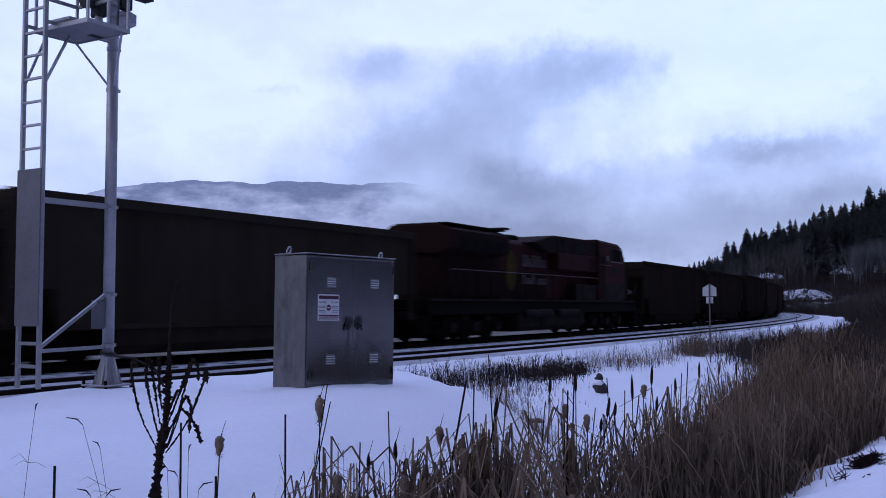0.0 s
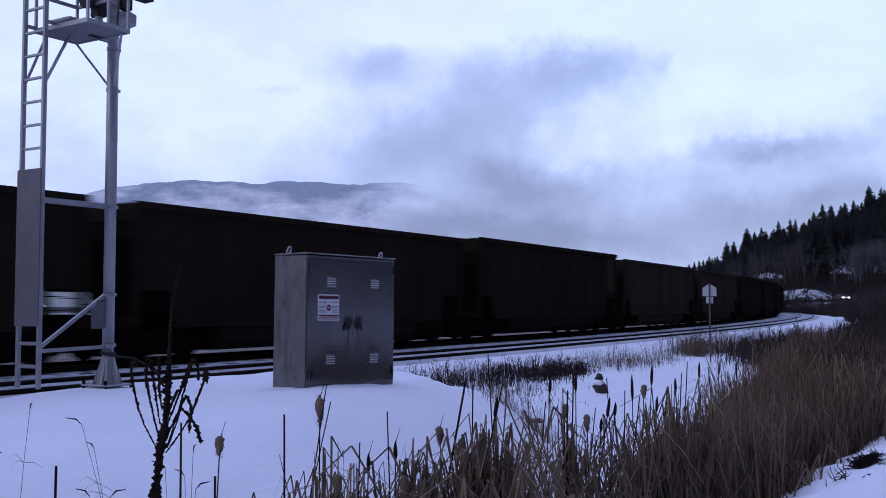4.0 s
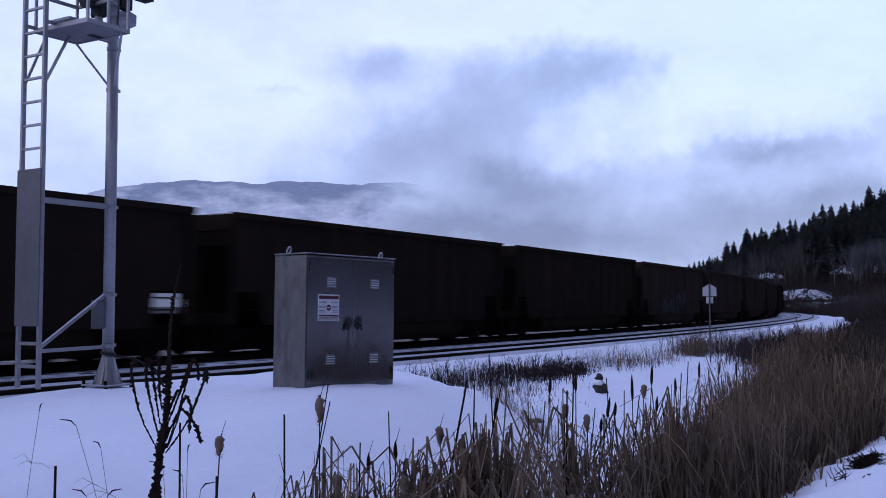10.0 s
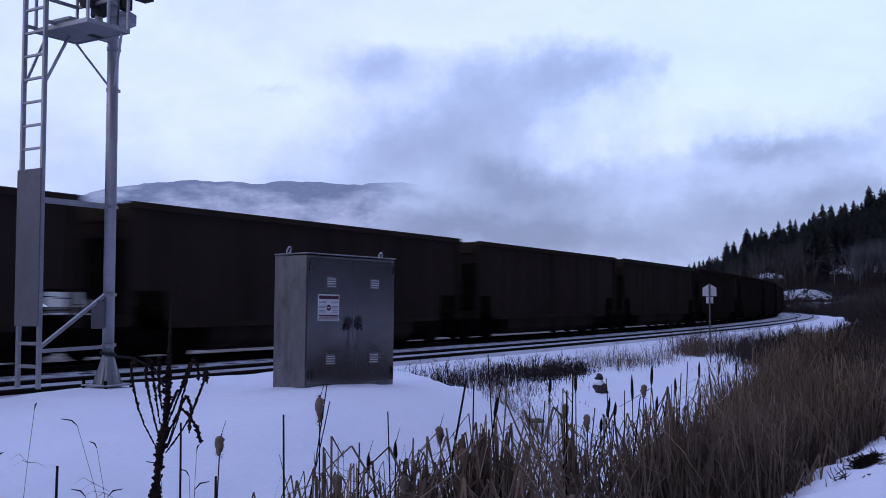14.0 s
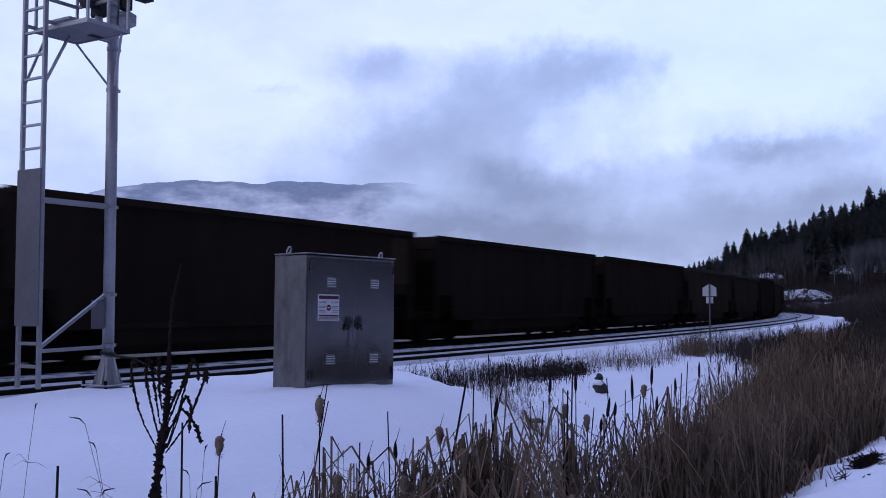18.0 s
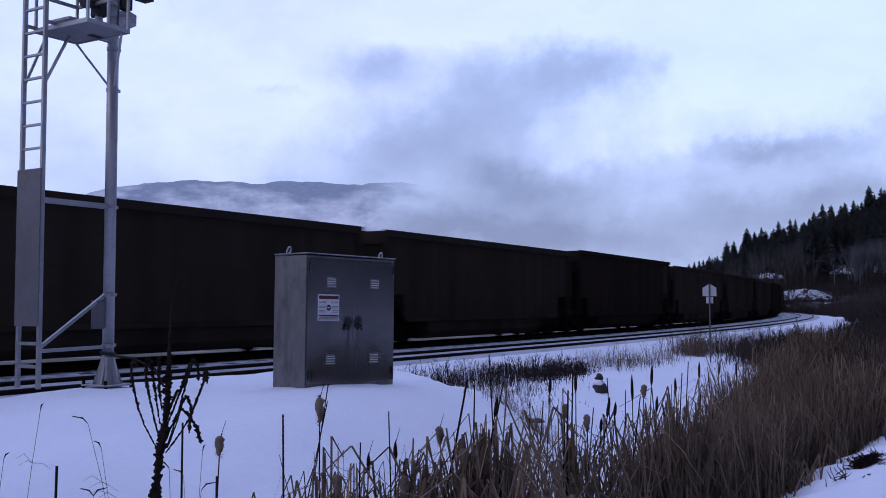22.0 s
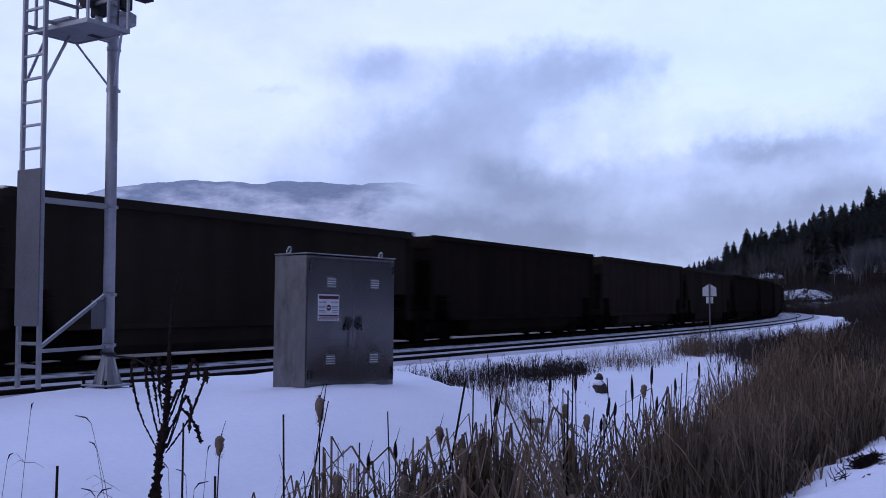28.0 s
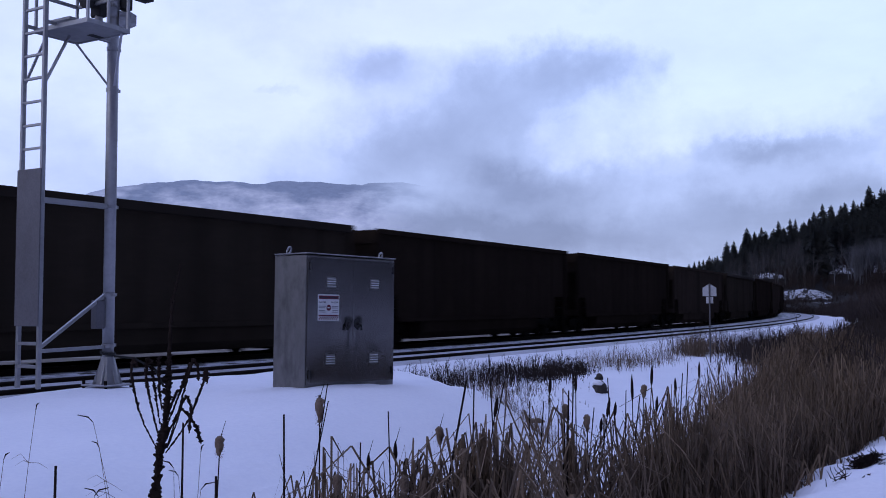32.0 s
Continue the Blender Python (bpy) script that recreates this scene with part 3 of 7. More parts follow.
def build_ballast():
    """The train's own track: dark stones that the trains keep half clear of snow."""
    sh = Shape()
    st = list(np.arange(-210, 560, 2.0))
    for s in st:
        for lat, z in ((-2.2, -0.14), (-1.3, -0.135), (1.3, -0.135), (2.7, -0.2), (3.6, -0.36)):
            x, y, _ = line_at(s, lat)
            sh.v.append((x, y, z))
    for i in range(len(st) - 1):
        for j in range(4):
            sh.f.append((i * 5 + j, (i + 1) * 5 + j, (i + 1) * 5 + j + 1, i * 5 + j + 1))
    m = material("snowy_ballast", (0.045, 0.042, 0.04), 0.95, second=(0.07, 0.065, 0.06), scale=7, fine=30, bump=0.7, bump_scale=14)
    t = m.node_tree
    b = t.nodes["Principled BSDF"]
    old = b.inputs["Base Color"].links[0].from_socket
    co = t.nodes.new("ShaderNodeTexCoord")
    n = nod(t, "ShaderNodeTexNoise", Scale=3.2, Detail=6.0, Roughness=0.65)
    t.links.new(co.outputs["Object"], n.inputs["Vector"])
    r = t.nodes.new("ShaderNodeMapRange")
    r.inputs["From Min"].default_value, r.inputs["From Max"].default_value = 0.56, 0.63
    t.links.new(n.outputs["Fac"], r.inputs["Value"])
    mix = t.nodes.new("ShaderNodeMix")
    mix.data_type = "RGBA"
    mix.inputs[7].default_value = (0.50, 0.50, 0.52, 1)
    t.links.new(r.outputs["Result"], mix.inputs[0])
    t.links.new(old, mix.inputs[6])
    t.links.new(mix.outputs[2], b.inputs["Base Color"])
    field = Shape()
    for s in st:
        for lat, z in ((3.5, -0.34), (6.0, -0.42), (12.0, -0.48), (26.0, -0.46), (48.0, -0.48), (60.0, -1.2)):
            x, y, _ = line_at(s, lat)
            field.v.append((x, y, z))
    for i in range(len(st) - 1):
        for j in range(5):
            field.f.append((i * 6 + j, (i + 1) * 6 + j, (i + 1) * 6 + j + 1, i * 6 + j + 1))
    # dead grass, coloured darker still to keep the gaps under the train dim
    dead = material("snowy_dead_field", (0.175, 0.158, 0.148), 0.95, second=(0.075, 0.060, 0.048), scale=0.45, fine=9, bump=0.6, bump_scale=4)
    for node in dead.node_tree.nodes:
        if node.type == "VALTORGB":
            node.color_ramp.elements[0].position, node.color_ramp.elements[1].position = 0.40, 0.50
    single("field", field, dead, "snowy field with patches of dead grass beyond the track", "field", kind="structure")
    edge = Shape()
    for s in st:
        for lat, z in ((-2.5, -0.13), (-2.0, -0.105), (-1.3, -0.115), (-0.86, -0.13)):
            x, y, _ = line_at(s, lat)
            edge.v.append((x, y, z + 0.012 * noise.noise(Vector((s * 0.9, lat * 3, 0)))))
    for i in range(len(st) - 1):
        for j in range(3):
            edge.f.append((i * 4 + j, (i + 1) * 4 + j, (i + 1) * 4 + j + 1, i * 4 + j + 1))
    worn = material("trodden_snow", (0.70, 0.72, 0.76), 0.8, second=(0.05, 0.045, 0.042), scale=1.6, amount=0.5, fine=14, bump=0.6, bump_scale=5)
    for node in worn.node_tree.nodes:
        if node.type == "VALTORGB":
            node.color_ramp.elements[0].position, node.color_ramp.elements[1].position = 0.53, 0.60
    single("track_snow", edge, worn, "trodden snow with dark stones showing between the two tracks", "snow", kind="structure", smooth=True)
    bed_snow = Shape()
    for s in st:
        for lat, z in ((-5.9, -0.125), (-5.4, -0.084), (-4.45, -0.082), (-3.5, -0.080), (-2.42, -0.078)):
            x, y, _ = line_at(s, lat)
            bed_snow.v.append((x, y, z + 0.006 * noise.noise(Vector((s * 1.3, lat * 2, 5.0)))))
    for i in range(len(st) - 1):
        for j in range(4):
            bed_snow.f.append((i * 5 + j, (i + 1) * 5 + j, (i + 1) * 5 + j + 1, i * 5 + j + 1))
    grey = material("dirty_track_snow", (0.52, 0.53, 0.58), 0.85, second=(0.30, 0.29, 0.30), scale=0.9, amount=0.6, fine=12, bump=0.6, bump_scale=6)
    single("near_track_snow", bed_snow, grey, "dirty grey snow between the rails of the empty track", "snow", kind="structure", smooth=True)
    single("ballast", sh, m, "dark track ballast with patches of thin snow", "ballast", kind="structure")


build_ballast()


# ---- rolling stock ----
LENGTH, SPEED, BODY2, TOP = 16.16, 12.928, 7.45, 3.65
JOINT0 = 34.07
# slack in the couplers: joint of the train, metres
SLACK = ((2, 0.16), (4, 0.10), (8, 0.01), (10, -0.05), (13, 0.01), (14, 0.2), (15, 0.38), (17, 0.5), (18, 0.3), (19, 0.13), (22, 0.02), (24, -0.02))


def wheel_mesh(r=0.457):
    sh = Shape()
    for side in (-1, 1):
        y = side * 0.755
        sh.tube([(0, y - side * 0.09, 0), (0, y - side * 0.065, 0), (0, y - side * 0.06, 0), (0, y + side * 0.06, 0)], [r + 0.025, r + 0.025, r, r - 0.006], 20)
        sh.tube([(0, y + side * 0.06, 0), (0, y + side * 0.075, 0)], [r * 0.72, r * 0.3], 20)
    sh.tube([(0, -0.95, 0), (0, 0.95, 0)], 0.08, 10)
    return sh.mesh("wheelset", WHEEL)


WHEELSET = wheel_mesh()
LOCO_WHEELSET = wheel_mesh(0.53)


def truck_frame(y):
    """A cast side frame with pedestals, window and spring nest."""
    sh = Shape()
    sh.prism([(-1.18, 0.42), (-1.12, 0.62), (-0.55, 0.74), (0.55, 0.74), (1.12, 0.62), (1.18, 0.42), (0.98, 0.40), (0.62, 0.46), (0.42, 0.20), (-0.42, 0.20), (-0.62, 0.46), (-0.98, 0.40)], y - 0.07, y + 0.07)
    for x in (-0.9, 0.9):
        sh.tube([(x, y - 0.1, 0.457), (x, y + 0.1, 0.457)], 0.13, 10)
    for x in (-0.2, 0.0, 0.2):
        sh.tube([(x, y + 0.09 * (1 if y > 0 else -1), 0.22), (x, y + 0.09 * (1 if y > 0 else -1), 0.5)], 0.07, 8)
    return sh


SIDE_FRAMES = {y: truck_frame(y).mesh("side_frame", UNDER, 0.015) for y in (-1.0, 1.0)}
BOLSTER = Shape().box(-0.2, -1.05, 0.45, 0.2, 1.05, 0.7).mesh("bolster", UNDER, 0.02)


# solid dark block, added to close the bright gaps between a truck's wheels
TRUCK_FILLER = Shape().prism([(-1.45, 0.2), (-1.2, 0.13), (1.2, 0.13), (1.45, 0.2), (1.4, 0.74), (-1.4, 0.74)], -0.62, 0.62).mesh("brake_rigging", UNDER)


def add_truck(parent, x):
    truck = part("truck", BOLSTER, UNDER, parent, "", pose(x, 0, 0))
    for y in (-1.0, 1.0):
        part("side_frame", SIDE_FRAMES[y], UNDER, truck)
    part("brake_rigging", TRUCK_FILLER, UNDER, truck)
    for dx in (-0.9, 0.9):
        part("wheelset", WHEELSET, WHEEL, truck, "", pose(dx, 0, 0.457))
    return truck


def coupler(x, d):
    sh = Shape()
    sh.box(x, -0.09, 0.78, x + d * 0.55, 0.09, 0.98).box(x + d * 0.5, -0.17, 0.72, x + d * 0.86, 0.14, 1.02)
    sh.tube([(x + d * 0.3, 0.3, 0.7), (x + d * 0.7, 0.28, 0.45), (x + d * 0.95, 0.2, 0.42)], 0.03, 6)
    return sh


def make_wagon(paint, ribs, top, label, rusty=False, chord=0.16):
    w = thing("coal_wagon", label, "coal wagon", group="wagons of the coal train")
    lo = 1.64
    notch = {-1: 6.28, 1: 5.9}
    for y in (-1, 1):
        part("side_wall", Shape().prism([(-BODY2, lo), (-notch[y], lo), (0.1 - notch[y], 0.86), (notch[y] - 0.1, 0.86), (notch[y], lo), (BODY2, lo), (BODY2, top - 0.1), (-BODY2, top - 0.1)], y * 1.50, y * 1.54), paint, w, bevel=0.01)
        part("top_chord", Shape().box(-BODY2 - 0.02, y * 1.60 - 0.07, top - chord, BODY2 + 0.02, y * 1.60 + 0.05, top), DUSTY_CHORD if chord > 0.2 else paint, w, bevel=0.015)
        part("side_sill", Shape().prism([(-6.1, 0.78), (6.1, 0.78), (6.2, 0.92), (-6.2, 0.92)], y * 1.50, y * 1.565), paint, w, bevel=0.012)
        rib = Shape().prism([(-0.08, y * 1.54), (-0.045, y * 1.556), (0.045, y * 1.556), (0.08, y * 1.54)], 0.9, top - 0.16, "z").mesh("rib", paint)
        endrib = Shape().prism([(-0.09, y * 1.54), (-0.07, y * 1.63), (0.07, y * 1.63), (0.09, y * 1.54)], lo, top - 0.16, "z").mesh("corner_post", paint)
        for i in range(ribs):
            x = -6.0 + 12.0 * i / (ribs - 1)
            part("rib", rib, paint, w, "", pose(x, 0, 0))
        for x in (-BODY2 + 0.1, BODY2 - 0.1):
            part("corner_post", endrib, paint, w, "", pose(x, 0, 0))
        for x in (-1, 1):
            part("end_post", Shape().box(min(x * 7.24, x * BODY2), min(y * 1.46, y * 1.56), 0.84, max(x * 7.24, x * BODY2), max(y * 1.46, y * 1.56), lo + 0.1), paint, w, bevel=0.01)
            ladder = part("ladder", Shape().tube([(x * 7.26, y * 1.63, 0.75), (x * 7.26, y * 1.63, 3.05)], 0.014, 5).tube([(x * 7.54, y * 1.63, 0.75), (x * 7.54, y * 1.63, 3.05)], 0.014, 5), paint, w)
            for k in range(6):
                part("rung", Shape().tube([(x * 7.26, y * 1.63, 0.95 + k * 0.38), (x * 7.54, y * 1.63, 0.95 + k * 0.38)], 0.012, 5), paint, ladder)
            for z in (1.20, 1.49):
                part("grab_iron", Shape().tube([(x * 6.22, y * 1.55, z), (x * 6.24, y * 1.60, z), (x * 6.84, y * 1.60, z), (x * 6.86, y * 1.50, z)], 0.013, 5), UNDER, w)
    for d in (-1, 1):
        part("end_wall", Shape().box(min(d * BODY2, d * (BODY2 - 0.05)), -1.56, 2.75, max(d * BODY2, d * (BODY2 - 0.05)), 1.56, top - 0.03), paint, w, bevel=0.01)
        part("slope_sheet", Shape().prism([(d * BODY2, 2.80), (d * (BODY2 - 0.05), 2.88), (d * 5.35, 1.0), (d * 5.3, 0.9)], -1.5, 1.5), paint, w)
        part("end_sill", Shape().box(min(d * 7.55, d * 7.3), -1.55, 0.84, max(d * 7.55, d * 7.3), 1.55, 1.1), paint, w, bevel=0.015)
        part("centre_sill", Shape().box(min(d * 7.55, d * 5.2), -0.3, 0.72, max(d * 7.55, d * 5.2), 0.3, 1.06), UNDER, w, bevel=0.015)
        eb = Shape()
        for z in (2.82, 3.2):
            eb.box(min(d * BODY2, d * 7.53), -1.5, z, max(d * BODY2, d * 7.53), 1.5, z + 0.09)
        part("end_stiffener", eb, paint, w)
        part("coupler", coupler(d * 7.26, d), UNDER, w)
        # added solid block that closes the bright gap low between two wagons
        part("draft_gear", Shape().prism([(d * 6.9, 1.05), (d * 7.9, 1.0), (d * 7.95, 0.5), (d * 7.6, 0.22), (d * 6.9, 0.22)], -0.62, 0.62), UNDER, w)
        add_truck(w, d * 5.95)
    part("tub", Shape().prism([(-1.5, 0.9), (-1.46, 0.42), (-1.15, 0.2), (1.15, 0.2), (1.46, 0.42), (1.5, 0.9), (1.44, 0.9), (1.4, 0.46), (1.12, 0.26), (-1.12, 0.26), (-1.4, 0.46), (-1.44, 0.9)], -4.6, 4.6, "x"), paint, w)
    for d in (-1, 1):
        part("tub_end", Shape().prism([(-1.48, 0.9), (-1.44, 0.43), (-1.13, 0.22), (1.13, 0.22), (1.44, 0.43), (1.48, 0.9)], d * 4.60 - 0.02, d * 4.60 + 0.02, "x"), paint, w)
    part("floor", Shape().box(-5.4, -1.49, 0.93, 5.4, 1.49, 0.97), paint, w)
    part("brake_cylinder", Shape().tube([(-6.1, -0.6, 1.15), (-6.1, 0.0, 1.15)], 0.12, 10), UNDER, w)
    wheel = Shape().tube([(7.68, 0.6 + 0.28 * math.cos(a), 2.5 + 0.28 * math.sin(a)) for a in np.linspace(0, 2 * math.pi, 13)], 0.02, 5)
    part("hand_brake", wheel, UNDER, w)
    if rusty:
        part("rust_panel", Shape().box(6.30, -1.556, 1.98, 7.26, -1.541, top - 0.25), RUST_PANEL, w, "rust-brown bare end panel")
    return w


def wagon_pose(s):
    (x0, y0, _), (x1, y1, _) = line_at(s - 5.95), line_at(s + 5.95)
    return Matrix.Translation(((x0 + x1) / 2, (y0 + y1) / 2, 0)) @ Matrix.Rotation(math.atan2(y1 - y0, x1 - x0), 4, "Z")


def strokes(parent, seed, n, x0, dx, z0, size):
    """Spray-painted marks, too blurred to read: bowed pale strokes."""
    rnd = random.Random(seed)
    for k in range(n):
        gr = Shape()
        cx, cz = x0 + k * dx, z0 + rnd.uniform(-0.08, 0.08) * size
        w, h = dx * rnd.uniform(0.42, 0.54), size * rnd.uniform(0.40, 0.52)
        turn = rnd.uniform(-0.25, 0.25)
        for j in range(rnd.randint(4, 5)):
            # a bowed spray stroke
            ax, az = cx + rnd.uniform(-0.45, 0.45) * w, cz + rnd.uniform(-0.5, 0.5) * h
            a0, a1 = rnd.uniform(0, 6.28), rnd.uniform(1.8, 4.6)
            rx, rz, wide = w * rnd.uniform(0.35, 0.75), h * rnd.uniform(0.35, 0.65), size * rnd.uniform(0.075, 0.12)
            vs = []
            for i in range(13):
                a = a0 + a1 * i / 12
                for g in (-1, 1):
                    u, v = (rx + g * wide) * math.cos(a), (rz + g * wide) * math.sin(a)
                    vs.append((ax + u + turn * v, -1.5575 - 0.0012 * j, az + v))
            gr.add(vs, [(2 * i, 2 * i + 1, 2 * i + 3, 2 * i + 2) for i in range(12)])
        part("graffiti", gr, GRAFFITI, parent, "blurred pale spray-painted letter shape")


def build_train():
    """The train at 0 s: a list of things with the place of each one's middle on the line."""
    protos = {"black": make_wagon(BLACK_PAINT, 11, TOP, "black ribbed coal wagon, grimy, rolling on the far track"),
              "grey": make_wagon(GREY_PAINT, 15, TOP - 0.02, "dark grey coal wagon with many ribs, grimy"),
              "brown": make_wagon(BROWN_PAINT, 12, TOP, "dark brown ribbed coal wagon with a dusty grey top rail", chord=0.22),
              "tall": make_wagon(BLACK_PAINT, 9, TOP + 0.13, "tall black coal wagon with a rusty end panel", True),
              "rusty": make_wagon(BLACK_PAINT, 9, TOP + 0.02, "black coal wagon with a rusty end panel", True),
              "painted": make_wagon(GREY_PAINT, 13, TOP - 0.02, "dark grey coal wagon with faded pale graffiti"),
              "marked": make_wagon(BROWN_PAINT, 13, TOP - 0.01, "dark brown coal wagon with small pale marks")}
    strokes(protos["painted"], 4, 4, -2.44, 1.40, 1.42, 1.25)
    strokes(protos["marked"], 5, 3, -2.0, 0.8, 1.35, 0.4)
    rows, used = [], set()
    first = JOINT0 + LENGTH
    for i, kind in enumerate(ORDER):
        rows.append((kind, first + (i + 0.5) * LENGTH + float(np.interp(i + 1.5, [a for a, _ in SLACK], [b for _, b in SLACK]))))
    for i, kind in enumerate(("brown", "grey", "black", "black")):
        rows.append((kind, first - LOCO_LENGTH - (i + 0.5) * LENGTH))
    made = []
    for kind, s in rows:
        if kind in used:
            ob = copy_thing(protos[kind], wagon_pose(s))
        else:
            used.add(kind)
            ob = protos[kind]
            ob.matrix_basis = wagon_pose(s)
        made.append((ob, s))
    loco = make_loco()
    s = first - LOCO_LENGTH / 2
    loco.matrix_basis = wagon_pose(s)
    made.append((loco, s))
    return made


ORDER = ("black black tall grey grey black black black painted grey grey brown rusty black black brown brown tall grey marked brown black grey "
         "brown black black grey brown black grey black brown black black grey black brown black grey black black").split()
LOCO_LENGTH = 22.45


def make_loco():
    """A six-axle road locomotive, cab towards +x, radiators at the rear."""
    g = thing("locomotive", "grimy dark red diesel locomotive with faded lettering and gold emblem", "locomotive")
    h = 10.95
    part("frame", Shape().prism([(-h, 1.15), (-h + 0.2, 0.98), (h - 0.2, 0.98), (h, 1.15), (h, 1.5), (-h, 1.5)], -1.45, 1.45), LOCO_DARK, g, bevel=0.02)
    part("hood", Shape().prism([(-0.95, 1.5), (0.95, 1.5), (0.95, 3.78), (0.72, 3.98), (-0.72, 3.98), (-0.95, 3.78)], -4.3, 5.3, "x"), LOCO_RED, g, bevel=0.04)
    part("radiator_hood", Shape().box(-8.6, -0.94, 1.5, -4.3, 0.94, 3.9), LOCO_SOOT, g, "sooty rear part of the hood")
    part("hood_end", Shape().prism([(-8.58, 1.5), (-8.58, 3.9), (-9.0, 3.8), (-9.08, 1.5)], -0.93, 0.93), LOCO_SOOT, g, "sloped rear end of the hood", bevel=0.04)
    wing = [(0.9, 3.25), (1.5, 3.4), (1.53, 3.75), (0.95, 4.17), (-0.95, 4.17), (-1.53, 3.95), (-1.5, 3.3), (-0.9, 3.1)]
    part("radiator_cab", Shape().prism(wing, -9.35, -4.6, "x"), LOCO_SOOT, g, "flared radiator section over the hood", bevel=0.03)
    part("radiator_roof", Shape().box(-9.2, -1.25, 4.17, -4.42, 0.9, 4.225), LOCO_DARK, g, bevel=0.015)
    part("roof_lip", Shape().box(-5.0, -1.45, 4.225, -4.45, 1.45, 4.30), LOCO_DARK, g, bevel=0.02)
    for y in (-1, 1):
        for k in range(4):
            x = -8.6 + k * 0.98
            grille = part("radiator_grille", Shape().box(x, y * 1.53 - 0.01, 3.25, x + 0.92, y * 1.53 + 0.01, 3.72), LOCO_DARK, g, "black radiator grille")
            for j in range(4):
                part("slat", Shape().box(x + 0.03, y * 1.545 - 0.008, 3.30 + j * 0.1, x + 0.89, y * 1.545 + 0.008, 3.33 + j * 0.1), LOCO_DARK, grille)
    # one solid block, added so that no bright ground shows below the frame
    part("underframe_piping", Shape().prism([(-10.4, 0.98), (10.4, 0.98), (9.6, 0.3), (-9.6, 0.3)], -0.7, 0.7), UNDER, g, "solid dark filler added under the frame")
    part("exhaust_box", Shape().box(-2.75, -0.55, 3.95, -1.75, 0.35, 4.2), LOCO_DARK, g, bevel=0.03)
    part("roof_hatch", Shape().box(-4.2, -0.6, 3.97, -3.0, 0.6, 4.04), LOCO_SOOT, g, bevel=0.02)
    part("blower_housing", Shape().prism([(-2.0, 3.9), (-0.1, 4.26), (0.2, 4.30), (5.25, 4.34), (5.25, 3.55), (-0.6, 3.55)], -1.38, 1.38), LOCO_SOOT, g, bevel=0.04)
    part("intake_box", Shape().box(0.5, -1.42, 2.85, 5.28, 1.42, 3.6), LOCO_RED, g, bevel=0.05)
    for y in (-1, 1):
        for x, w in ((0.35, 0.95), (2.55, 1.35)):
            part("intake_grille", Shape().box(x, y * 1.388 - 0.012, 3.62, x + w, y * 1.388 + 0.012, 4.16), LOCO_GLASS, g, "black air intake")
        part("side_access_door", Shape().box(4.35, y * 1.425 - 0.01, 2.95, 5.1, y * 1.425 + 0.01, 3.5), LOCO_SOOT, g)
    cabp = part("cab", Shape().prism([(5.28, 1.5), (9.0, 1.5), (9.05, 3.52), (8.62, 4.14), (8.3, 4.26), (5.28, 4.36)], -1.52, 1.52), LOCO_RED, g, bevel=0.06)
    part("cab_roof", Shape().prism([(5.2, 4.36), (8.32, 4.265), (8.66, 4.14), (8.70, 4.18), (8.36, 4.32), (5.2, 4.42)], -1.42, 1.42), LOCO_GREY, cabp, "dusty grey cab roof", bevel=0.02)
    for y in (-1, 1):
        for x0, x1, z1 in ((6.95, 7.72, 4.02), (7.80, 8.52, 3.98)):
            part("window", Shape().box(x0, y * 1.526 - 0.008, 3.46, x1, y * 1.526 + 0.008, z1), LOCO_GLASS, cabp)
        part("window_frame", Shape().box(6.88, y * 1.53 - 0.012, 3.38, 8.6, y * 1.53 + 0.012, 3.44), LOCO_WHITE, cabp)
        part("windscreen", Shape().prism([(9.045, 3.56), (9.06, 3.56), (8.66, 4.10), (8.645, 4.10)], min(y * 0.15, y * 1.35), max(y * 0.15, y * 1.35)), LOCO_GLASS, cabp)
        part("cab_door", Shape().box(5.5, y * 1.526 - 0.008, 1.62, 6.1, y * 1.526 + 0.008, 3.6), LOCO_SOOT, cabp)
        part("number_patch", Shape().box(7.15, y * 1.53 - 0.01, 2.88, 8.4, y * 1.53 + 0.01, 3.12), LOCO_GREY, cabp, "faded pale number patch")
        # small pale box that gives the white patch beside the cab window
        part("mirror", Shape().box(6.15, y * 1.6 - 0.03, 3.42, 6.42, y * 1.6 + 0.03, 3.68), LOCO_WHITE, cabp, "pale patch beside the cab window")
    nose = part("nose", Shape().prism([(8.95, 1.5), (10.78, 1.5), (10.72, 2.45), (10.2, 3.2), (9.02, 3.48)], -1.15, 1.15), LOCO_SOOT, g, bevel=0.08)
    for y in (-1, 1):
        part("ditch_light", Shape().tube([(10.4, y * 1.14, 1.98), (10.85, y * 1.14, 1.98)], 0.12, 12), LOCO_WHITE, nose, "pale unlit ditch light")
        part("nose_door", Shape().box(9.5, y * 1.156 - 0.01, 1.6, 10.1, y * 1.156 + 0.01, 2.7), LOCO_RED, nose)
        part("battery_box", Shape().box(2.6, y * 1.2 - 0.24, 1.52, 5.2, y * 1.2 + 0.24, 2.25), LOCO_GREY, g, "dusty grey battery box", bevel=0.03)
        part("equipment_cabinet", Shape().box(6.2, y * 1.30 - 0.235, 1.52, 8.9, y * 1.30 + 0.235, 2.35), LOCO_GREY, g, "dusty grey lower cab side", bevel=0.03)
    for y in (-0.15, 0.15):
        part("headlight", Shape().tube([(10.5, y, 2.7), (10.62, y, 2.7)], 0.11, 12), LOCO_GLASS, nose)
    part("number_board", Shape().box(8.1, -1.542, 4.03, 8.5, -1.53, 4.13), LOCO_WHITE, g)
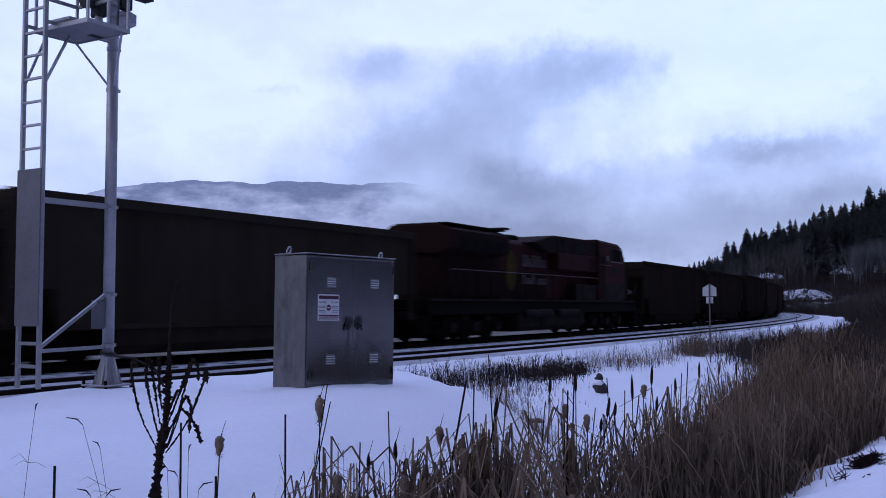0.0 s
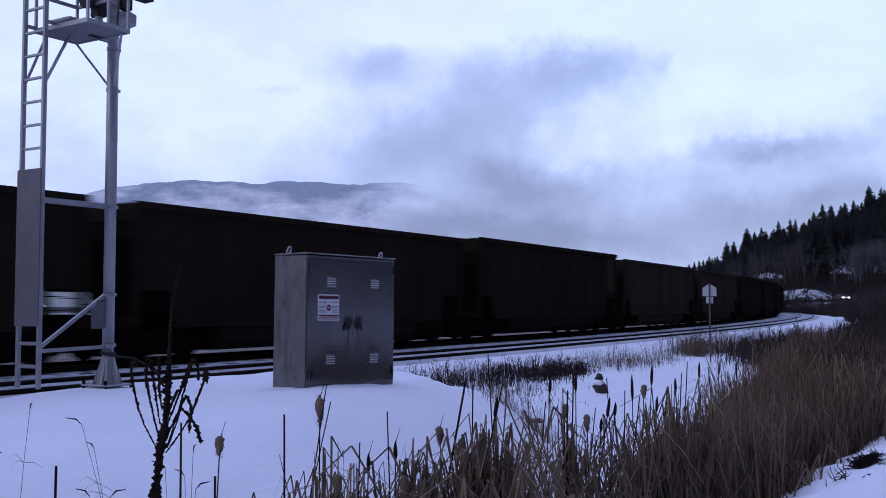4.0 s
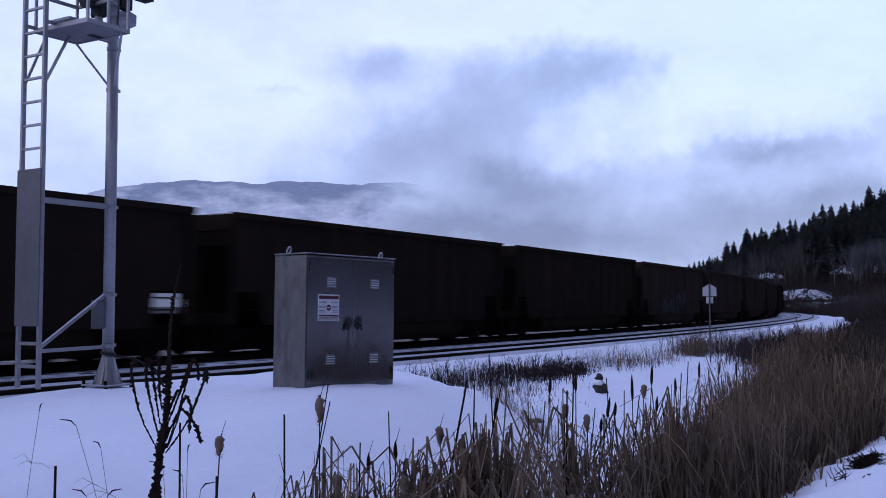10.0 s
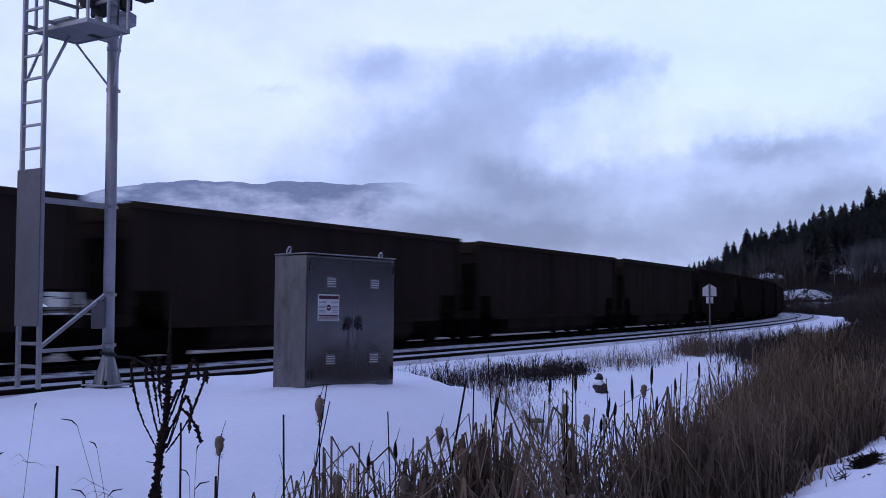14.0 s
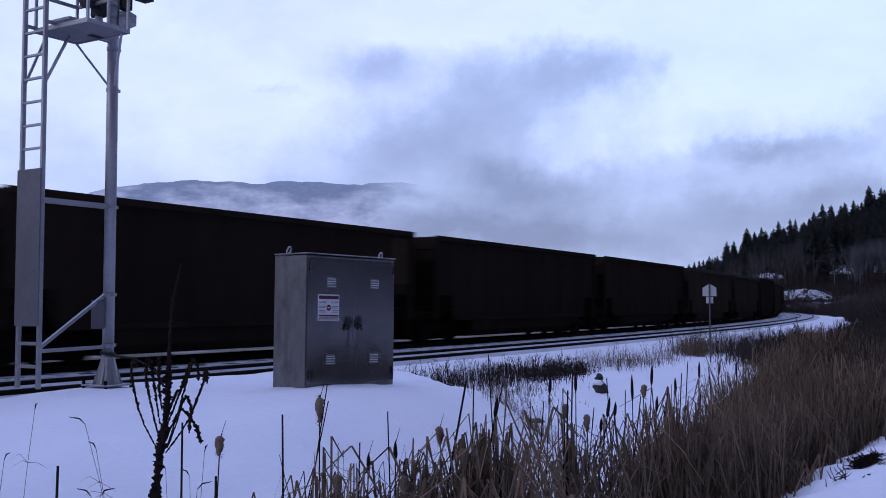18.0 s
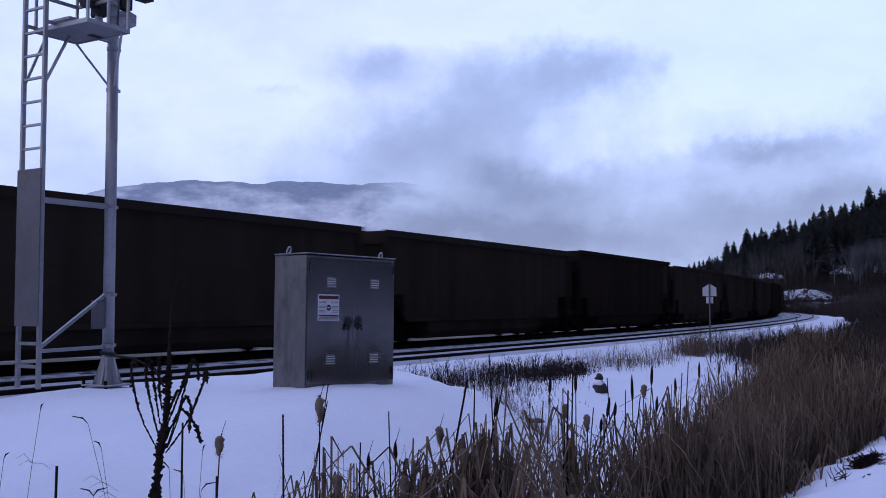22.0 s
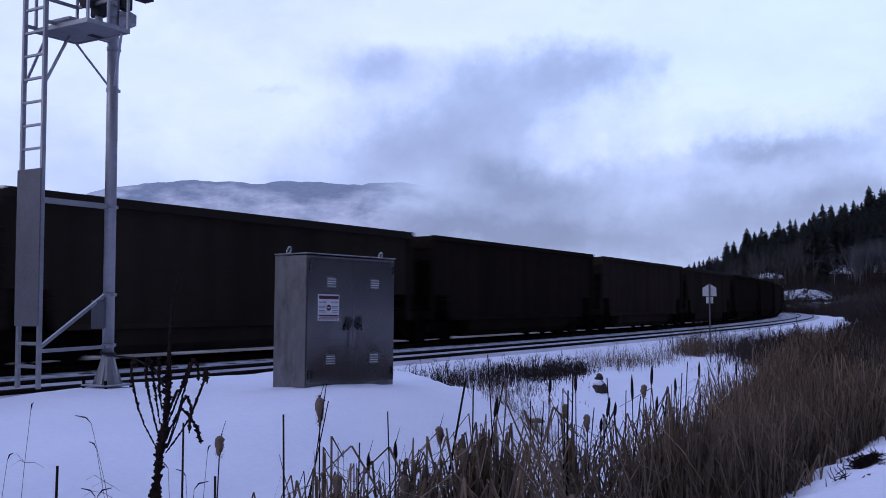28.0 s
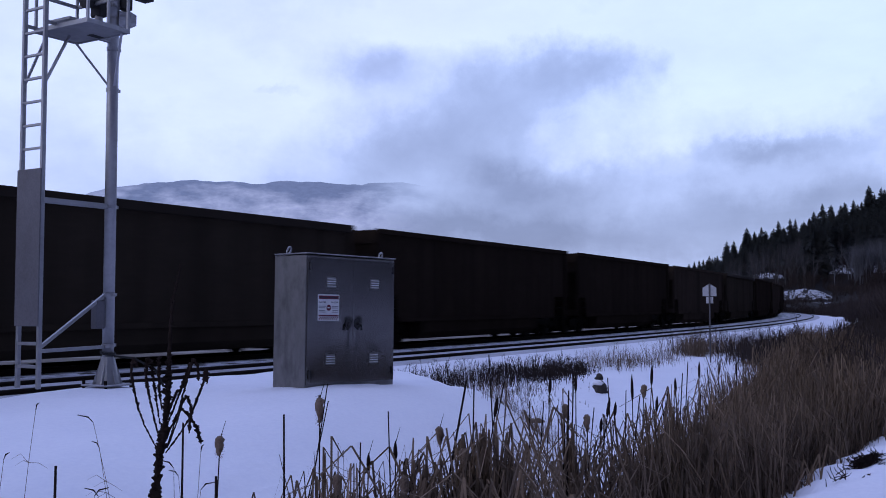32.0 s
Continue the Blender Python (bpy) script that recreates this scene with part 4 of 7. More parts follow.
    part("roof_antenna", Shape().box(6.2, -0.3, 4.4, 6.9, 0.3, 4.47), LOCO_DARK, g, bevel=0.02)
    part("horn", Shape().tube([(4.2, -0.2, 4.36), (4.7, -0.2, 4.40)], 0.04, 8, 0.08).box(4.1, -0.3, 4.32, 4.3, 0.3, 4.38), LOCO_DARK, g)
    part("fuel_tank", Shape().prism([(-1.45, 0.98), (-1.48, 0.5), (-1.2, 0.26), (1.2, 0.26), (1.48, 0.5), (1.45, 0.98)], -3.7, 3.5, "x"), LOCO_GREY, g, "dusty grey fuel tank", bevel=0.05)
    for y in (-1, 1):
        part("tank_band", Shape().box(-1.6, y * 1.485 - 0.02, 0.45, -1.45, y * 1.485 + 0.02, 0.96), LOCO_DARK, g)
        for x0, x1 in ((-3.3, -0.6), (0.1, 2.6)):
            part("air_reservoir", Shape().tube([(x0, y * 1.52, 0.98), (x0 + 0.08, y * 1.52, 0.98), (x1 - 0.08, y * 1.52, 0.98), (x1, y * 1.52, 0.98)], [0.08, 0.17, 0.17, 0.08], 12), LOCO_GREY, g, "dusty air reservoir")
        part("walkway_edge", Shape().box(-10.9, y * 1.5 - 0.05, 1.46, 10.6, y * 1.5 + 0.05, 1.53), LOCO_GREY, g, "pale worn edge of the walkway")
    for d in (-1, 1):
        part("plow", Shape().prism([(d * 10.85, 0.95), (d * 11.05, 0.9), (d * 11.15, 0.3), (d * 11.0, 0.2), (d * 10.85, 0.4)], -1.4, 1.4), LOCO_DARK, g, bevel=0.02)
        part("coupler", coupler(d * 10.6, d), UNDER, g)
        for y in (-1, 1):
            for k in range(4):
                part("step", Shape().box(min(d * 10.3, d * 10.85), y * 1.25 - 0.26, 0.40 + 0.3 * k, max(d * 10.3, d * 10.85), y * 1.25 + 0.26, 0.44 + 0.3 * k), LOCO_DARK, g)
            part("stair_rail", Shape().tube([(d * 10.85, y * 1.5, 0.8), (d * 10.82, y * 1.5, 2.35), (d * 10.12, y * 1.5, 1.55)], 0.032, 6), LOCO_GREY, g, "pale stair handrail")
            part("stair_rail", Shape().tube([(d * 9.42, y * 1.5, 2.5), (d * 9.30, y * 1.5, 1.9), (d * 9.12, y * 1.5, 1.5)], 0.035, 6), LOCO_GREY, g, "pale stair handrail")
            cx = d * 7.0
            part("truck_frame", Shape().prism([(cx - 2.45, 0.62), (cx - 2.3, 0.86), (cx - 1.2, 0.92), (cx - 0.9, 0.76), (cx + 0.9, 0.76), (cx + 1.2, 0.92), (cx + 2.3, 0.86), (cx + 2.45, 0.62), (cx + 2.1, 0.40), (cx + 1.3, 0.52), (cx + 0.5, 0.40), (cx - 0.5, 0.40), (cx - 1.3, 0.52), (cx - 2.1, 0.40)], y * 1.12 - 0.08, y * 1.12 + 0.08), LOCO_DARK, g, bevel=0.03)
            for dx in (-1.8, 0.0, 1.8):
                part("axle_box", Shape().box(cx + dx - 0.2, y * 1.22 - 0.09, 0.34, cx + dx + 0.2, y * 1.22 + 0.09, 0.70), LOCO_GREY, g, bevel=0.03)
            for dx in (-0.9, 0.9):
                part("spring", Shape().tube([(cx + dx, y * 1.2, 0.45), (cx + dx, y * 1.2, 0.78)], 0.1, 10), LOCO_DARK, g)
                part("brake_cylinder", Shape().tube([(cx + dx - 0.22, y * 1.24, 0.86), (cx + dx + 0.22, y * 1.24, 0.86)], 0.1, 10), LOCO_GREY, g)
        # the lower block is added, it shuts out bright ground between the wheels
        tr = part("truck", Shape().box(-2.1, -0.9, 0.6, 2.1, 0.9, 0.9).prism([(-2.3, 0.16), (2.3, 0.16), (2.4, 0.62), (-2.4, 0.62)], -0.55, 0.55), UNDER, g, "", pose(d * 7.0, 0, 0))
        for dx in (-1.8, 0.0, 1.8):
            part("wheelset", LOCO_WHEELSET, WHEEL, tr, "", pose(dx, 0, 0.53))
    for y in (-1, 1):
        part("handrail", Shape().tube([(-9.4, y * 1.5, 2.52), (-9.2, y * 1.5, 2.57), (5.2, y * 1.5, 2.57)], 0.017, 6), LOCO_WHITE, g, "pale worn handrail")
        part("handrail", Shape().tube([(5.4, y * 1.56, 3.22), (7.0, y * 1.56, 3.22)], 0.017, 6), LOCO_WHITE, g, "pale worn grab rail on the cab side")
        post = Shape().tube([(0, y * 1.5, 1.5), (0, y * 1.5, 2.57)], 0.018, 6).mesh("stanchion", LOCO_SOOT)
        for k in range(9):
            part("stanchion", post, LOCO_SOOT, g, "", pose(-9.2 + k * 1.78, 0, 0))
        for k in range(8):
            door = part("hood_door", Shape().box(-8.4 + k * 1.08, y * 0.962 - 0.012, 1.62, -7.4 + k * 1.08, y * 0.962 + 0.012, 2.68), LOCO_SOOT, g)
            part("latch", Shape().box(-7.5 + k * 1.08, y * 0.98 - 0.01, 2.1, -7.44 + k * 1.08, y * 0.98 + 0.01, 2.25), LOCO_DARK, door)
    part("emblem", Shape().prism([(-3.42 + 0.52 * math.cos(a), 2.66 + 0.84 * math.sin(a) * (1.0 if math.sin(a) > 0 else 0.9)) for a in np.linspace(0, 2 * math.pi, 25)[:-1]], -0.998, -0.978), LOCO_GOLD, g, "faded gold emblem")
    rnd = random.Random(31)
    for n, z0, z1, x0, w in ((16, 2.90, 3.40, -2.25, 0.315), (9, 2.18, 2.56, -2.25, 0.315)):
        for k in range(n):
            if k in (8,):
                continue
            x = x0 + k * w
            tall = z1 if k in (0, 3, 9) or rnd.random() < 0.25 else z0 + (z1 - z0) * 0.68
            bar = Shape().box(x, -1.0, z0, x + 0.07, -0.978, tall).box(x + 0.13, -1.0, z0, x + 0.20, -0.978, z0 + (tall - z0) * rnd.uniform(0.6, 1.0)).box(x, -1.0, z0, x + 0.2, -0.978, z0 + 0.08).box(x, -1.0, z0 + (tall - z0) * 0.8, x + 0.2, -0.978, z0 + (tall - z0) * 0.97)
            part("lettering", bar, LOCO_WHITE, g, "faded white bar of lettering")
    return g


TRAIN = build_train()


# ---- signal and cabinet ----
def build_signal():
    g = thing("signal_mast", "galvanised railway signal mast with ladder and platform", "signal mast", pose(9.47, -7.868, 0.15))
    part("pole", Shape().tube([(0, 0, 0.35), (0, 0, 7.2)], 0.079, 20), GALV, g, smooth=True)
    ped = Shape().tube([(0, 0, 0.06), (0, 0, 0.12), (0, 0, 0.44)], [0.165, 0.158, 0.088], 12)
    part("pedestal", ped, GALV, g, "cast flared pedestal")
    fin = Shape().prism([(0.08, 0.44), (0.20, 0.07), (0.05, 0.07)], -0.012, 0.012).mesh("pedestal_rib", GALV)
    for k in range(6):
        part("pedestal_rib", fin, GALV, g, "", pose(0, 0, 0, 0, 0, 23 + 60 * k))
    part("base_plate", Shape().box(-0.25, -0.25, 0.045, 0.25, 0.25, 0.07), GALV, g, bevel=0.006)
    for a in (-1, 1):
        for b in (-1, 1):
            part("anchor_bolt", Shape().tube([(a * 0.22, b * 0.22, -0.12), (a * 0.22, b * 0.22, 0.13)], 0.024, 6), RAIL, g)
    part("foundation", Shape().box(-0.3, -0.3, -0.7, 0.3, 0.3, -0.035), CONCRETE, g, bevel=0.02)
    # the ladder stands west of the mast
    lx, y0, y1 = -1.116, -0.01, 0.41
    for y in (y0, y1):
        part("ladder_stile", Shape().box(lx - 0.03, y - 0.024, 0.075, lx + 0.03, y + 0.024, 7.2), GALV, g, bevel=0.006)
    rung = Shape().box(lx - 0.02, y0, -0.014, lx + 0.02, y1, 0.014).mesh("rung", GALV)
    for k in range(12):
        part("rung", rung, GALV, g, "", pose(0, 0, 3.205 + k * 0.3105))
    part("climb_guard", Shape().box(lx - 0.05, y0 - 0.03, 0.88, lx - 0.035, y1 + 0.03, 2.93), SHEET, g, "dull flat sheet that blocks the ladder", bevel=0.004)
    for z in (0.36, 0.655):
        part("cross_bar", Shape().box(lx - 0.03, y0, z - 0.02, lx + 0.03, y1, z + 0.02), GALV, g)
    def bar(a, b, r=0.028):
        d = Vector(b) - Vector(a)
        m = Matrix.Translation(a) @ d.to_track_quat("Z", "Y").to_matrix().to_4x4()
        part("brace", Shape().box(-r, -r, 0, r, r, d.length, m), GALV, g)
    bar((lx, y0, 2.52), (0, 0, 2.52), 0.035)
    bar((lx, y0, 0.56), (0, 0, 0.58), 0.023)
    bar((lx, y0, 0.60), (-0.06, 0, 1.30), 0.022)
    for z in (0.60, 1.30, 2.52, 4.17, 4.75):
        part("clamp", Shape().tube([(0, 0, z - 0.03), (0, 0, z + 0.02)], 0.088, 16).box(0.07, -0.02, z - 0.02, 0.125, 0.02, z + 0.02), GALV, g)
    # platform
    px0, px1, py0, py1, pz = -0.96, -0.30, -0.64, 0.40, 4.825
    deck = Shape()
    deck.box(px0, py0, pz, px1, py1, pz + 0.012)
    part("platform_deck", deck, GALV, g)
    for a, b, c, d in ((px0 - 0.02, py0, px0, py1), (px1, py0, px1 + 0.02, py1), (px0 - 0.02, py0 - 0.02, px1 + 0.02, py0), (px0 - 0.02, py1, px1 + 0.02, py1 + 0.02)):
        part("platform_edge", Shape().box(a, b, pz - 0.02, c, d, pz + 0.04), GALV, g)
    bar((px1, 0.0, pz + 0.03), (0, 0, pz + 0.03), 0.03)
    bar((px1 - 0.02, py1, pz), (0, 0.02, 4.17), 0.015)
    bar((px1 - 0.02, py0 + 0.1, pz), (0, -0.02, 4.17), 0.015)
    bar((px0 + 0.15, py1 - 0.04, pz), (lx, y1, 4.05), 0.015)
    bar((px0 + 0.35, py0 + 0.8, pz), (lx, y0, 4.05), 0.015)
    bar((lx, y0, pz + 0.05), (px0, y0, pz + 0.05), 0.02)
    bar((lx, y1, pz + 0.05), (px0, y1, pz + 0.05), 0.02)
    for x, y in ((px0, py0), (px1, py0), (px0, py1), (px1, py1), ((px0 + px1) / 2, py0)):
        part("rail_post", Shape().box(x - 0.016, y - 0.016, pz + 0.014, x + 0.016, y + 0.016, pz + 1.1), GALV, g)
    for z in (0.5, 1.08):
        bar((px0, py0, pz + z), (px1, py0, pz + z), 0.02)
        bar((px0, py1, pz + z), (px1, py1, pz + z), 0.02)
        bar((px1, py0, pz + z), (px1, py1, pz + z), 0.02)
    part("junction_box", Shape().box(-0.225, -0.03, 0.83, -0.08, 0.10, 1.22), SHEET, g, "small dull wiring box", bevel=0.01)
    part("step_plate", Shape().box(px0 + 0.05, py0 + 0.42, pz + 0.1, px0 + 0.27, py0 + 0.80, pz + 0.14), GALV, g, "small raised step plate", bevel=0.004)
    for z in (5.50, 6.4):
        part("head_pipe", Shape().tube([(-0.16, 0.12, z - 0.50), (-0.16, 0.12, z - 0.28)], 0.055, 12), GALV, g, "short grey pipe under the signal head")
        part("signal_head", Shape().box(-0.22, 0.02, z - 0.32, -0.085, 0.24, z + 0.5), SIGNAL_BLACK, g, "black signal lamp head", bevel=0.02)
        part("visor", Shape().tube([(-0.2, 0.1, z - 0.1), (-0.42, 0.1, z - 0.14)], 0.1, 12, 0.12), SIGNAL_BLACK, g, "black lamp visor")
        part("visor", Shape().box(0.12, -0.34, z - 0.02, 0.42, -0.16, z + 0.02), SIGNAL_BLACK, g, "flat black hood")
    part("lamp_housing", Shape().tube([(0.05, -0.05, 5.18), (0.17, -0.15, 5.18)], 0.115, 14).tube([(0.17, -0.15, 5.18), (0.23, -0.20, 5.18)], [0.115, 0.075], 14), GALV, g, "round grey lamp housing")
    part("terminal_box", Shape().box(0.06, -0.16, 5.32, 0.2, -0.02, 5.75), SIGNAL_BLACK, g, "black terminal box", bevel=0.01)
    for z in (5.04, 5.2, 5.36):
        part("clamp", Shape().tube([(0, 0, z - 0.015), (0, 0, z + 0.015)], 0.092, 16), GALV, g)
    part("cable_strap", Shape().tube([(0.092 * math.cos(a), 0.092 * math.sin(a), 0.49 + 0.02 * math.sin(a)) for a in np.linspace(0, 2 * math.pi, 17)], 0.02, 6), RUBBER, g, "black cable wound round the foot of the pole")
    part("deck_slot", Shape().box(-0.5, -0.16, pz - 0.006, -0.3, -0.06, pz + 0.002), SIGNAL_BLACK, g, "dark slot in the platform")
    part("cable", Shape().tube([(0.02, -0.1, 0.45), (0.2, -0.3, 0.42), (0.45, -0.45, 0.25), (0.6, -0.5, -0.05)], 0.018, 6), RUBBER, g)
    return g


def writing(words, size, x, y, z, mat, parent):
    """Letters of the built-in font, upright on a face that looks south."""
    cu = bpy.data.curves.new("writing", "FONT")
    cu.body, cu.size, cu.extrude = words, size, 0.0008
    ob = bpy.data.objects.new("writing", cu)
    me = bpy.data.meshes.new_from_object(ob)
    bpy.data.objects.remove(ob)
    me.materials.append(mat)
    return part("lettering", me, mat, parent, "dark printed warning word", pose(x, y, z, 90, 0, 0))


def build_cabinet():
    g = thing("signal_cabinet", "weathered aluminium double-door equipment cabinet standing in the snow", "equipment cabinet", pose(10.18, -10.77, 0.21, 0, 0.8, -9))
    wd, dp, ht = 1.68, 0.64, 1.775
    part("body", Shape().box(0, 0.015, -0.06, wd, dp, ht - 0.03), CASE, g, bevel=0.008)
    part("roof", Shape().box(-0.007, -0.011, ht - 0.016, wd + 0.007, dp + 0.008, ht), CASE, g, "flat overhanging top", bevel=0.005)
    part("plinth", Shape().box(0.03, 0.03, -0.3, wd - 0.03, dp - 0.03, -0.06), CONCRETE, g)
    part("side_seam", Shape().box(-0.004, dp * 0.42, 0.0, 0.001, dp * 0.42 + 0.006, 0.24), CASE, g)
    slat = Shape().prism([(0.0, 0.0), (-0.022, 0.0), (-0.025, 0.004), (-0.018, 0.009), (0.0, 0.011)], 0, 0.15, "x").mesh("vent_slat", SIGN_WHITE)
    for k, (a, b) in enumerate(((0.022, 0.839), (0.841, wd - 0.022))):
        door = part("door", Shape().box(a, -0.006, 0.055, b, 0.014, ht - 0.06), CASE_DOOR, g, "dull metal door", bevel=0.003)
        vx = a + 0.335
        for z in (0.315, 1.34):
            part("vent_plate", Shape().box(vx - 0.008, -0.0085, z - 0.012, vx + 0.158, -0.0062, z + 0.13), CASE, door)
            for j in range(4):
                part("vent_slat", slat, SIGN_WHITE, door, "", pose(vx, -0.004, z + j * 0.032))
        hx = a + 0.035 if k == 0 else b - 0.03
        for z in (0.19, 1.60):
            hinge = part("hinge", Shape().tube([(hx, -0.014, z - 0.055), (hx, -0.014, z + 0.055)], 0.013, 8), CASE_DARK, door)
            part("hinge_leaf", Shape().box(hx + (0.012 if k == 0 else -0.09), -0.010, z - 0.03, hx + (0.09 if k == 0 else -0.012), -0.0062, z + 0.03), CASE_DOOR, hinge)
        c = 0.84 + (k * 2 - 1) * 0.085
        handle = part("handle", Shape().tube([(c, -0.006, 0.85), (c, -0.045, 0.85), (c + (k * 2 - 1) * 0.035, -0.05, 0.83), (c + (k * 2 - 1) * 0.05, -0.045, 0.76)], 0.019, 8), CASE_DARK, door, "grimy black handle")
        part("lock_plate", Shape().prism([(c + 0.055 * math.cos(t), 0.85 + 0.07 * math.sin(t)) for t in np.linspace(0, 2 * math.pi, 15)[:-1]], -0.013, -0.0062), CASE_DARK, handle, smooth=False)
    for x, y in ((0.05, dp * 0.64), (wd - 0.05, dp * 0.38)):
        part("lifting_eye", Shape().tube([(x + 0.032 * math.cos(a) + 0.018 * math.sin(a), y, ht + 0.042 + 0.047 * math.sin(a)) for a in np.linspace(0, 2 * math.pi, 15)], 0.014, 6), GALV, g)
    x0, x1, z0, z1 = 0.195, 0.58, 0.885, 1.235
    wide, tall = x1 - x0, z1 - z0
    sign = part("warning_sign", Shape().box(x0, -0.012, z0, x1, -0.0062, z1), SIGN_WHITE, g, "white danger notice with dark red bands", bevel=0.002)

    def at(u, v):
        return x0 + u * wide, z1 - v * tall

    def strip(name, u0, v0, u1, v1, mat, y0=-0.0142, y1=-0.0122):
        (ax, az), (bx, bz) = at(u0, v1), at(u1, v0)
        return part(name, Shape().box(ax, y0, az, bx, y1, bz), mat, sign)

    strip("red_band", 0.04, 0.05, 0.96, 0.18, SIGN_RED)
    strip("band_writing", 0.08, 0.10, 0.44, 0.14, SIGN_DARK, -0.0160, -0.0144)
    strip("band_writing", 0.56, 0.10, 0.92, 0.14, SIGN_DARK, -0.0160, -0.0144)
    for u in (0.05, 0.62):
        tx, tz = at(u, 0.325)
        writing("DANGER", 0.030, tx, -0.0125, tz, SIGN_DARK, sign)
    for u0, u1, v in ((0.05, 0.36, 0.44), (0.05, 0.34, 0.50), (0.64, 0.95, 0.44), (0.66, 0.95, 0.50), (0.05, 0.32, 0.60), (0.68, 0.95, 0.60), (0.08, 0.36, 0.66), (0.64, 0.92, 0.66)):
        strip("writing_bar", u0, v, u1, v + 0.022, SIGN_INK_PALE)
    cxx, czz = at(0.5, 0.505)
    part("emblem_disc", Shape().tube([(cxx, -0.0122, czz), (cxx, -0.0146, czz)], 0.040, 20), SIGN_RED, sign)
    part("emblem_bar", Shape().box(cxx - 0.026, -0.0168, czz - 0.008, cxx + 0.026, -0.0148, czz + 0.008), SIGN_WHITE, sign)
    strip("red_band", 0.04, 0.775, 0.96, 0.835, SIGN_RED)
    for r in range(2):
        chk = Shape()
        for k in range(9):
            ax, az = at(0.045 + (k + 0.5 * r) * 0.101, 0.955 - 0.055 * r)
            chk.box(ax, -0.0142, az, ax + wide * 0.052, -0.0122, az + tall * 0.05)
        part("check_row", chk, SIGN_RED, sign)
    return g


build_signal()
build_cabinet()


def build_marker():
    d, az = 32.0, math.degrees(AZ) + math.degrees(math.atan((1255 - 784) / 1772))
    dist = d / math.cos(math.atan((1255 - 784) / 1772))
    x, y = EYE[0] + dist * math.sin(radians(az)), EYE[1] + dist * math.cos(radians(az))
    z = float(height(x, y))
    g = thing("trackside_sign", "pale five-sided trackside sign on a thin steel post, seen from behind", "railway sign", pose(x, y, z, 0, 0, -80))
    part("post", Shape().box(-0.024, -0.02, -0.3, 0.024, 0.02, 1.97 - z), POST_STEEL, g, bevel=0.004)
    part("sign_plate", Shape().prism([(-0.215, 1.58 - z), (0.215, 1.58 - z), (0.215, 1.84 - z), (0.0, 1.98 - z), (-0.215, 1.84 - z)], 0.021, 0.027), SIGN_BACK, g)
    part("small_plate", Shape().box(-0.11, 0.021, 1.35 - z, 0.11, 0.027, 1.56 - z), SIGN_BACK, g)


build_marker()


# ---- far distance ----
def polar(px, depth):
    """A spot on the ground at a depth along the view and a bearing given by its column."""
    a = math.atan((px - 784) / 1772)
    d = depth / math.cos(a)
    return EYE[0] + d * math.sin(AZ + a), EYE[1] + d * math.cos(AZ + a)


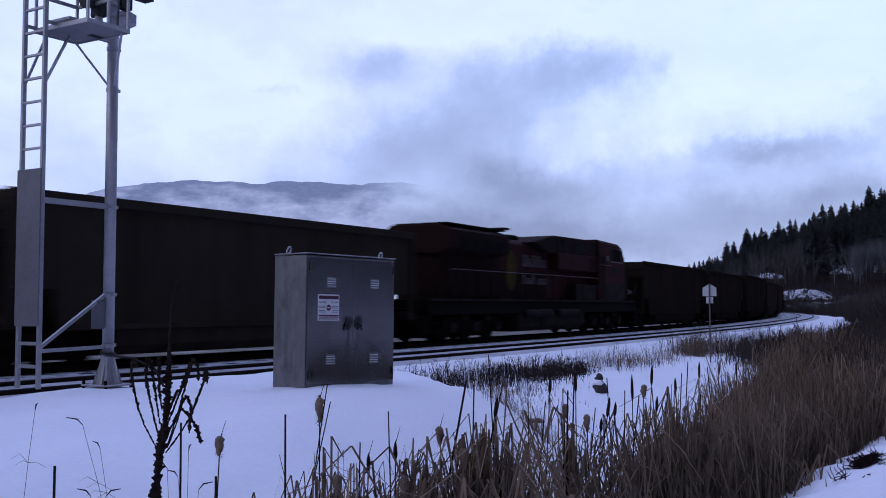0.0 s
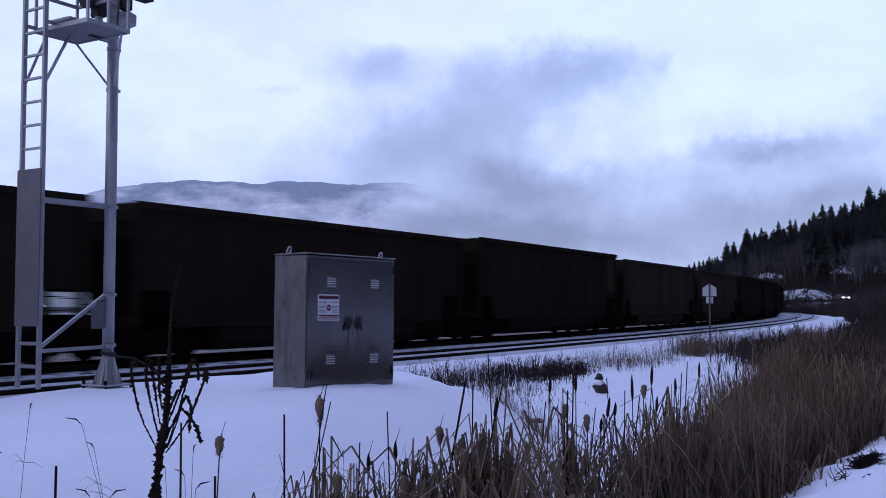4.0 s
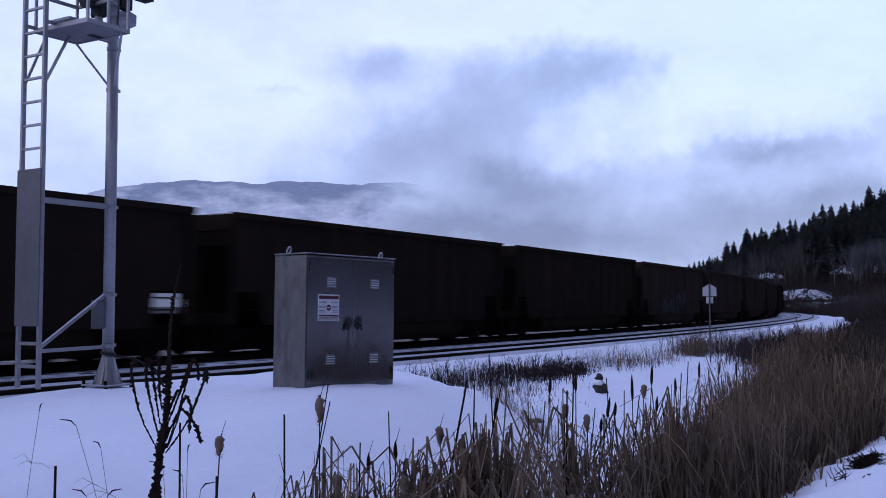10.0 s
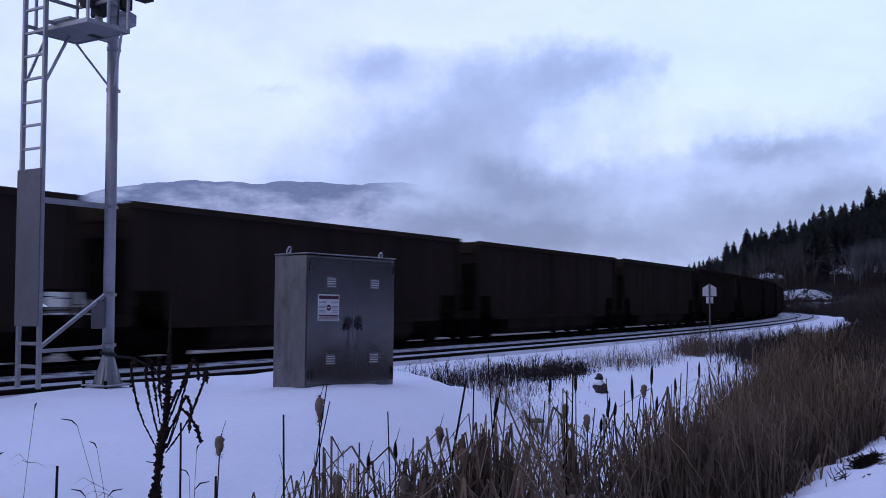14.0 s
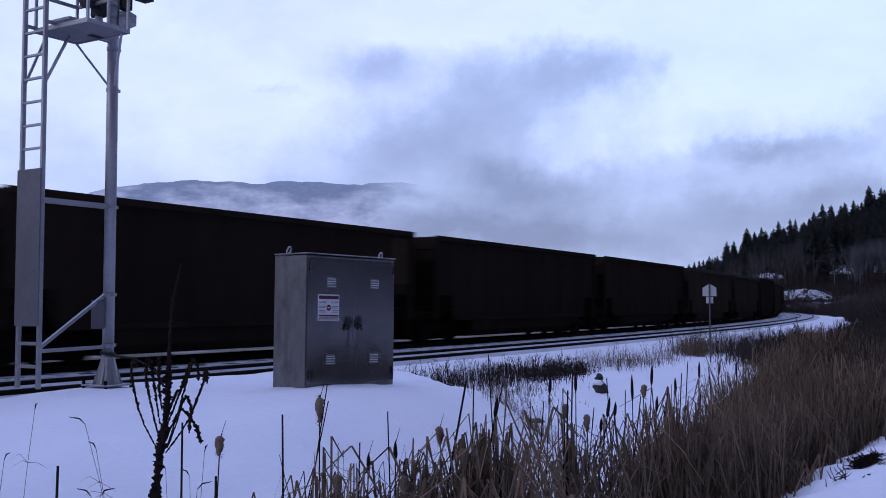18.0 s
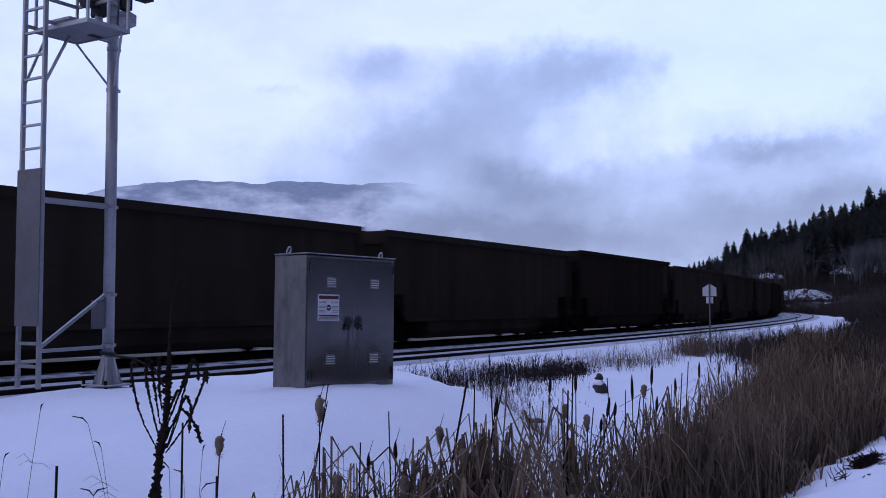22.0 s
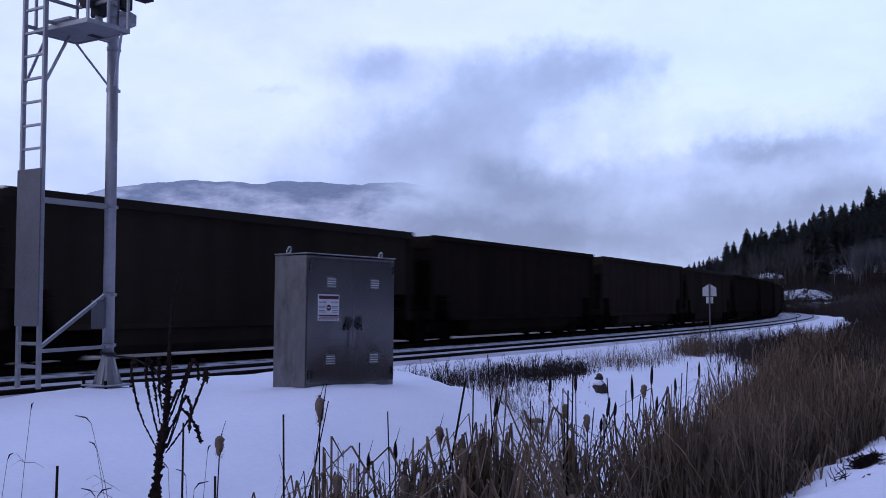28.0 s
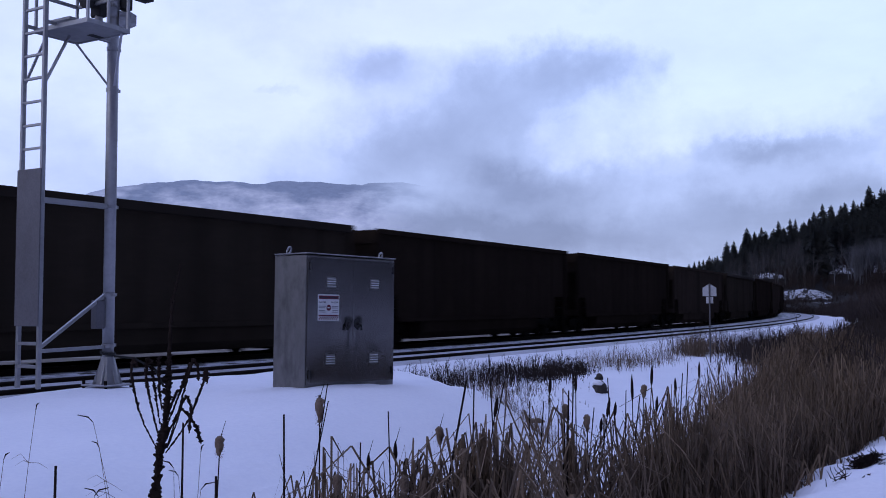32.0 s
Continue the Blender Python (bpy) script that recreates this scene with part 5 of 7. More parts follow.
def build_mountain():
    """A long wooded ridge across the valley, snow-dusted, with mist on its slopes."""
    sh = Shape()
    az0, az1, n, m = 20.0, 78.0, 150, 26
    crest = [(20, 2.6), (30, 4.2), (36, 5.4), (39, 6.08), (40.8, 6.57), (44.3, 7.02), (47, 7.0), (48.5, 6.91), (50, 7.13), (53, 7.0), (54.2, 6.9), (55, 7.1), (57, 7.05), (60, 6.6), (66, 5.0), (78, 2.0)]
    ca, ce = [c[0] for c in crest], [c[1] for c in crest]
    for j in range(m):
        v = j / (m - 1)
        for i in range(n):
            az = az0 + (az1 - az0) * i / (n - 1)
            el = np.interp(az, ca, ce) + 0.03 * math.sin(az * 2.7) + 0.02 * math.sin(az * 9.1 + 1)
            dist = 2400 + 1500 * v + 160 * noise.noise(Vector((az * 0.35, v * 6, 3.0))) * (1 - v)
            top = math.tan(radians(el)) * 3900
            z = -20 + (top + 20) * (v ** 0.9) + (1 - v) * 60 * noise.noise(Vector((az * 0.5, v * 5, 9.0)))
            sh.v.append((dist * math.sin(radians(az)), dist * math.cos(radians(az)), z))
    for j in range(m - 1):
        for i in range(n - 1):
            a = j * n + i
            sh.f.append((a, a + 1, a + n + 1, a + n))
    mt = bpy.data.materials.new("hazy_ridge")
    mt.use_nodes = True
    t = mt.node_tree
    b = t.nodes["Principled BSDF"]
    b.inputs["Roughness"].default_value = 1.0
    b.inputs["Specular IOR Level"].default_value = 0.0
    geo = t.nodes.new("ShaderNodeNewGeometry")
    sep = t.nodes.new("ShaderNodeSeparateXYZ")
    t.links.new(geo.outputs["Position"], sep.inputs[0])
    # mist drifts across the slope in puffs, laid out by bearing and height
    bearing = t.nodes.new("ShaderNodeMath")
    bearing.operation = "ARCTAN2"
    t.links.new(sep.outputs["X"], bearing.inputs[0])
    t.links.new(sep.outputs["Y"], bearing.inputs[1])
    rise = t.nodes.new("ShaderNodeMath")
    rise.operation = "MULTIPLY"
    rise.inputs[1].default_value = 1.7 / 3900
    t.links.new(sep.outputs["Z"], rise.inputs[0])
    spread = t.nodes.new("ShaderNodeCombineXYZ")
    t.links.new(bearing.outputs[0], spread.inputs[0])
    t.links.new(rise.outputs[0], spread.inputs[1])
    n1 = nod(t, "ShaderNodeTexNoise", Scale=24.0, Detail=6.0, Roughness=0.55, Distortion=0.1)
    n2 = nod(t, "ShaderNodeTexNoise", Scale=150.0, Detail=5.0, Roughness=0.65)
    t.links.new(spread.outputs[0], n1.inputs["Vector"])
    t.links.new(spread.outputs[0], n2.inputs["Vector"])
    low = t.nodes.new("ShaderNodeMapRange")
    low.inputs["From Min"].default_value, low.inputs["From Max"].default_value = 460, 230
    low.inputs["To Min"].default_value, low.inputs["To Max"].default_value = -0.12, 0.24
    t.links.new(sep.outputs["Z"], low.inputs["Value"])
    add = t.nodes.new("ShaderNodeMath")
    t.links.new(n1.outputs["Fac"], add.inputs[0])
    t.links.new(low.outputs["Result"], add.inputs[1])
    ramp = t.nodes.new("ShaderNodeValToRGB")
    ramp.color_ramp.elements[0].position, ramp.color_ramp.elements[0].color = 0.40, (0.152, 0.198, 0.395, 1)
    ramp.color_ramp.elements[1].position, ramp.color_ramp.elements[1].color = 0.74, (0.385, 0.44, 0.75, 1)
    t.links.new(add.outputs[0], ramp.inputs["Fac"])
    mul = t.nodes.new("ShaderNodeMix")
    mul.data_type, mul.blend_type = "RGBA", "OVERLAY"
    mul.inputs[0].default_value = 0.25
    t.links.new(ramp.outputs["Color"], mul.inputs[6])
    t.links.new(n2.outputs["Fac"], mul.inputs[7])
    # below the mist the foot is painted darker, to dim the train's gaps
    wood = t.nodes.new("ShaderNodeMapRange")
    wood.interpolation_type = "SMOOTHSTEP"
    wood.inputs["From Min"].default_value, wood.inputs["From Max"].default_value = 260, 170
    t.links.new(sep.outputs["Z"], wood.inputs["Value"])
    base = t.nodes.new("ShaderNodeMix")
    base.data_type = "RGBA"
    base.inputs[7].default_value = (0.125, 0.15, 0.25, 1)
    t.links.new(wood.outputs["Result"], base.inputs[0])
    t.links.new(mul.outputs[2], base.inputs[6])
    # base is black: the hazy colours glow by themselves, no lamp lights them
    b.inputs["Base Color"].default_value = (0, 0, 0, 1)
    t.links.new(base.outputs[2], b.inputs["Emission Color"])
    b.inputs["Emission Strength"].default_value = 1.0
    # cloud takes the eastern end and the foot of the ridge
    wob = t.nodes.new("ShaderNodeMath")
    wob.operation = "MULTIPLY_ADD"
    t.links.new(n1.outputs["Fac"], wob.inputs[0])
    wob.inputs[1].default_value = 0.08
    t.links.new(bearing.outputs[0], wob.inputs[2])
    fade = t.nodes.new("ShaderNodeMapRange")
    fade.interpolation_type = "SMOOTHSTEP"
    fade.inputs["From Min"].default_value, fade.inputs["From Max"].default_value = radians(53.0) + 0.04, radians(59.0) + 0.04
    fade.inputs["To Min"].default_value, fade.inputs["To Max"].default_value = 1.0, 0.0
    t.links.new(wob.outputs[0], fade.inputs["Value"])
    foot = t.nodes.new("ShaderNodeMapRange")
    foot.interpolation_type = "SMOOTHSTEP"
    foot.inputs["From Min"].default_value, foot.inputs["From Max"].default_value = 60, 330
    foot.inputs["To Min"].default_value, foot.inputs["To Max"].default_value = 0.97, 1.0
    t.links.new(sep.outputs["Z"], foot.inputs["Value"])
    both = t.nodes.new("ShaderNodeMath")
    both.operation = "MULTIPLY"
    t.links.new(fade.outputs["Result"], both.inputs[0])
    t.links.new(foot.outputs["Result"], both.inputs[1])
    t.links.new(both.outputs[0], b.inputs["Alpha"])
    single("backdrop_ridge", sh, mt, "distant wooded ridge, blue-grey haze in its colour, with mist on its slopes", "mountain ridge", kind="structure", smooth=True)


build_mountain()


# ---- trees ----
def conifer(seed, tall):
    rnd = random.Random(seed)
    g = thing("conifer", "tall dark green conifer on the snowy slope", "conifer tree", group="conifers on the hillside")
    part("trunk", Shape().tube([(0, 0, -0.5), (0.05, 0, tall * 0.5), (0, 0.03, tall)], [tall * 0.014, tall * 0.009, 0.03], 6), BARK, g)
    sh = Shape()
    z = tall * 0.06
    spread = tall * rnd.uniform(0.16, 0.25)
    while z < tall * 0.99:
        u = (z / tall - 0.06) / 0.94
        reach = spread * (1 - u) ** 0.66 * (0.8 + 0.45 * noise.noise(Vector((z * 0.35, seed, 0)))) + 0.12
        n = rnd.randint(10, 13)
        a0 = rnd.uniform(0, 6.28)
        for k in range(n):
            a = a0 + 2 * math.pi * k / n + rnd.uniform(-0.3, 0.3)
            if rnd.random() < 0.15:
                continue
            r = reach * rnd.uniform(0.45, 1.25)
            d = Vector((math.cos(a), math.sin(a), 0))
            s = Vector((-math.sin(a), math.cos(a), 0))
            droop = r * rnd.uniform(0.1, 0.5)
            root = Vector((0, 0, z + rnd.uniform(-0.2, 0.2)))
            tip = d * r + Vector((0, 0, root.z - droop))
            # each bough carries drooping sprays
            for f in (0.45, 0.75, 1.0):
                p = root.lerp(tip, f)
                w = r * (0.22 if f < 1 else 0.15) * rnd.uniform(0.7, 1.2)
                hang = Vector((0, 0, -w * rnd.uniform(0.6, 1.3)))
                q = root.lerp(tip, max(f - 0.4, 0))
                sh.add([q, p + s * w, p + d * w * 0.6 + hang * 0.3, p - s * w, p + hang], [(0, 1, 2), (0, 2, 3), (0, 4, 2)])
        z += tall * rnd.uniform(0.010, 0.018) * (1.15 - 0.5 * u)
    sh.tube([(0, 0, tall * 0.96), (0, 0, tall * 1.01)], [0.16, 0.03], 5)
    part("crown", sh, NEEDLES, g)
    return g


def twig_tree(seed, tall, mat, name, label, category, levels=4, group=""):
    """A leafless tree: a trunk, limbs and a haze of twigs."""
    rnd = random.Random(seed)
    g = thing(name, label, category, group=group)
    limbs, twigs = Shape(), Shape()

    def grow(p, d, length, r, lev):
        q = p + d * length
        if lev >= 2:
            side = d.orthogonal().normalized()
            side = Matrix.Rotation(rnd.uniform(0, 6.28), 3, d) @ side
            twigs.blade([p, (p + q) / 2 + side * length * 0.06, q], r * 2, r * 0.7, side)
        else:
            limbs.tube([p, q], r, 5, r * 0.65)
        if lev == levels:
            return
        for _ in range(4 if lev < 2 else 3):
            f = rnd.uniform(0.45, 1.0)
            nd = (d + Vector((rnd.uniform(-1, 1), rnd.uniform(-1, 1), rnd.uniform(-0.2, 0.7))) * 0.75).normalized()
            grow(p + d * length * f, nd, length * rnd.uniform(0.5, 0.75), max(r * 0.5, 0.012), lev + 1)

    grow(Vector((0, 0, -0.2)), Vector((0, 0, 1)), tall * 0.42, tall * 0.012, 0)
    part("trunk", limbs, mat, g)
    part("crown", twigs, mat, g)
    return g


def plant_hill():
    rnd = random.Random(12)
    protos = [conifer(20 + k, 20 + 1.5 * k) for k in range(5)]
    spots = []
    # the edge of the wood, from the valley up the slope: column, depth
    for k in range(298):
        px = 1205 + 435 * (k + rnd.random()) / 298
        near = np.interp(px, [1205, 1270, 1310, 1400, 1470, 1568, 1720], [640, 480, 395, 370, 330, 320, 320])
        depth = near + abs(rnd.gauss(0, 1)) * 70
        spots.append((px, depth))
    for k in range(18):
        spots.append((rnd.uniform(1420, 1468), rnd.uniform(318, 340)))
    # the trees that stand out of the skyline: column and level of the top
    tall = ((1229, 463), (1240, 461), (1251, 460), (1262, 457), (1270, 453), (1285, 428), (1296, 427), (1290, 436), (1302, 433), (1309, 446), (1318, 416), (1323, 403), (1329, 414), (1335, 411), (1342, 415), (1352, 402), (1359, 408), (1369, 404), (1380, 391), (1386, 402),
            (1402, 387), (1408, 388), (1426, 392), (1437, 386), (1443, 375), (1451, 384), (1459, 360), (1470, 363), (1478, 376), (1488, 363), (1500, 359), (1512, 354), (1520, 362), (1527, 357), (1537, 345), (1543, 328), (1549, 344), (1560, 332), (1570, 336), (1580, 325), (1595, 330))
    spots = [(px, np.interp(px, [1205, 1270, 1310, 1400, 1470, 1568], [680, 520, 430, 400, 372, 360]), top) for px, top in tall] + [(px, depth, 0) for px, depth in spots]
    used = set()
    for px, depth, top in spots:
        x, y = polar(px, depth)
        if abs(float(lateral(x, y))) < 14:
            continue
        k = rnd.randrange(5)
        m = pose(x, y, float(height(x, y)) - 0.3, rnd.uniform(-2, 2), rnd.uniform(-2, 2), rnd.uniform(0, 360))
        # the others stay below the crowns of the outer row
        cap = float(np.interp(px, [1205, 1225, 1268, 1280, 1305, 1314, 1332, 1360, 1395, 1420, 1445, 1480, 1530, 1568, 1640], [471, 468, 460, 452, 456, 440, 424, 418, 412, 404, 390, 381, 367, 352, 340]))
        room = EYE[2] + (541 - (top or cap + rnd.uniform(-9, 12))) / 1772 * depth - float(height(x, y)) + 0.3
        sc = room / (20 + 1.5 * k) if top else min(rnd.uniform(0.6, 0.95), room / (20 + 1.5 * k))
        if sc < 0.15:
            continue
        if k in used:
            ob = copy_thing(protos[k], m)
        else:
            used.add(k)
            ob = protos[k]
            ob.matrix_basis = m
        ob.scale = (sc, sc, sc)
    bare = [twig_tree(70 + k, 13 + k, GREY_TWIGS, "bare_tree", "leafless grey deciduous tree at the foot of the wood", "bare tree", 4, "bare trees on the slope") for k in range(3)]
    used = set()
    pale = [twig_tree(90 + k, 12 + k, PALE_TWIGS, "bare_tree", "leafless pale grey tree, mist in its colour, in front of dark conifers", "bare tree", 4, "bare trees on the slope") for k in range(3)]
    for k in range(146):
        px = rnd.uniform(1270, 1620) if k < 64 else rnd.gauss(*((1420, 12) if k < 92 else (1545, 26)))
        x, y = polar(px, rnd.uniform(300, 345) if k < 64 else rnd.uniform(322, 352) if k < 92 else rnd.uniform(298, 318))
        if abs(float(lateral(x, y))) < 14:
            continue
        kinds, i = (bare, k % 3) if k < 92 else (pale, k % 3)
        m = pose(x, y, float(height(x, y)) - 0.2, 0, 0, rnd.uniform(0, 360))
        if (k < 92, i) in used:
            copy_thing(kinds[i], m)
        else:
            used.add((k < 92, i))
            kinds[i].matrix_basis = m


plant_hill()


# ---- reeds, grass and shrubs ----
def reed_patch(name, label, category, mat, spots, seed, tall, width, lean=0.22, kinks=0.35, per=1):
    """Many leaves joined in one mesh: each rises, bows, and some are snapped over."""
    rnd = random.Random(seed)
    sh = Shape()
    for x, y in spots:
        z = float(height(x, y)) - 0.05
        for _ in range(per):
            h = tall * rnd.uniform(0.55, 1.1) * (1 + 0.3 * noise.noise(Vector((x * 0.6, y * 0.6, 9.0))))
            a = rnd.uniform(0, 6.28)
            l = abs(rnd.gauss(0, lean)) * h
            d = Vector((math.cos(a), math.sin(a), 0))
            side = Vector((math.cos(a + 1.57 + rnd.uniform(-0.9, 0.9)), math.sin(a + 1.57 + rnd.uniform(-0.9, 0.9)), 0)).normalized()
            p0 = Vector((x + rnd.uniform(-0.08, 0.08), y + rnd.uniform(-0.08, 0.08), z))
            p1 = p0 + d * l * 0.3 + Vector((0, 0, h * 0.55))
            if rnd.random() < kinks:
                f = rnd.uniform(0.55, 0.85)
                p1 = p0 + d * l * 0.4 + Vector((0, 0, h * f))
                b = rnd.uniform(0, 6.28)
                p2 = p1 + Vector((math.cos(b), math.sin(b), rnd.uniform(-1.2, 0.3))).normalized() * h * rnd.uniform(0.2, 0.45)
            else:
                p2 = p0 + d * l + Vector((0, 0, h))
            w = width * rnd.uniform(0.6, 1.3)
            sh.blade([p0, p1, p2], w, w * 0.25, side)
    return single(name, sh, mat, label, category, kind="stuff")


def clumps(centres, n, spread, seed):
    rnd = random.Random(seed)
    out = []
    for px, d in centres:
        x, y = polar(px, d)
        out += [(x + rnd.gauss(0, spread), y + rnd.gauss(0, spread)) for _ in range(n)]
    return out


def scatter(n, seed, px, depth, spx, sd):
    rnd = random.Random(seed)
    return [polar(rnd.gauss(px, spx), max(depth - 2 * sd, rnd.gauss(depth, sd))) for _ in range(n)]


def bed(x0, x1, n, seed):
    """Spots in the wet bottom of the ditch, which widens away from the pad."""
    rnd = random.Random(seed)
    out = []
    while len(out) < n:
        x = rnd.uniform(x0, x1)
        far = float(np.interp(x, [5, 9, 18, 37, 60, 95], [-16.0, -15.6, -14.5, -11.6, -10.4, -10.0]))
        near = float(np.interp(x, [8, 9.5, 11.9, 14.1, 19, 40], [-16.2, -16.36, -16.68, -16.92, -17.1, -17.3]))
        q = near + (max(far, near + 0.5) - near) * rnd.random() ** 1.2
        y = float(np.interp(x, _cx, _cy)) + q
        # reeds stand in tufts with thinner places between
        if rnd.random() < 0.55 + 1.1 * noise.noise(Vector((x * 0.8, y * 0.8, 4.0))):
            out.append((x, y))
    return out


reed_patch("cattail_bed", "far stretch of dry brown cattails along the ditch", "cattails", FAR_BRUSH, bed(34, 95, 5200, 5), 6, 1.05, 0.045, lean=0.25, per=2)


def leaf(sh, rnd, p0, h, fan, w, stiff=0.12):
    """One dry leaf: it stands, or is snapped over, or hangs dead."""
    a, b = rnd.uniform(0, 6.28), rnd.uniform(0, 6.28)
    d = Vector((math.cos(a), math.sin(a), 0))
    side = Vector((math.cos(b), math.sin(b), rnd.uniform(-0.2, 0.2))).normalized()
    out = abs(rnd.gauss(0, fan)) * h
    k = rnd.random()
    wide = w * rnd.uniform(0.55, 1.25)
    if k < stiff:
        sh.blade([p0, p0 + d * out * 0.35 + Vector((0, 0, h * 0.55)), p0 + d * out + Vector((0, 0, h * 0.98))], wide * 0.9, wide * 0.3, side)
    elif k < 0.68:
        f = rnd.uniform(0.74, 1.08)
        p1 = p0 + d * out * 0.45 + Vector((0, 0, h * f * 0.55))
        p2 = p0 + d * out + Vector((0, 0, h * f))
        fall = (d * rnd.uniform(0.3, 1.0) + Vector((rnd.uniform(-0.5, 0.5), rnd.uniform(-0.5, 0.5), rnd.uniform(-2.0, -0.25)))).normalized()
        sh.blade([p0, p1, p2, p2 + fall * h * rnd.uniform(0.16, 0.42)], wide, wide * 0.45, side)
    else:
        p1 = p0 + d * out * 0.3 + Vector((0, 0, h * rnd.uniform(0.45, 0.85)))
        p2 = p1 + d * rnd.uniform(0.04, 0.12) - Vector((0, 0, 0.05))
        p3 = p2 + d * rnd.uniform(0.02, 0.14) - Vector((0, 0, rnd.uniform(0.2, 0.5) * min(h, 1)))
        sh.blade([p0, p1, p2, p3], wide, wide * 0.6, side)


def leaf_clump(px, depth, n, foot, low, high, seed, label="thick clump of snapped dry cattail leaves", w=0.019, fan=0.22):
    """Dry cattail leaves from one root; low and high are the levels of the lowest and highest tips."""
    rnd = random.Random(seed)
    x, y = polar(px, depth)
    z = float(height(x, y)) - 0.05
    sh = Shape()
    for _ in range(int(n * 1.6)):
        p0 = Vector((x + rnd.gauss(0, foot), y + rnd.gauss(0, foot), z))
        leaf(sh, rnd, p0, low + (high - low) * rnd.random() ** 0.8 - z, fan, w)
    return single("cattail_clump", sh, REED, label, "cattails", kind="stuff")


def tufted_bed(x0, x1, tufts, per, seed, tall, w, mat, label):
    """A cattail bed of ragged tufts that each lean their own way."""
    rnd = random.Random(seed)
    sh = Shape()
    for x, y in bed(x0, x1, tufts, seed + 1):
        # nearest the camera only single clumps stand in the snow
        r = (x - EYE[0]) * math.sin(AZ) + (y - EYE[1]) * math.cos(AZ)
        side = ((x - EYE[0]) * math.cos(AZ) - (y - EYE[1]) * math.sin(AZ)) / r
        if r < 13 and (side < 0.205 and rnd.random() < 0.88 or 0.24 < side < 0.29 and rnd.random() < 0.8) or r < 15 and 0.062 < side < 0.105 and rnd.random() < 0.85 or r < 17 and 0.245 < side < 0.276 and rnd.random() < 0.7:
            continue
        z = float(height(x, y)) - 0.05
        h = tall * rnd.uniform(0.62, 1.12) * (1 - 0.9 * max(z + 0.78, 0)) * (1 + 0.25 * noise.noise(Vector((x * 0.5, y * 0.5, 9.0))))
        sub = Shape()
        for _ in range(int(per * rnd.uniform(0.5, 1.4))):
            leaf(sub, rnd, Vector((rnd.gauss(0, 0.11), rnd.gauss(0, 0.11), 0)), h * rnd.uniform(0.5, 1.1), 0.17, w, 0.34)
        lx, ly = rnd.gauss(0, 0.10), rnd.gauss(0, 0.10)
        sh.add([(x + p[0] + lx * p[2], y + p[1] + ly * p[2], z + p[2]) for p in sub.v], sub.f)
    return single("cattail_bed", sh, mat, label, "cattails", kind="stuff")


tufted_bed(7.9, 15, 250, 62, 1, 1.20, 0.015, REED, "dense bed of dry brown cattail leaves in the ditch")
tufted_bed(14, 37, 900, 46, 3, 1.24, 0.018, REED, "dense bed of snapped brown cattail leaves in the ditch")
LOOSE = "loose clump of snapped dry cattail leaves in the snow"
# column, depth, leaves, spread of the roots, levels of the lowest and highest tips
for px, d, n, foot, low, high in ((862, 6.7, 150, 0.050, 0.10, 0.54), (835, 6.5, 80, 0.06, 0.05, 0.44), (882, 6.9, 50, 0.05, 0.05, 0.44), (808, 6.5, 60, 0.06, 0.05, 0.40), (782, 6.4, 50, 0.06, 0.0, 0.32),
                                  (1004, 8.2, 60, 0.045, 0.1, 0.52), (1025, 7.9, 22, 0.06, -0.05, 0.32), (935, 7.2, 5, 0.08, -0.05, 0.26)):
    leaf_clump(px, d, n, foot, low, high, int(px), w=0.026)
for px, d, n, foot, low, high in ((572, 6.15, 34, 0.03, 0.08, 0.46), (600, 6.0, 50, 0.05, 0.06, 0.44), (630, 6.05, 26, 0.05, 0.05, 0.30), (655, 6.3, 10, 0.04, 0.0, 0.22), (712, 6.2, 52, 0.045, 0.08, 0.36), (738, 6.4, 40, 0.045, 0.08, 0.38), (545, 5.9, 8, 0.05, 0.05, 0.24)):
    leaf_clump(px, d, n, foot, low, high, int(px), LOOSE, 0.020, 0.2)
for px, d, n, foot, low, high in ((1085, 8.2, 36, 0.12, -0.1, 0.3), (1130, 8.5, 50, 0.14, 0.0, 0.36), (1180, 8.8, 100, 0.12, 0.05, 0.50), (1235, 9.2, 110, 0.14, 0.05, 0.5)):
    leaf_clump(px, d, n, foot, low, high, int(px), LOOSE, 0.019, 0.2)
for px, d in ((1392, 10.2), (1450, 12.0)):
    leaf_clump(px, d, 16, 0.14, -0.45, 0.0, int(px), "sprawling dry cattail leaves at the foot of the snowbank", 0.026, 0.5)
reed_patch("dry_grass", "thin tan grass standing in the snow", "grass", GRASS, clumps(((905, 13.5), (925, 14), (945, 13), (960, 14.5), (890, 15), (975, 13), (870, 14), (940, 11.5), (915, 11)), 34, 0.2, 13), 14, 0.40, 0.0055, lean=0.7, per=2)
reed_patch("dry_grass", "tan grass tufts beside the track", "grass", GRASS, clumps(((1212, 36), (1222, 37), (1236, 36), (1246, 38), (1268, 37), (1290, 37), (1310, 38), (1330, 38), (1218, 35), (1230, 35.5), (1240, 35)), 60, 0.30, 15), 16, 0.85, 0.013, lean=0.5, kinks=0.5, per=2)
reed_patch("dry_grass", "sparse tan grass tufts in the snow", "grass", GRASS, clumps(((1062, 29), (1078, 29), (1095, 30), (1108, 29), (1118, 31), (1130, 30), (1146, 31), (1160, 30), (1170, 32), (1050, 27), (1058, 27.5), (1070, 28), (1088, 28), (1100, 28.5), (1125, 29), (1140, 29), (1180, 33), (1195, 34)), 21, 0.36, 17), 18, 0.52, 0.010, lean=0.55, kinks=0.5, per=2)


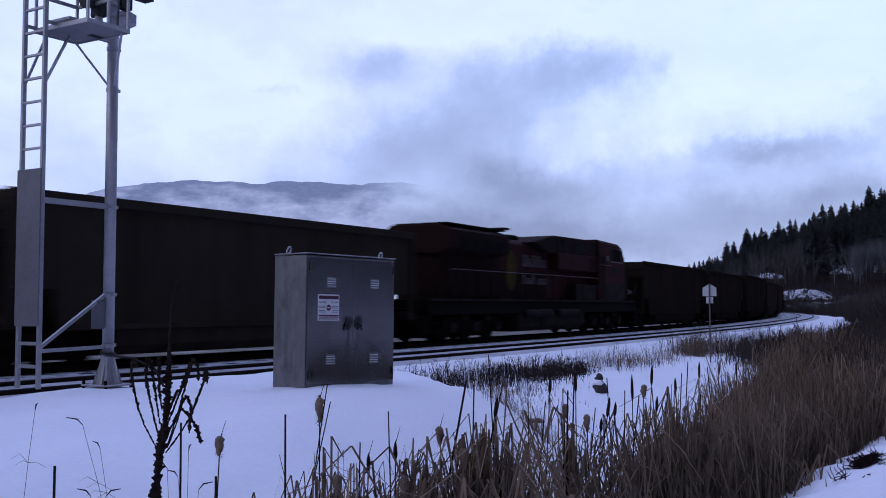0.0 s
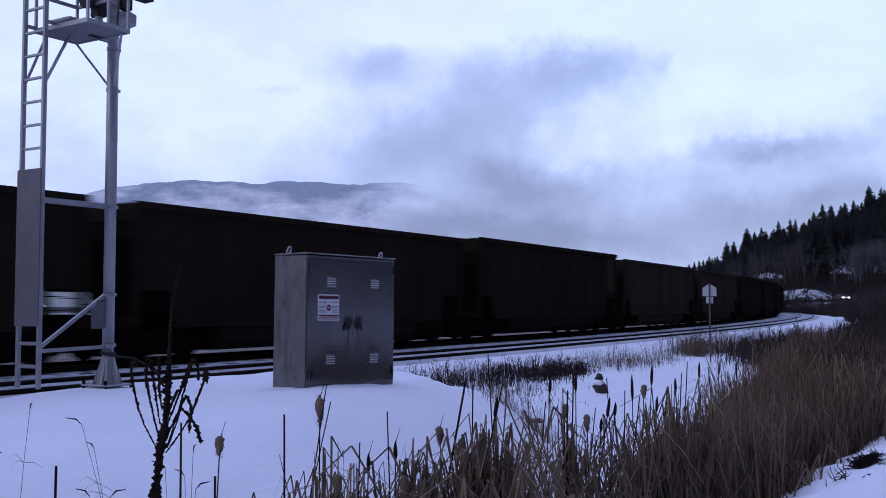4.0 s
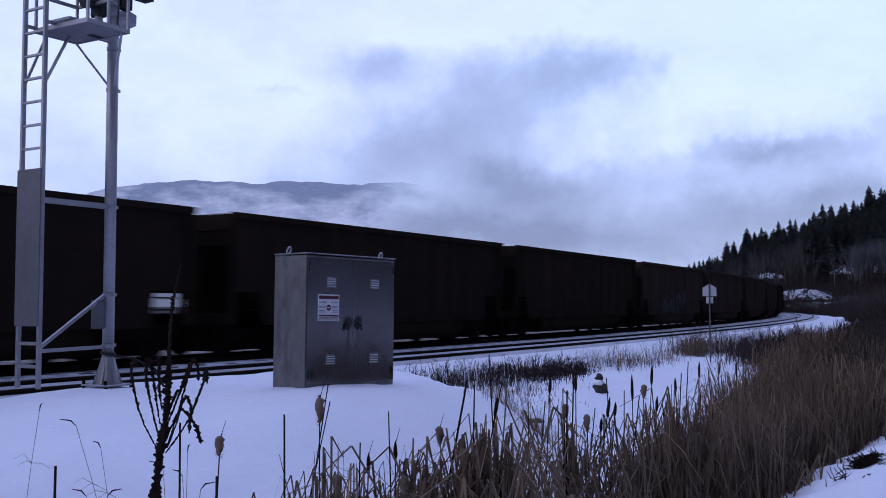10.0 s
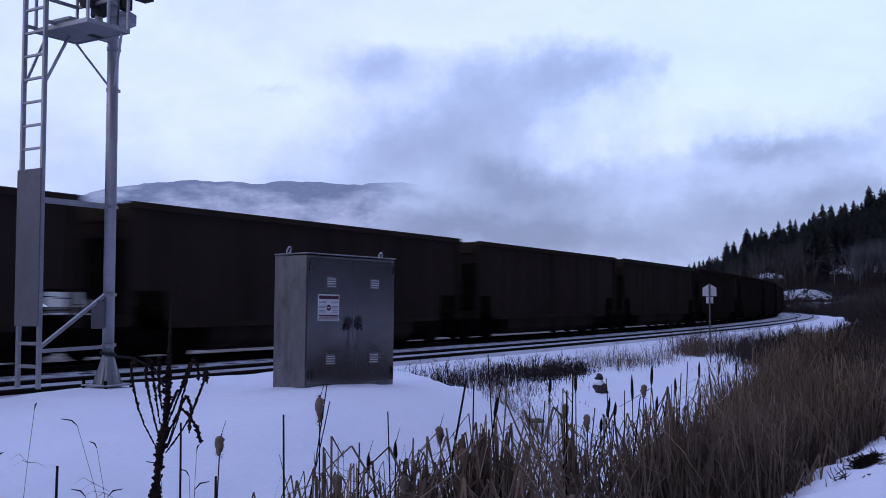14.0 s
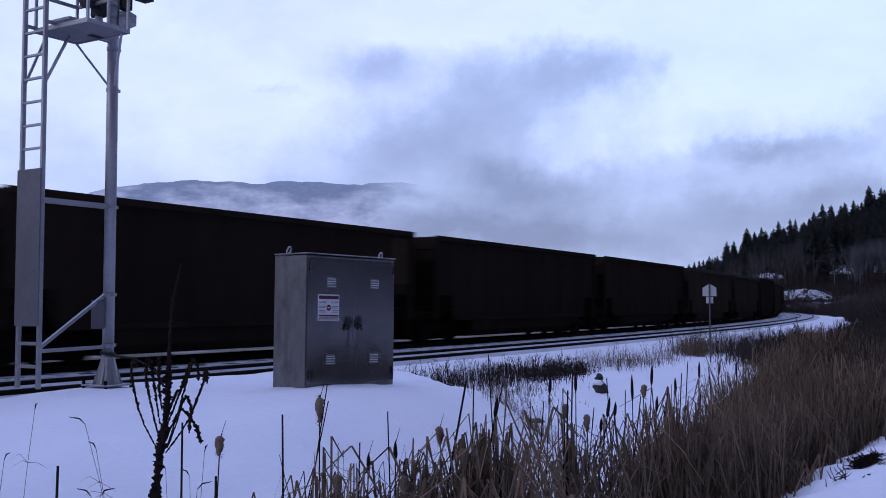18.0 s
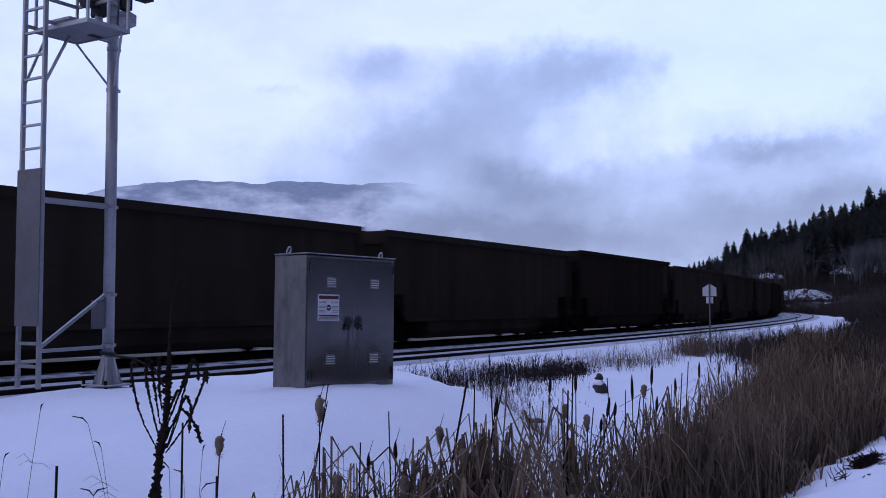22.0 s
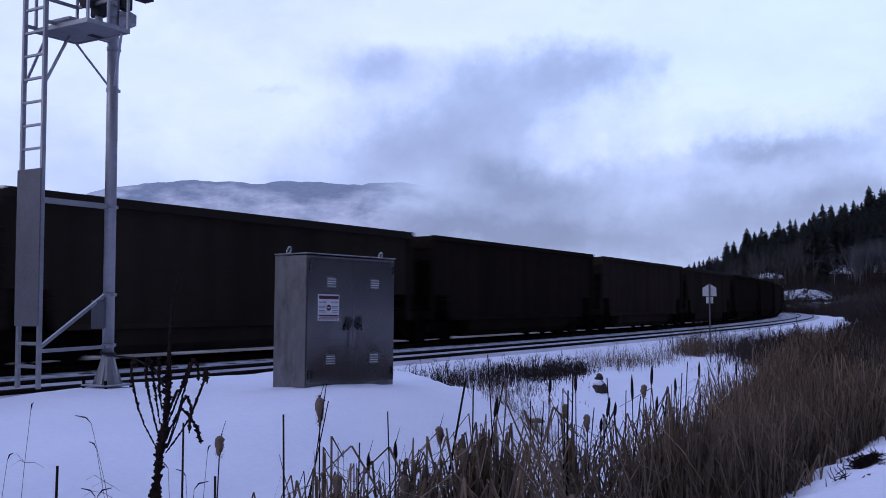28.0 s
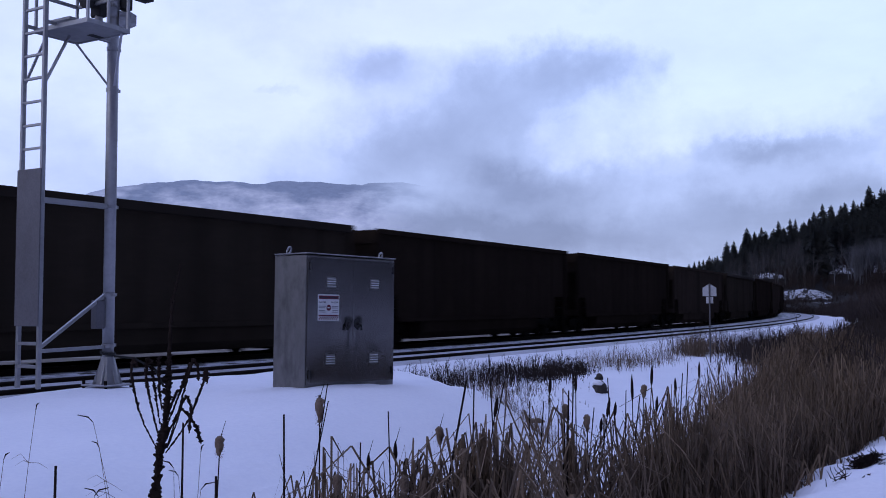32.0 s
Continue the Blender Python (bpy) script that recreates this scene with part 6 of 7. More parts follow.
def twig_patch(name, label, spots, seed, tall, w, mat=None):
    """Low dark weeds: stiff stems with side twigs, joined in one mesh."""
    rnd = random.Random(seed)
    sh = Shape()
    for x, y in spots:
        z = float(height(x, y)) - 0.03
        h = tall * rnd.uniform(0.25, 1.0) * (1.1 + 0.7 * noise.noise(Vector((x * 1.1, y * 1.1, 2.0))))
        d = Vector((rnd.gauss(0, 0.2), rnd.gauss(0, 0.2), 1)).normalized()
        side = Vector((math.cos(AZ), -math.sin(AZ), 0)) * rnd.choice((-1, 1))
        p = Vector((x, y, z))
        sh.blade([p, p + d * h], w, w * 0.5, side)
        for k in range(6):
            q = p + d * h * rnd.uniform(0.3, 0.98)
            e = Vector((rnd.uniform(-1, 1), rnd.uniform(-1, 1), rnd.uniform(0.1, 0.9))).normalized()
            sh.blade([q, q + e * h * rnd.uniform(0.15, 0.3)], w * 0.8, w * 0.4, side)
    return single(name, sh, mat or SHRUB, label, "weeds", kind="stuff")


def wedge(n, seed, px0, px1, d0, d1, grow):
    """Spots that stand thicker towards the far end of a strip."""
    rnd = random.Random(seed)
    out = []
    for _ in range(n):
        u = rnd.random() ** grow
        px = px0 + (px1 - px0) * u
        out.append(polar(px + rnd.gauss(0, 12), d0 + (d1 - d0) * u + rnd.gauss(0, 0.95)))
    return out


twig_patch("weed_patch", "dark stiff weeds in front of the track", wedge(1250, 31, 868, 1034, 22.9, 26.2, 0.8), 32, 0.37, 0.011, WEED)
twig_patch("weed_patch", "dark stiff weeds thinning out at the edge of the pad", wedge(560, 33, 715, 885, 20.6, 23.0, 0.75), 34, 0.36, 0.009, WEED)
twig_patch("weed_patch", "dark low weeds along the edge of the pad", wedge(400, 47, 696, 830, 19.9, 21.4, 1.0), 48, 0.22, 0.008, WEED)
twig_patch("weed_patch", "dark low weeds at the foot of the pad", wedge(120, 45, 840, 960, 19.5, 21.5, 1.0), 46, 0.26, 0.006, WEED)
twig_patch("weed_patch", "branching brown weeds beside the track", clumps(((1206, 36), (1226, 37), (1262, 37), (1285, 38), (1305, 37), (1325, 38), (1345, 39)), 34, 0.3, 51), 52, 0.85, 0.011, WEED)
twig_patch("weed_patch", "thin tan weeds in the snow by the track", clumps(((1066, 29), (1090, 29.5), (1112, 30), (1135, 30), (1155, 31), (1172, 30), (1190, 32)), 12, 0.3, 53), 54, 0.62, 0.008, GRASS)
twig_patch("weed_patch", "sparse weeds in the snow", scatter(300, 35, 905, 20, 60, 1.6), 36, 0.22, 0.007, GRASS)
# dead weeds; their dark colour also stands in for shade among the reeds
twig_patch("weed_patch", "dark brown weeds standing thick among the reeds", scatter(1500, 39, 1490, 31, 75, 3.2), 40, 1.05, 0.017)
twig_patch("weed_patch", "dark brown stiff weeds between the cattails", scatter(1500, 61, 1520, 20, 60, 3.0), 62, 1.15, 0.014)
twig_patch("weed_patch", "dark brown weeds at the edge of the ditch", scatter(700, 49, 1345, 33, 28, 2.0), 50, 0.75, 0.015)
twig_patch("weed_patch", "dark thicket of weeds by the bend", scatter(900, 37, 1405, 36, 26, 2.0), 38, 0.85, 0.02)


def shrub_into(sh, rnd, tall, m, stems=26):
    for _ in range(stems):
        a = rnd.uniform(0, 6.28)
        d = Vector((math.cos(a) * rnd.uniform(0.1, 0.7), math.sin(a) * rnd.uniform(0.1, 0.7), 1)).normalized()
        h = tall * rnd.uniform(0.6, 1.05)
        side = Vector((math.cos(a + 1.5), math.sin(a + 1.5), 0))
        p = Vector((rnd.uniform(-0.5, 0.5), rnd.uniform(-0.5, 0.5), -0.2))
        bend = Vector((rnd.uniform(-0.2, 0.2), rnd.uniform(-0.2, 0.2), 0)) * h
        sh.blade([m @ p, m @ (p + d * h * 0.5 + bend * 0.3), m @ (p + d * h + bend)], 0.09, 0.03, side)
        for k in range(7):
            f = rnd.uniform(0.3, 0.98)
            q = p + d * h * f + bend * f
            e = (d + Vector((rnd.uniform(-1, 1), rnd.uniform(-1, 1), rnd.uniform(-0.2, 0.8)))).normalized()
            s2 = Vector((rnd.uniform(-1, 1), rnd.uniform(-1, 1), 0)).normalized()
            sh.blade([m @ q, m @ (q + e * h * rnd.uniform(0.15, 0.35))], 0.055, 0.02, s2)


def shrub(seed, tall):
    sh = Shape()
    shrub_into(sh, random.Random(seed), tall, Matrix())
    return single("shrub", sh, SHRUB, "leafless brown shrub in the thicket beside the line", "shrub", group="shrubs beside the line")


def plant_thicket():
    rnd = random.Random(77)
    protos = [shrub(50 + k, 3.4 + 0.4 * k) for k in range(4)]
    used = set()
    for k in range(345):
        px = rnd.uniform(1380, 1640)
        near = np.interp(px, [1380, 1440, 1500, 1568, 1760], [225, 150, 105, 80, 60])
        depth = near + (255 - near) * rnd.random() ** 1.4
        x, y = polar(px, depth)
        if float(lateral(x, y)) > -8.5:
            continue
        i = k % 4
        sc = rnd.uniform(0.6, 1.0) * np.interp(px, [1380, 1470, 1530, 1600], [0.42, 0.5, 0.85, 1.0])
        m = pose(x, y, float(height(x, y)), 0, 0, rnd.uniform(0, 360))
        ob = copy_thing(protos[i], m) if i in used else protos[i]
        ob.matrix_basis = m
        ob.scale = (sc, sc, sc)
        used.add(i)


plant_thicket()


def plant_slope():
    """Undergrowth that darkens the foot of the wood."""
    rnd = random.Random(78)
    sh = Shape()
    for k in range(330):
        px = rnd.uniform(1340, 1640)
        depth = rnd.uniform(284, 345)
        tall = rnd.uniform(3.2, 6.0)
        if (1325 < px < 1402 and depth < 322) or (1458 < px < 1530 and depth < 316) or (px < 1480 and depth < 292):
            tall *= 0.5
            if depth < 284.5 + 7 * rnd.random():
                continue
        x, y = polar(px, depth)
        if abs(float(lateral(x, y))) < 14:
            continue
        shrub_into(sh, rnd, tall, pose(x, y, float(height(x, y)), 0, 0, rnd.uniform(0, 360)), 14)
    for k in range(300):
        px = rnd.uniform(1375, 1520)
        x, y = polar(px, rnd.uniform(180, 226))
        if float(lateral(x, y)) < -9 or float(lateral(x, y)) > 12:
            shrub_into(sh, rnd, rnd.uniform(1.0, 1.7), pose(x, y, float(height(x, y)), 0, 0, rnd.uniform(0, 360)), 12)
    for k in range(130):
        x, y = polar(rnd.uniform(1466, 1560), rnd.uniform(268, 300))
        shrub_into(sh, rnd, rnd.uniform(1.2, 2.2), pose(x, y, float(height(x, y)), 0, 0, rnd.uniform(0, 360)), 11)
    single("undergrowth", sh, SHRUB, "dark leafless undergrowth at the foot of the wood", "undergrowth", kind="stuff")


plant_slope()


def snow_bank(px0, px1, depth, y0, y1, seed):
    """A bank on the slope: bare dark earth, and on it the ragged rests of snow."""
    n, m = 130, 34
    grid = []
    for j in range(m):
        v = -0.6 + 1.6 * j / (m - 1)
        for i in range(n):
            u = i / (n - 1)
            x, y = polar(px0 + (px1 - px0) * u, depth + 14 * v)
            lift = (0.62 + 0.38 * math.sin(math.pi * min(max(u * 1.1, 0), 1))) * (1 + 0.15 * noise.noise(Vector((u * 5, seed, 1.0))))
            top = EYE[2] + (541 - (y1 + (y0 - y1) * v * lift)) / 1772 * depth
            if v < 0:
                x, y = polar(px0 + (px1 - px0) * u, depth + 4 * v)
                top += (float(height(x, y)) - 0.5 - top) * (v / -0.6)
            grid.append((x, y, top + 0.16 * noise.noise(Vector((u * 30, v * 8, seed)))))
    earth, snow = Shape(), Shape()
    earth.v = [(x, y, z - 0.06) for x, y, z in grid]
    snow.v = grid
    for j in range(m - 1):
        for i in range(n - 1):
            a = j * n + i
            quad = (a, a + 1, a + n + 1, a + n)
            u, v = i / (n - 1), -0.6 + 1.6 * j / (m - 1)
            earth.f.append(quad)
            edge = 1 - max(abs(u - 0.5) * 2, 0) ** 3
            patch = noise.noise(Vector((u * 7, v * 2.6, seed + 2))) + 1.2 * noise.noise(Vector((u * 26, v * 8, seed + 4))) + 0.9 * noise.noise(Vector((u * 60, v * 22, seed + 6)))
            if v > 0.02 * math.sin(40 * u) and patch + 0.45 * v + 0.35 * edge > 0.55:
                snow.f.append(quad)
    bank = single("snow_bank", earth, EARTH, "dark earth bank with rests of snow at the foot of the wood", "bank", kind="structure", smooth=True)
    part("snow_patches", snow, OLD_SNOW, bank, "ragged patches of old snow", smooth=True)


OLD_SNOW = material("old_snow", (0.50, 0.51, 0.54), 0.9, second=(0.30, 0.30, 0.31), scale=0.8, fine=3, bump=0.4, bump_scale=1.5, spec=0.05)
EARTH = material("bare_earth", (0.032, 0.028, 0.026), 0.95, second=(0.035, 0.030, 0.027), scale=0.6, fine=4, bump=0.4, bump_scale=2, spec=0.05)
snow_bank(1378, 1472, 259, 511, 531, 3.0)
snow_bank(1334, 1392, 318, 481, 494, 7.0)
snow_bank(1468, 1520, 312, 467, 486, 11.0)
snow_bank(1546, 1600, 300, 458, 484, 15.0)


# ---- single plants in the foreground ----
def ray_z(py, depth):
    return EYE[2] + (541 - py) / 1772 * depth


def cattail(px, top, depth, head=0.0, lean=0.0, fluffy=False, leaves=2, seed=0, spike=0.0, thick=0.006):
    """A dry cattail: a stem, a velvety head with its bare spike, and a few leaves."""
    rnd = random.Random(seed * 7 + int(px))
    x, y = polar(px, depth)
    h = ray_z(top, depth) - float(height(x, y)) + 0.05
    x, y = polar(px - lean * h * 1772 / depth, depth)
    z = float(height(x, y)) - 0.05
    h = ray_z(top, depth) - z
    kind = "dry cattail with a burst fluffy seed head" if fluffy else ("dry cattail with a brown velvety head" if head else "bare dry cattail stalk")
    g = thing("cattail", kind + " in the snowy ditch", "cattail", pose(x, y, z, 0, 0, math.degrees(-AZ)), "single cattails in front")
    tip = Vector((lean * h, 0, h))
    part("stem", Shape().tube([(0, 0, 0), tip * 0.55 + Vector((-0.02 * lean, 0, 0)), tip - Vector((lean, 0, 1)) * head], thick, 6, thick * 0.7), STALK, g)
    if head:
        d = Vector((lean, 0, 1)).normalized()
        base = tip - d * head
        r = 0.029 if fluffy else 0.0145
        prof = [0.35, 0.85, 1.0, 0.95, 0.9, 0.55, 0.2] if not fluffy else [0.3, 0.6, 0.75, 1.0, 0.9, 1.05, 0.4]
        pts = [base + d * head * k / 6 + Vector((rnd.uniform(-1, 1), rnd.uniform(-1, 1), 0)) * (0.006 if fluffy else 0.001) for k in range(7)]
        down = Shape()
        for _ in range(150 if fluffy else 0):
            a, f = rnd.uniform(0, 6.28), rnd.random()
            e = Vector((math.cos(a), math.sin(a), rnd.uniform(-0.9, 0.3))).normalized()
            root = base + d * head * f + e * r * 0.7
            down.blade([root, root + e * rnd.uniform(0.006, 0.020)], 0.006, 0.002, Vector((-math.sin(a), math.cos(a), 0)))
        if fluffy:
            part("fluff", down, FLUFF, g, "loose pale seed down")
        part("seed_head", Shape().tube(pts, [r * f for f in prof], 9), FLUFF if fluffy else STALK, g, "burst pale seed head" if fluffy else "dark brown velvety seed head", smooth=True)
    if spike:
        part("spike", Shape().tube([tip - Vector((0, 0, 0.02)), tip + Vector((0.35 * spike, 0, spike))], 0.003, 5, 0.0015), STALK, g)
    for k in range(leaves):
        a = rnd.uniform(-1.2, 1.2)
        s = rnd.choice((-1, 1))
        hh = h * rnd.uniform(0.5, 0.85)
        p1 = Vector((s * 0.05 * h, 0.02, hh * 0.6))
        p2 = p1 + Vector((s * rnd.uniform(0.02, 0.12), 0.03, rnd.uniform(0.1, 0.3))) * h
        p3 = p2 + Vector((s * rnd.uniform(0.05, 0.2), 0, rnd.uniform(-0.3, 0.05))) * h
        part("leaf", Shape().blade([Vector((0, 0, 0)), p1, p2, p3], 0.012, 0.004, Vector((math.cos(a), math.sin(a), 0))), REED, g)
    return g


SWAY = []
# column, height, depth, head, lean, burst head, leaves
BURST = ((567, 698, 6.3, 0.17, 0.0, True, 1), (393, 768, 6.2, 0.12, 0.04, True, 0), (777, 753, 6.9, 0.12, -0.05, True, 2), (599, 836, 6.0, 0.12, -0.02, True, 2), (716, 838, 6.2, 0.15, 0.03, True, 2),
         (1036, 732, 8.2, 0.14, -0.02, True, 2), (1137, 680, 9.2, 0.12, 0.04, True, 1), (998, 714, 8.2, 0.12, 0.03, True, 2), (820, 790, 6.5, 0.12, -0.04, True, 2), (1275, 745, 9.5, 0.14, 0.02, True, 2))
FIRM = ((700, 777, 6.8, 0.13, 0.0, False, 1), (653, 798, 6.9, 0.12, 0.02, False, 1), (717, 808, 6.4, 0.14, 0.02, False, 1), (880, 700, 7.2, 0.15, 0.16, False, 1), (973, 664, 9.0, 0.16, 0.05, False, 1), (1077, 702, 8.5, 0.17, 0.14, False, 1),
        (1087, 710, 8.4, 0.12, 0.08, False, 1), (1116, 662, 9.6, 0.25, -0.01, False, 1), (1152, 645, 9.6, 0.2, 0.05, False, 1), (1160, 700, 9.4, 0.15, 0.05, False, 2))
FIRM_FAR = ((1192, 668, 10.2, 0.15, -0.03, False, 1), (1235, 640, 11.5, 0.19, 0.02, False, 1), (1270, 640, 13.0, 0.17, 0.03, False, 2), (1062, 738, 8.6, 0.12, 0.06, False, 1), (1235, 686, 10.0, 0.22, 0.0, False, 1), (1300, 640, 14.0, 0.2, 0.0, False, 1), (1017, 660, 8.8, 0.16, 0.0, False, 1))
for px, top, depth, head, lean, fluffy, leaves in BURST + FIRM + FIRM_FAR:
    cattail(px, top, depth, head, lean, fluffy, leaves, spike=0.09 if px in (567, 393, 700, 653, 777) else 0.0)
for px, top, depth, lean, thick in ((504, 731, 5.6, -0.01, 0.008), (687, 726, 6.4, -0.03, 0.006), (325, 745, 5.6, 0.0, 0.009), (386, 838, 5.2, 0.0, 0.010), (106, 820, 5.0, 0.01, 0.010), (864, 627, 7.4, -0.05, 0.006),
                                    (826, 670, 6.9, 0.18, 0.010), (838, 680, 7.0, 0.02, 0.007), (890, 674, 7.2, 0.2, 0.006), (585, 708, 6.2, 0.2, 0.005), (581, 677, 6.2, 0.14, 0.005), (638, 780, 6.0, 0.02, 0.006)):
    SWAY.append((cattail(px, top, depth, 0.0, lean, False, 0, thick=thick), px))
for px, top, depth, lean, thick in ((745, 800, 6.4, 0.3, 0.005), (962, 708, 8.0, 0.08, 0.006), (1013, 663, 8.3, 0.03, 0.008), (1003, 690, 8.1, 0.02, 0.009), (935, 708, 8.0, 0.0, 0.005), (1072, 668, 9.0, -0.05, 0.006), (1104, 690, 9.0, 0.02, 0.006),
                                    (1130, 700, 9.0, 0.12, 0.007), (1178, 690, 9.0, 0.1, 0.008), (1204, 660, 10.0, 0.06, 0.007), (1215, 640, 11.0, 0.06, 0.007), (1250, 650, 11.0, -0.08, 0.007), (1168, 715, 8.8, -0.1, 0.007), (1050, 720, 8.5, 0.1, 0.006)):
    SWAY.append((cattail(px, top, depth, 0.0, lean, False, 1, thick=thick), px))


def dead_weed():
    """A tall dead weed with many seed-clad branches that rise like a candelabrum."""
    x, y = polar(283, 5.6)
    z = float(height(x, y)) - 0.05
    g = thing("dead_weed", "tall dead dark weed with knobbly seed-clad branches", "dead weed", pose(x, y, z, 0, 0, math.degrees(-AZ)))
    rnd = random.Random(5)
    k = 5.6 / 1772
    foot = ray_z(882, 5.6) - z

    def knobbly(name, pts, r0, r1):
        fine, rad = [], []
        n = 110 if name == "stem" else 64
        for i in range(n + 1):
            f = i / n * (len(pts) - 1)
            a = min(int(f), len(pts) - 2)
            p = Vector(pts[a]).lerp(Vector(pts[a + 1]), f - a)
            fine.append(p + Vector((rnd.uniform(-1, 1), rnd.uniform(-1, 1), 0)) * 0.002)
            rad.append((r0 + (r1 - r0) * i / n) * rnd.uniform(0.62, 1.3) * (0.45 if i > n - 2 else 1))
        sh = Shape().tube(fine, rad, 7)
        # dry seed capsules sit close round the upper part
        for i in range(3 if name == "stem" else n // 3, n):
            for _ in range(2):
                d = Vector((rnd.uniform(-1, 1), rnd.uniform(-1, 1), rnd.uniform(0.0, 0.6))).normalized()
                r = rad[i] * rnd.uniform(0.5, 0.75)
                sh.tube([fine[i] + d * rad[i] * 0.5, fine[i] + d * (rad[i] + r)], [r, r * 0.35], 4)
        part(name, sh, STALK, g)

    def at(px, py, dy=0.0):
        return Vector(((px - 283) * k, dy, foot + (882 - py) * k))

    knobbly("stem", [Vector((0, 0, 0)), at(281, 882), at(286, 805), at(296, 745), at(301, 676), at(301, 622)], 0.027, 0.0145)
    knobbly("spike", [at(301, 626), at(303, 570), at(307, 527), at(314, 497), at(320, 464)], 0.0125, 0.0055)
    # branches, each with its hooked or drooping tip
    for way in (((284, 793), (261, 752), (250, 722), (242, 688), (237, 655), (241, 634), (250, 647)), ((287, 778), (274, 730), (266, 696), (259, 660), (262, 633), (269, 642)), ((287, 748), (278, 707), (271, 672), (265, 640)),
                ((290, 722), (286, 688), (286, 628)), ((298, 752), (317, 700), (324, 678), (336, 640)), ((300, 785), (321, 718), (331, 678), (343, 634), (352, 646), (354, 672)),
                ((298, 797), (325, 759), (341, 733), (350, 708), (364, 670), (367, 652), (369, 677)), ((300, 789), (317, 744), (328, 707), (336, 698), (345, 715), (343, 761)), ((298, 774), (313, 737), (325, 720), (338, 730), (353, 752), (362, 780)), ((298, 745), (306, 716), (321, 686))):
        dy = rnd.uniform(-0.07, 0.07)
        n = len(way) - 1
        knobbly("branch", [at(px, py, dy * i / n) for i, (px, py) in enumerate(way)], 0.0045, rnd.uniform(0.0085, 0.011))
    return g


dead_weed()
reed_patch("dry_grass", "wispy tan grass at the foot of the dead weed", "grass", GRASS, clumps(((318, 5.3), (345, 5.4), (362, 5.5), (165, 5.2)), 16, 0.05, 61), 62, 1.02, 0.006, lean=0.28, kinks=0.6, per=1)


def grass_stem(px, top, depth, lean, nod_over, seed):
    rnd = random.Random(seed)
    x, y = polar(px, depth)
    z = float(height(x, y)) - 0.03
    tall = ray_z(top, depth) - z
    g = thing("grass_stem", "thin dry grass stem bowing in the wind", "grass stem", pose(x, y, z, 0, 0, math.degrees(-AZ)), "tall grass stems in front")
    pts = [Vector((lean * tall * f ** 1.6, 0, tall * f)) for f in (0, 0.25, 0.5, 0.75, 0.95)]
    pts.append(pts[-1] + Vector((nod_over * 0.5, 0, 0.03)))
    pts.append(pts[-1] + Vector((nod_over, 0, 0.01)))
    part("stem", Shape().tube(pts, 0.0019, 5, 0.0012), GRASS, g)
    part("seed_tuft", Shape().tube([pts[-3], pts[-2], pts[-1]], [0.002, 0.0045, 0.002], 5), STALK, g)
    for k in range(6):
        a = rnd.choice((-1, 1))
        q = pts[3] if k < 3 else pts[2]
        e = q + Vector((a * rnd.uniform(0.02, 0.08), 0.02, rnd.uniform(-0.05, 0.07)))
        part("leaf", Shape().blade([q, e, e + Vector((a * 0.05, 0, -0.03))], 0.0035, 0.0015, Vector((0, 0.6, 0.8))), GRASS, g)
    return g


for px, top, depth, lean, nod_over, seed in ((34, 700, 5.6, 0.08, 0.01, 1), (243, 722, 5.6, -0.19, -0.06, 2), (222, 770, 5.9, -0.12, -0.03, 3), (338, 770, 5.4, 0.03, 0.01, 4), (318, 800, 5.4, -0.04, -0.05, 5),
                                            (-14, 790, 5.5, 0.06, 0.02, 6), (170, 850, 5.2, 0.04, 0.05, 7), (330, 838, 5.3, 0.06, 0.05, 8), (345, 820, 6.0, -0.05, -0.04, 9), (180, 852, 5.4, -0.03, -0.05, 10)):
    SWAY.append((grass_stem(px, top, depth, lean, nod_over, seed), px))


def on_ground(px, py):
    """The depth at which the ground shows in a given direction."""
    for d in np.arange(4.0, 60.0, 0.05):
        x, y = polar(px, d)
        if ray_z(py, d) <= float(height(x, y)):
            return float(d)
    return 60.0


def lump(name, label, category, px, py, sx, sy, sz, mat, seed, cap=False):
    """A rough stone or tussock; a cap of drifted snow leans over its western shoulder."""
    depth = on_ground(px, py)
    x, y = polar(px, depth)
    z = float(height(x, y)) - 0.01
    g = thing(name, label, category, pose(x, y, z, 0, 0, math.degrees(-AZ)))

    def blob(k, mat, scale, shift, keen):
        bm = bmesh.new()
        bmesh.ops.create_icosphere(bm, subdivisions=3, radius=1)
        for v in bm.verts:
            n = 1 + keen * noise.noise(v.co * 1.4 + Vector((seed, k, 0))) + 0.4 * keen * noise.noise(v.co * 4.0 + Vector((k, seed, 0)))
            v.co = Vector((v.co.x * sx * scale[0] * n + shift[0] * sx, v.co.y * sy * scale[1] * n + shift[1] * sy, max(v.co.z, -0.5) * sz * scale[2] * n + sz * (0.4 + shift[2])))
        me = bpy.data.meshes.new(name)
        bm.to_mesh(me)
        bm.free()
        me.materials.append(mat)
        me.shade_smooth()
        return me

    part("stone" if mat is ROCK else "tuft", blob(0, mat, (1, 1, 1), (0, 0, 0), 0.5), mat, g)
    if cap:
        part("snow_cap", blob(2, SNOW, (0.72, 0.9, 0.34), (-0.42, -0.2, 0.80), 0.35), SNOW, g, "rounded cap of snow")
    return g


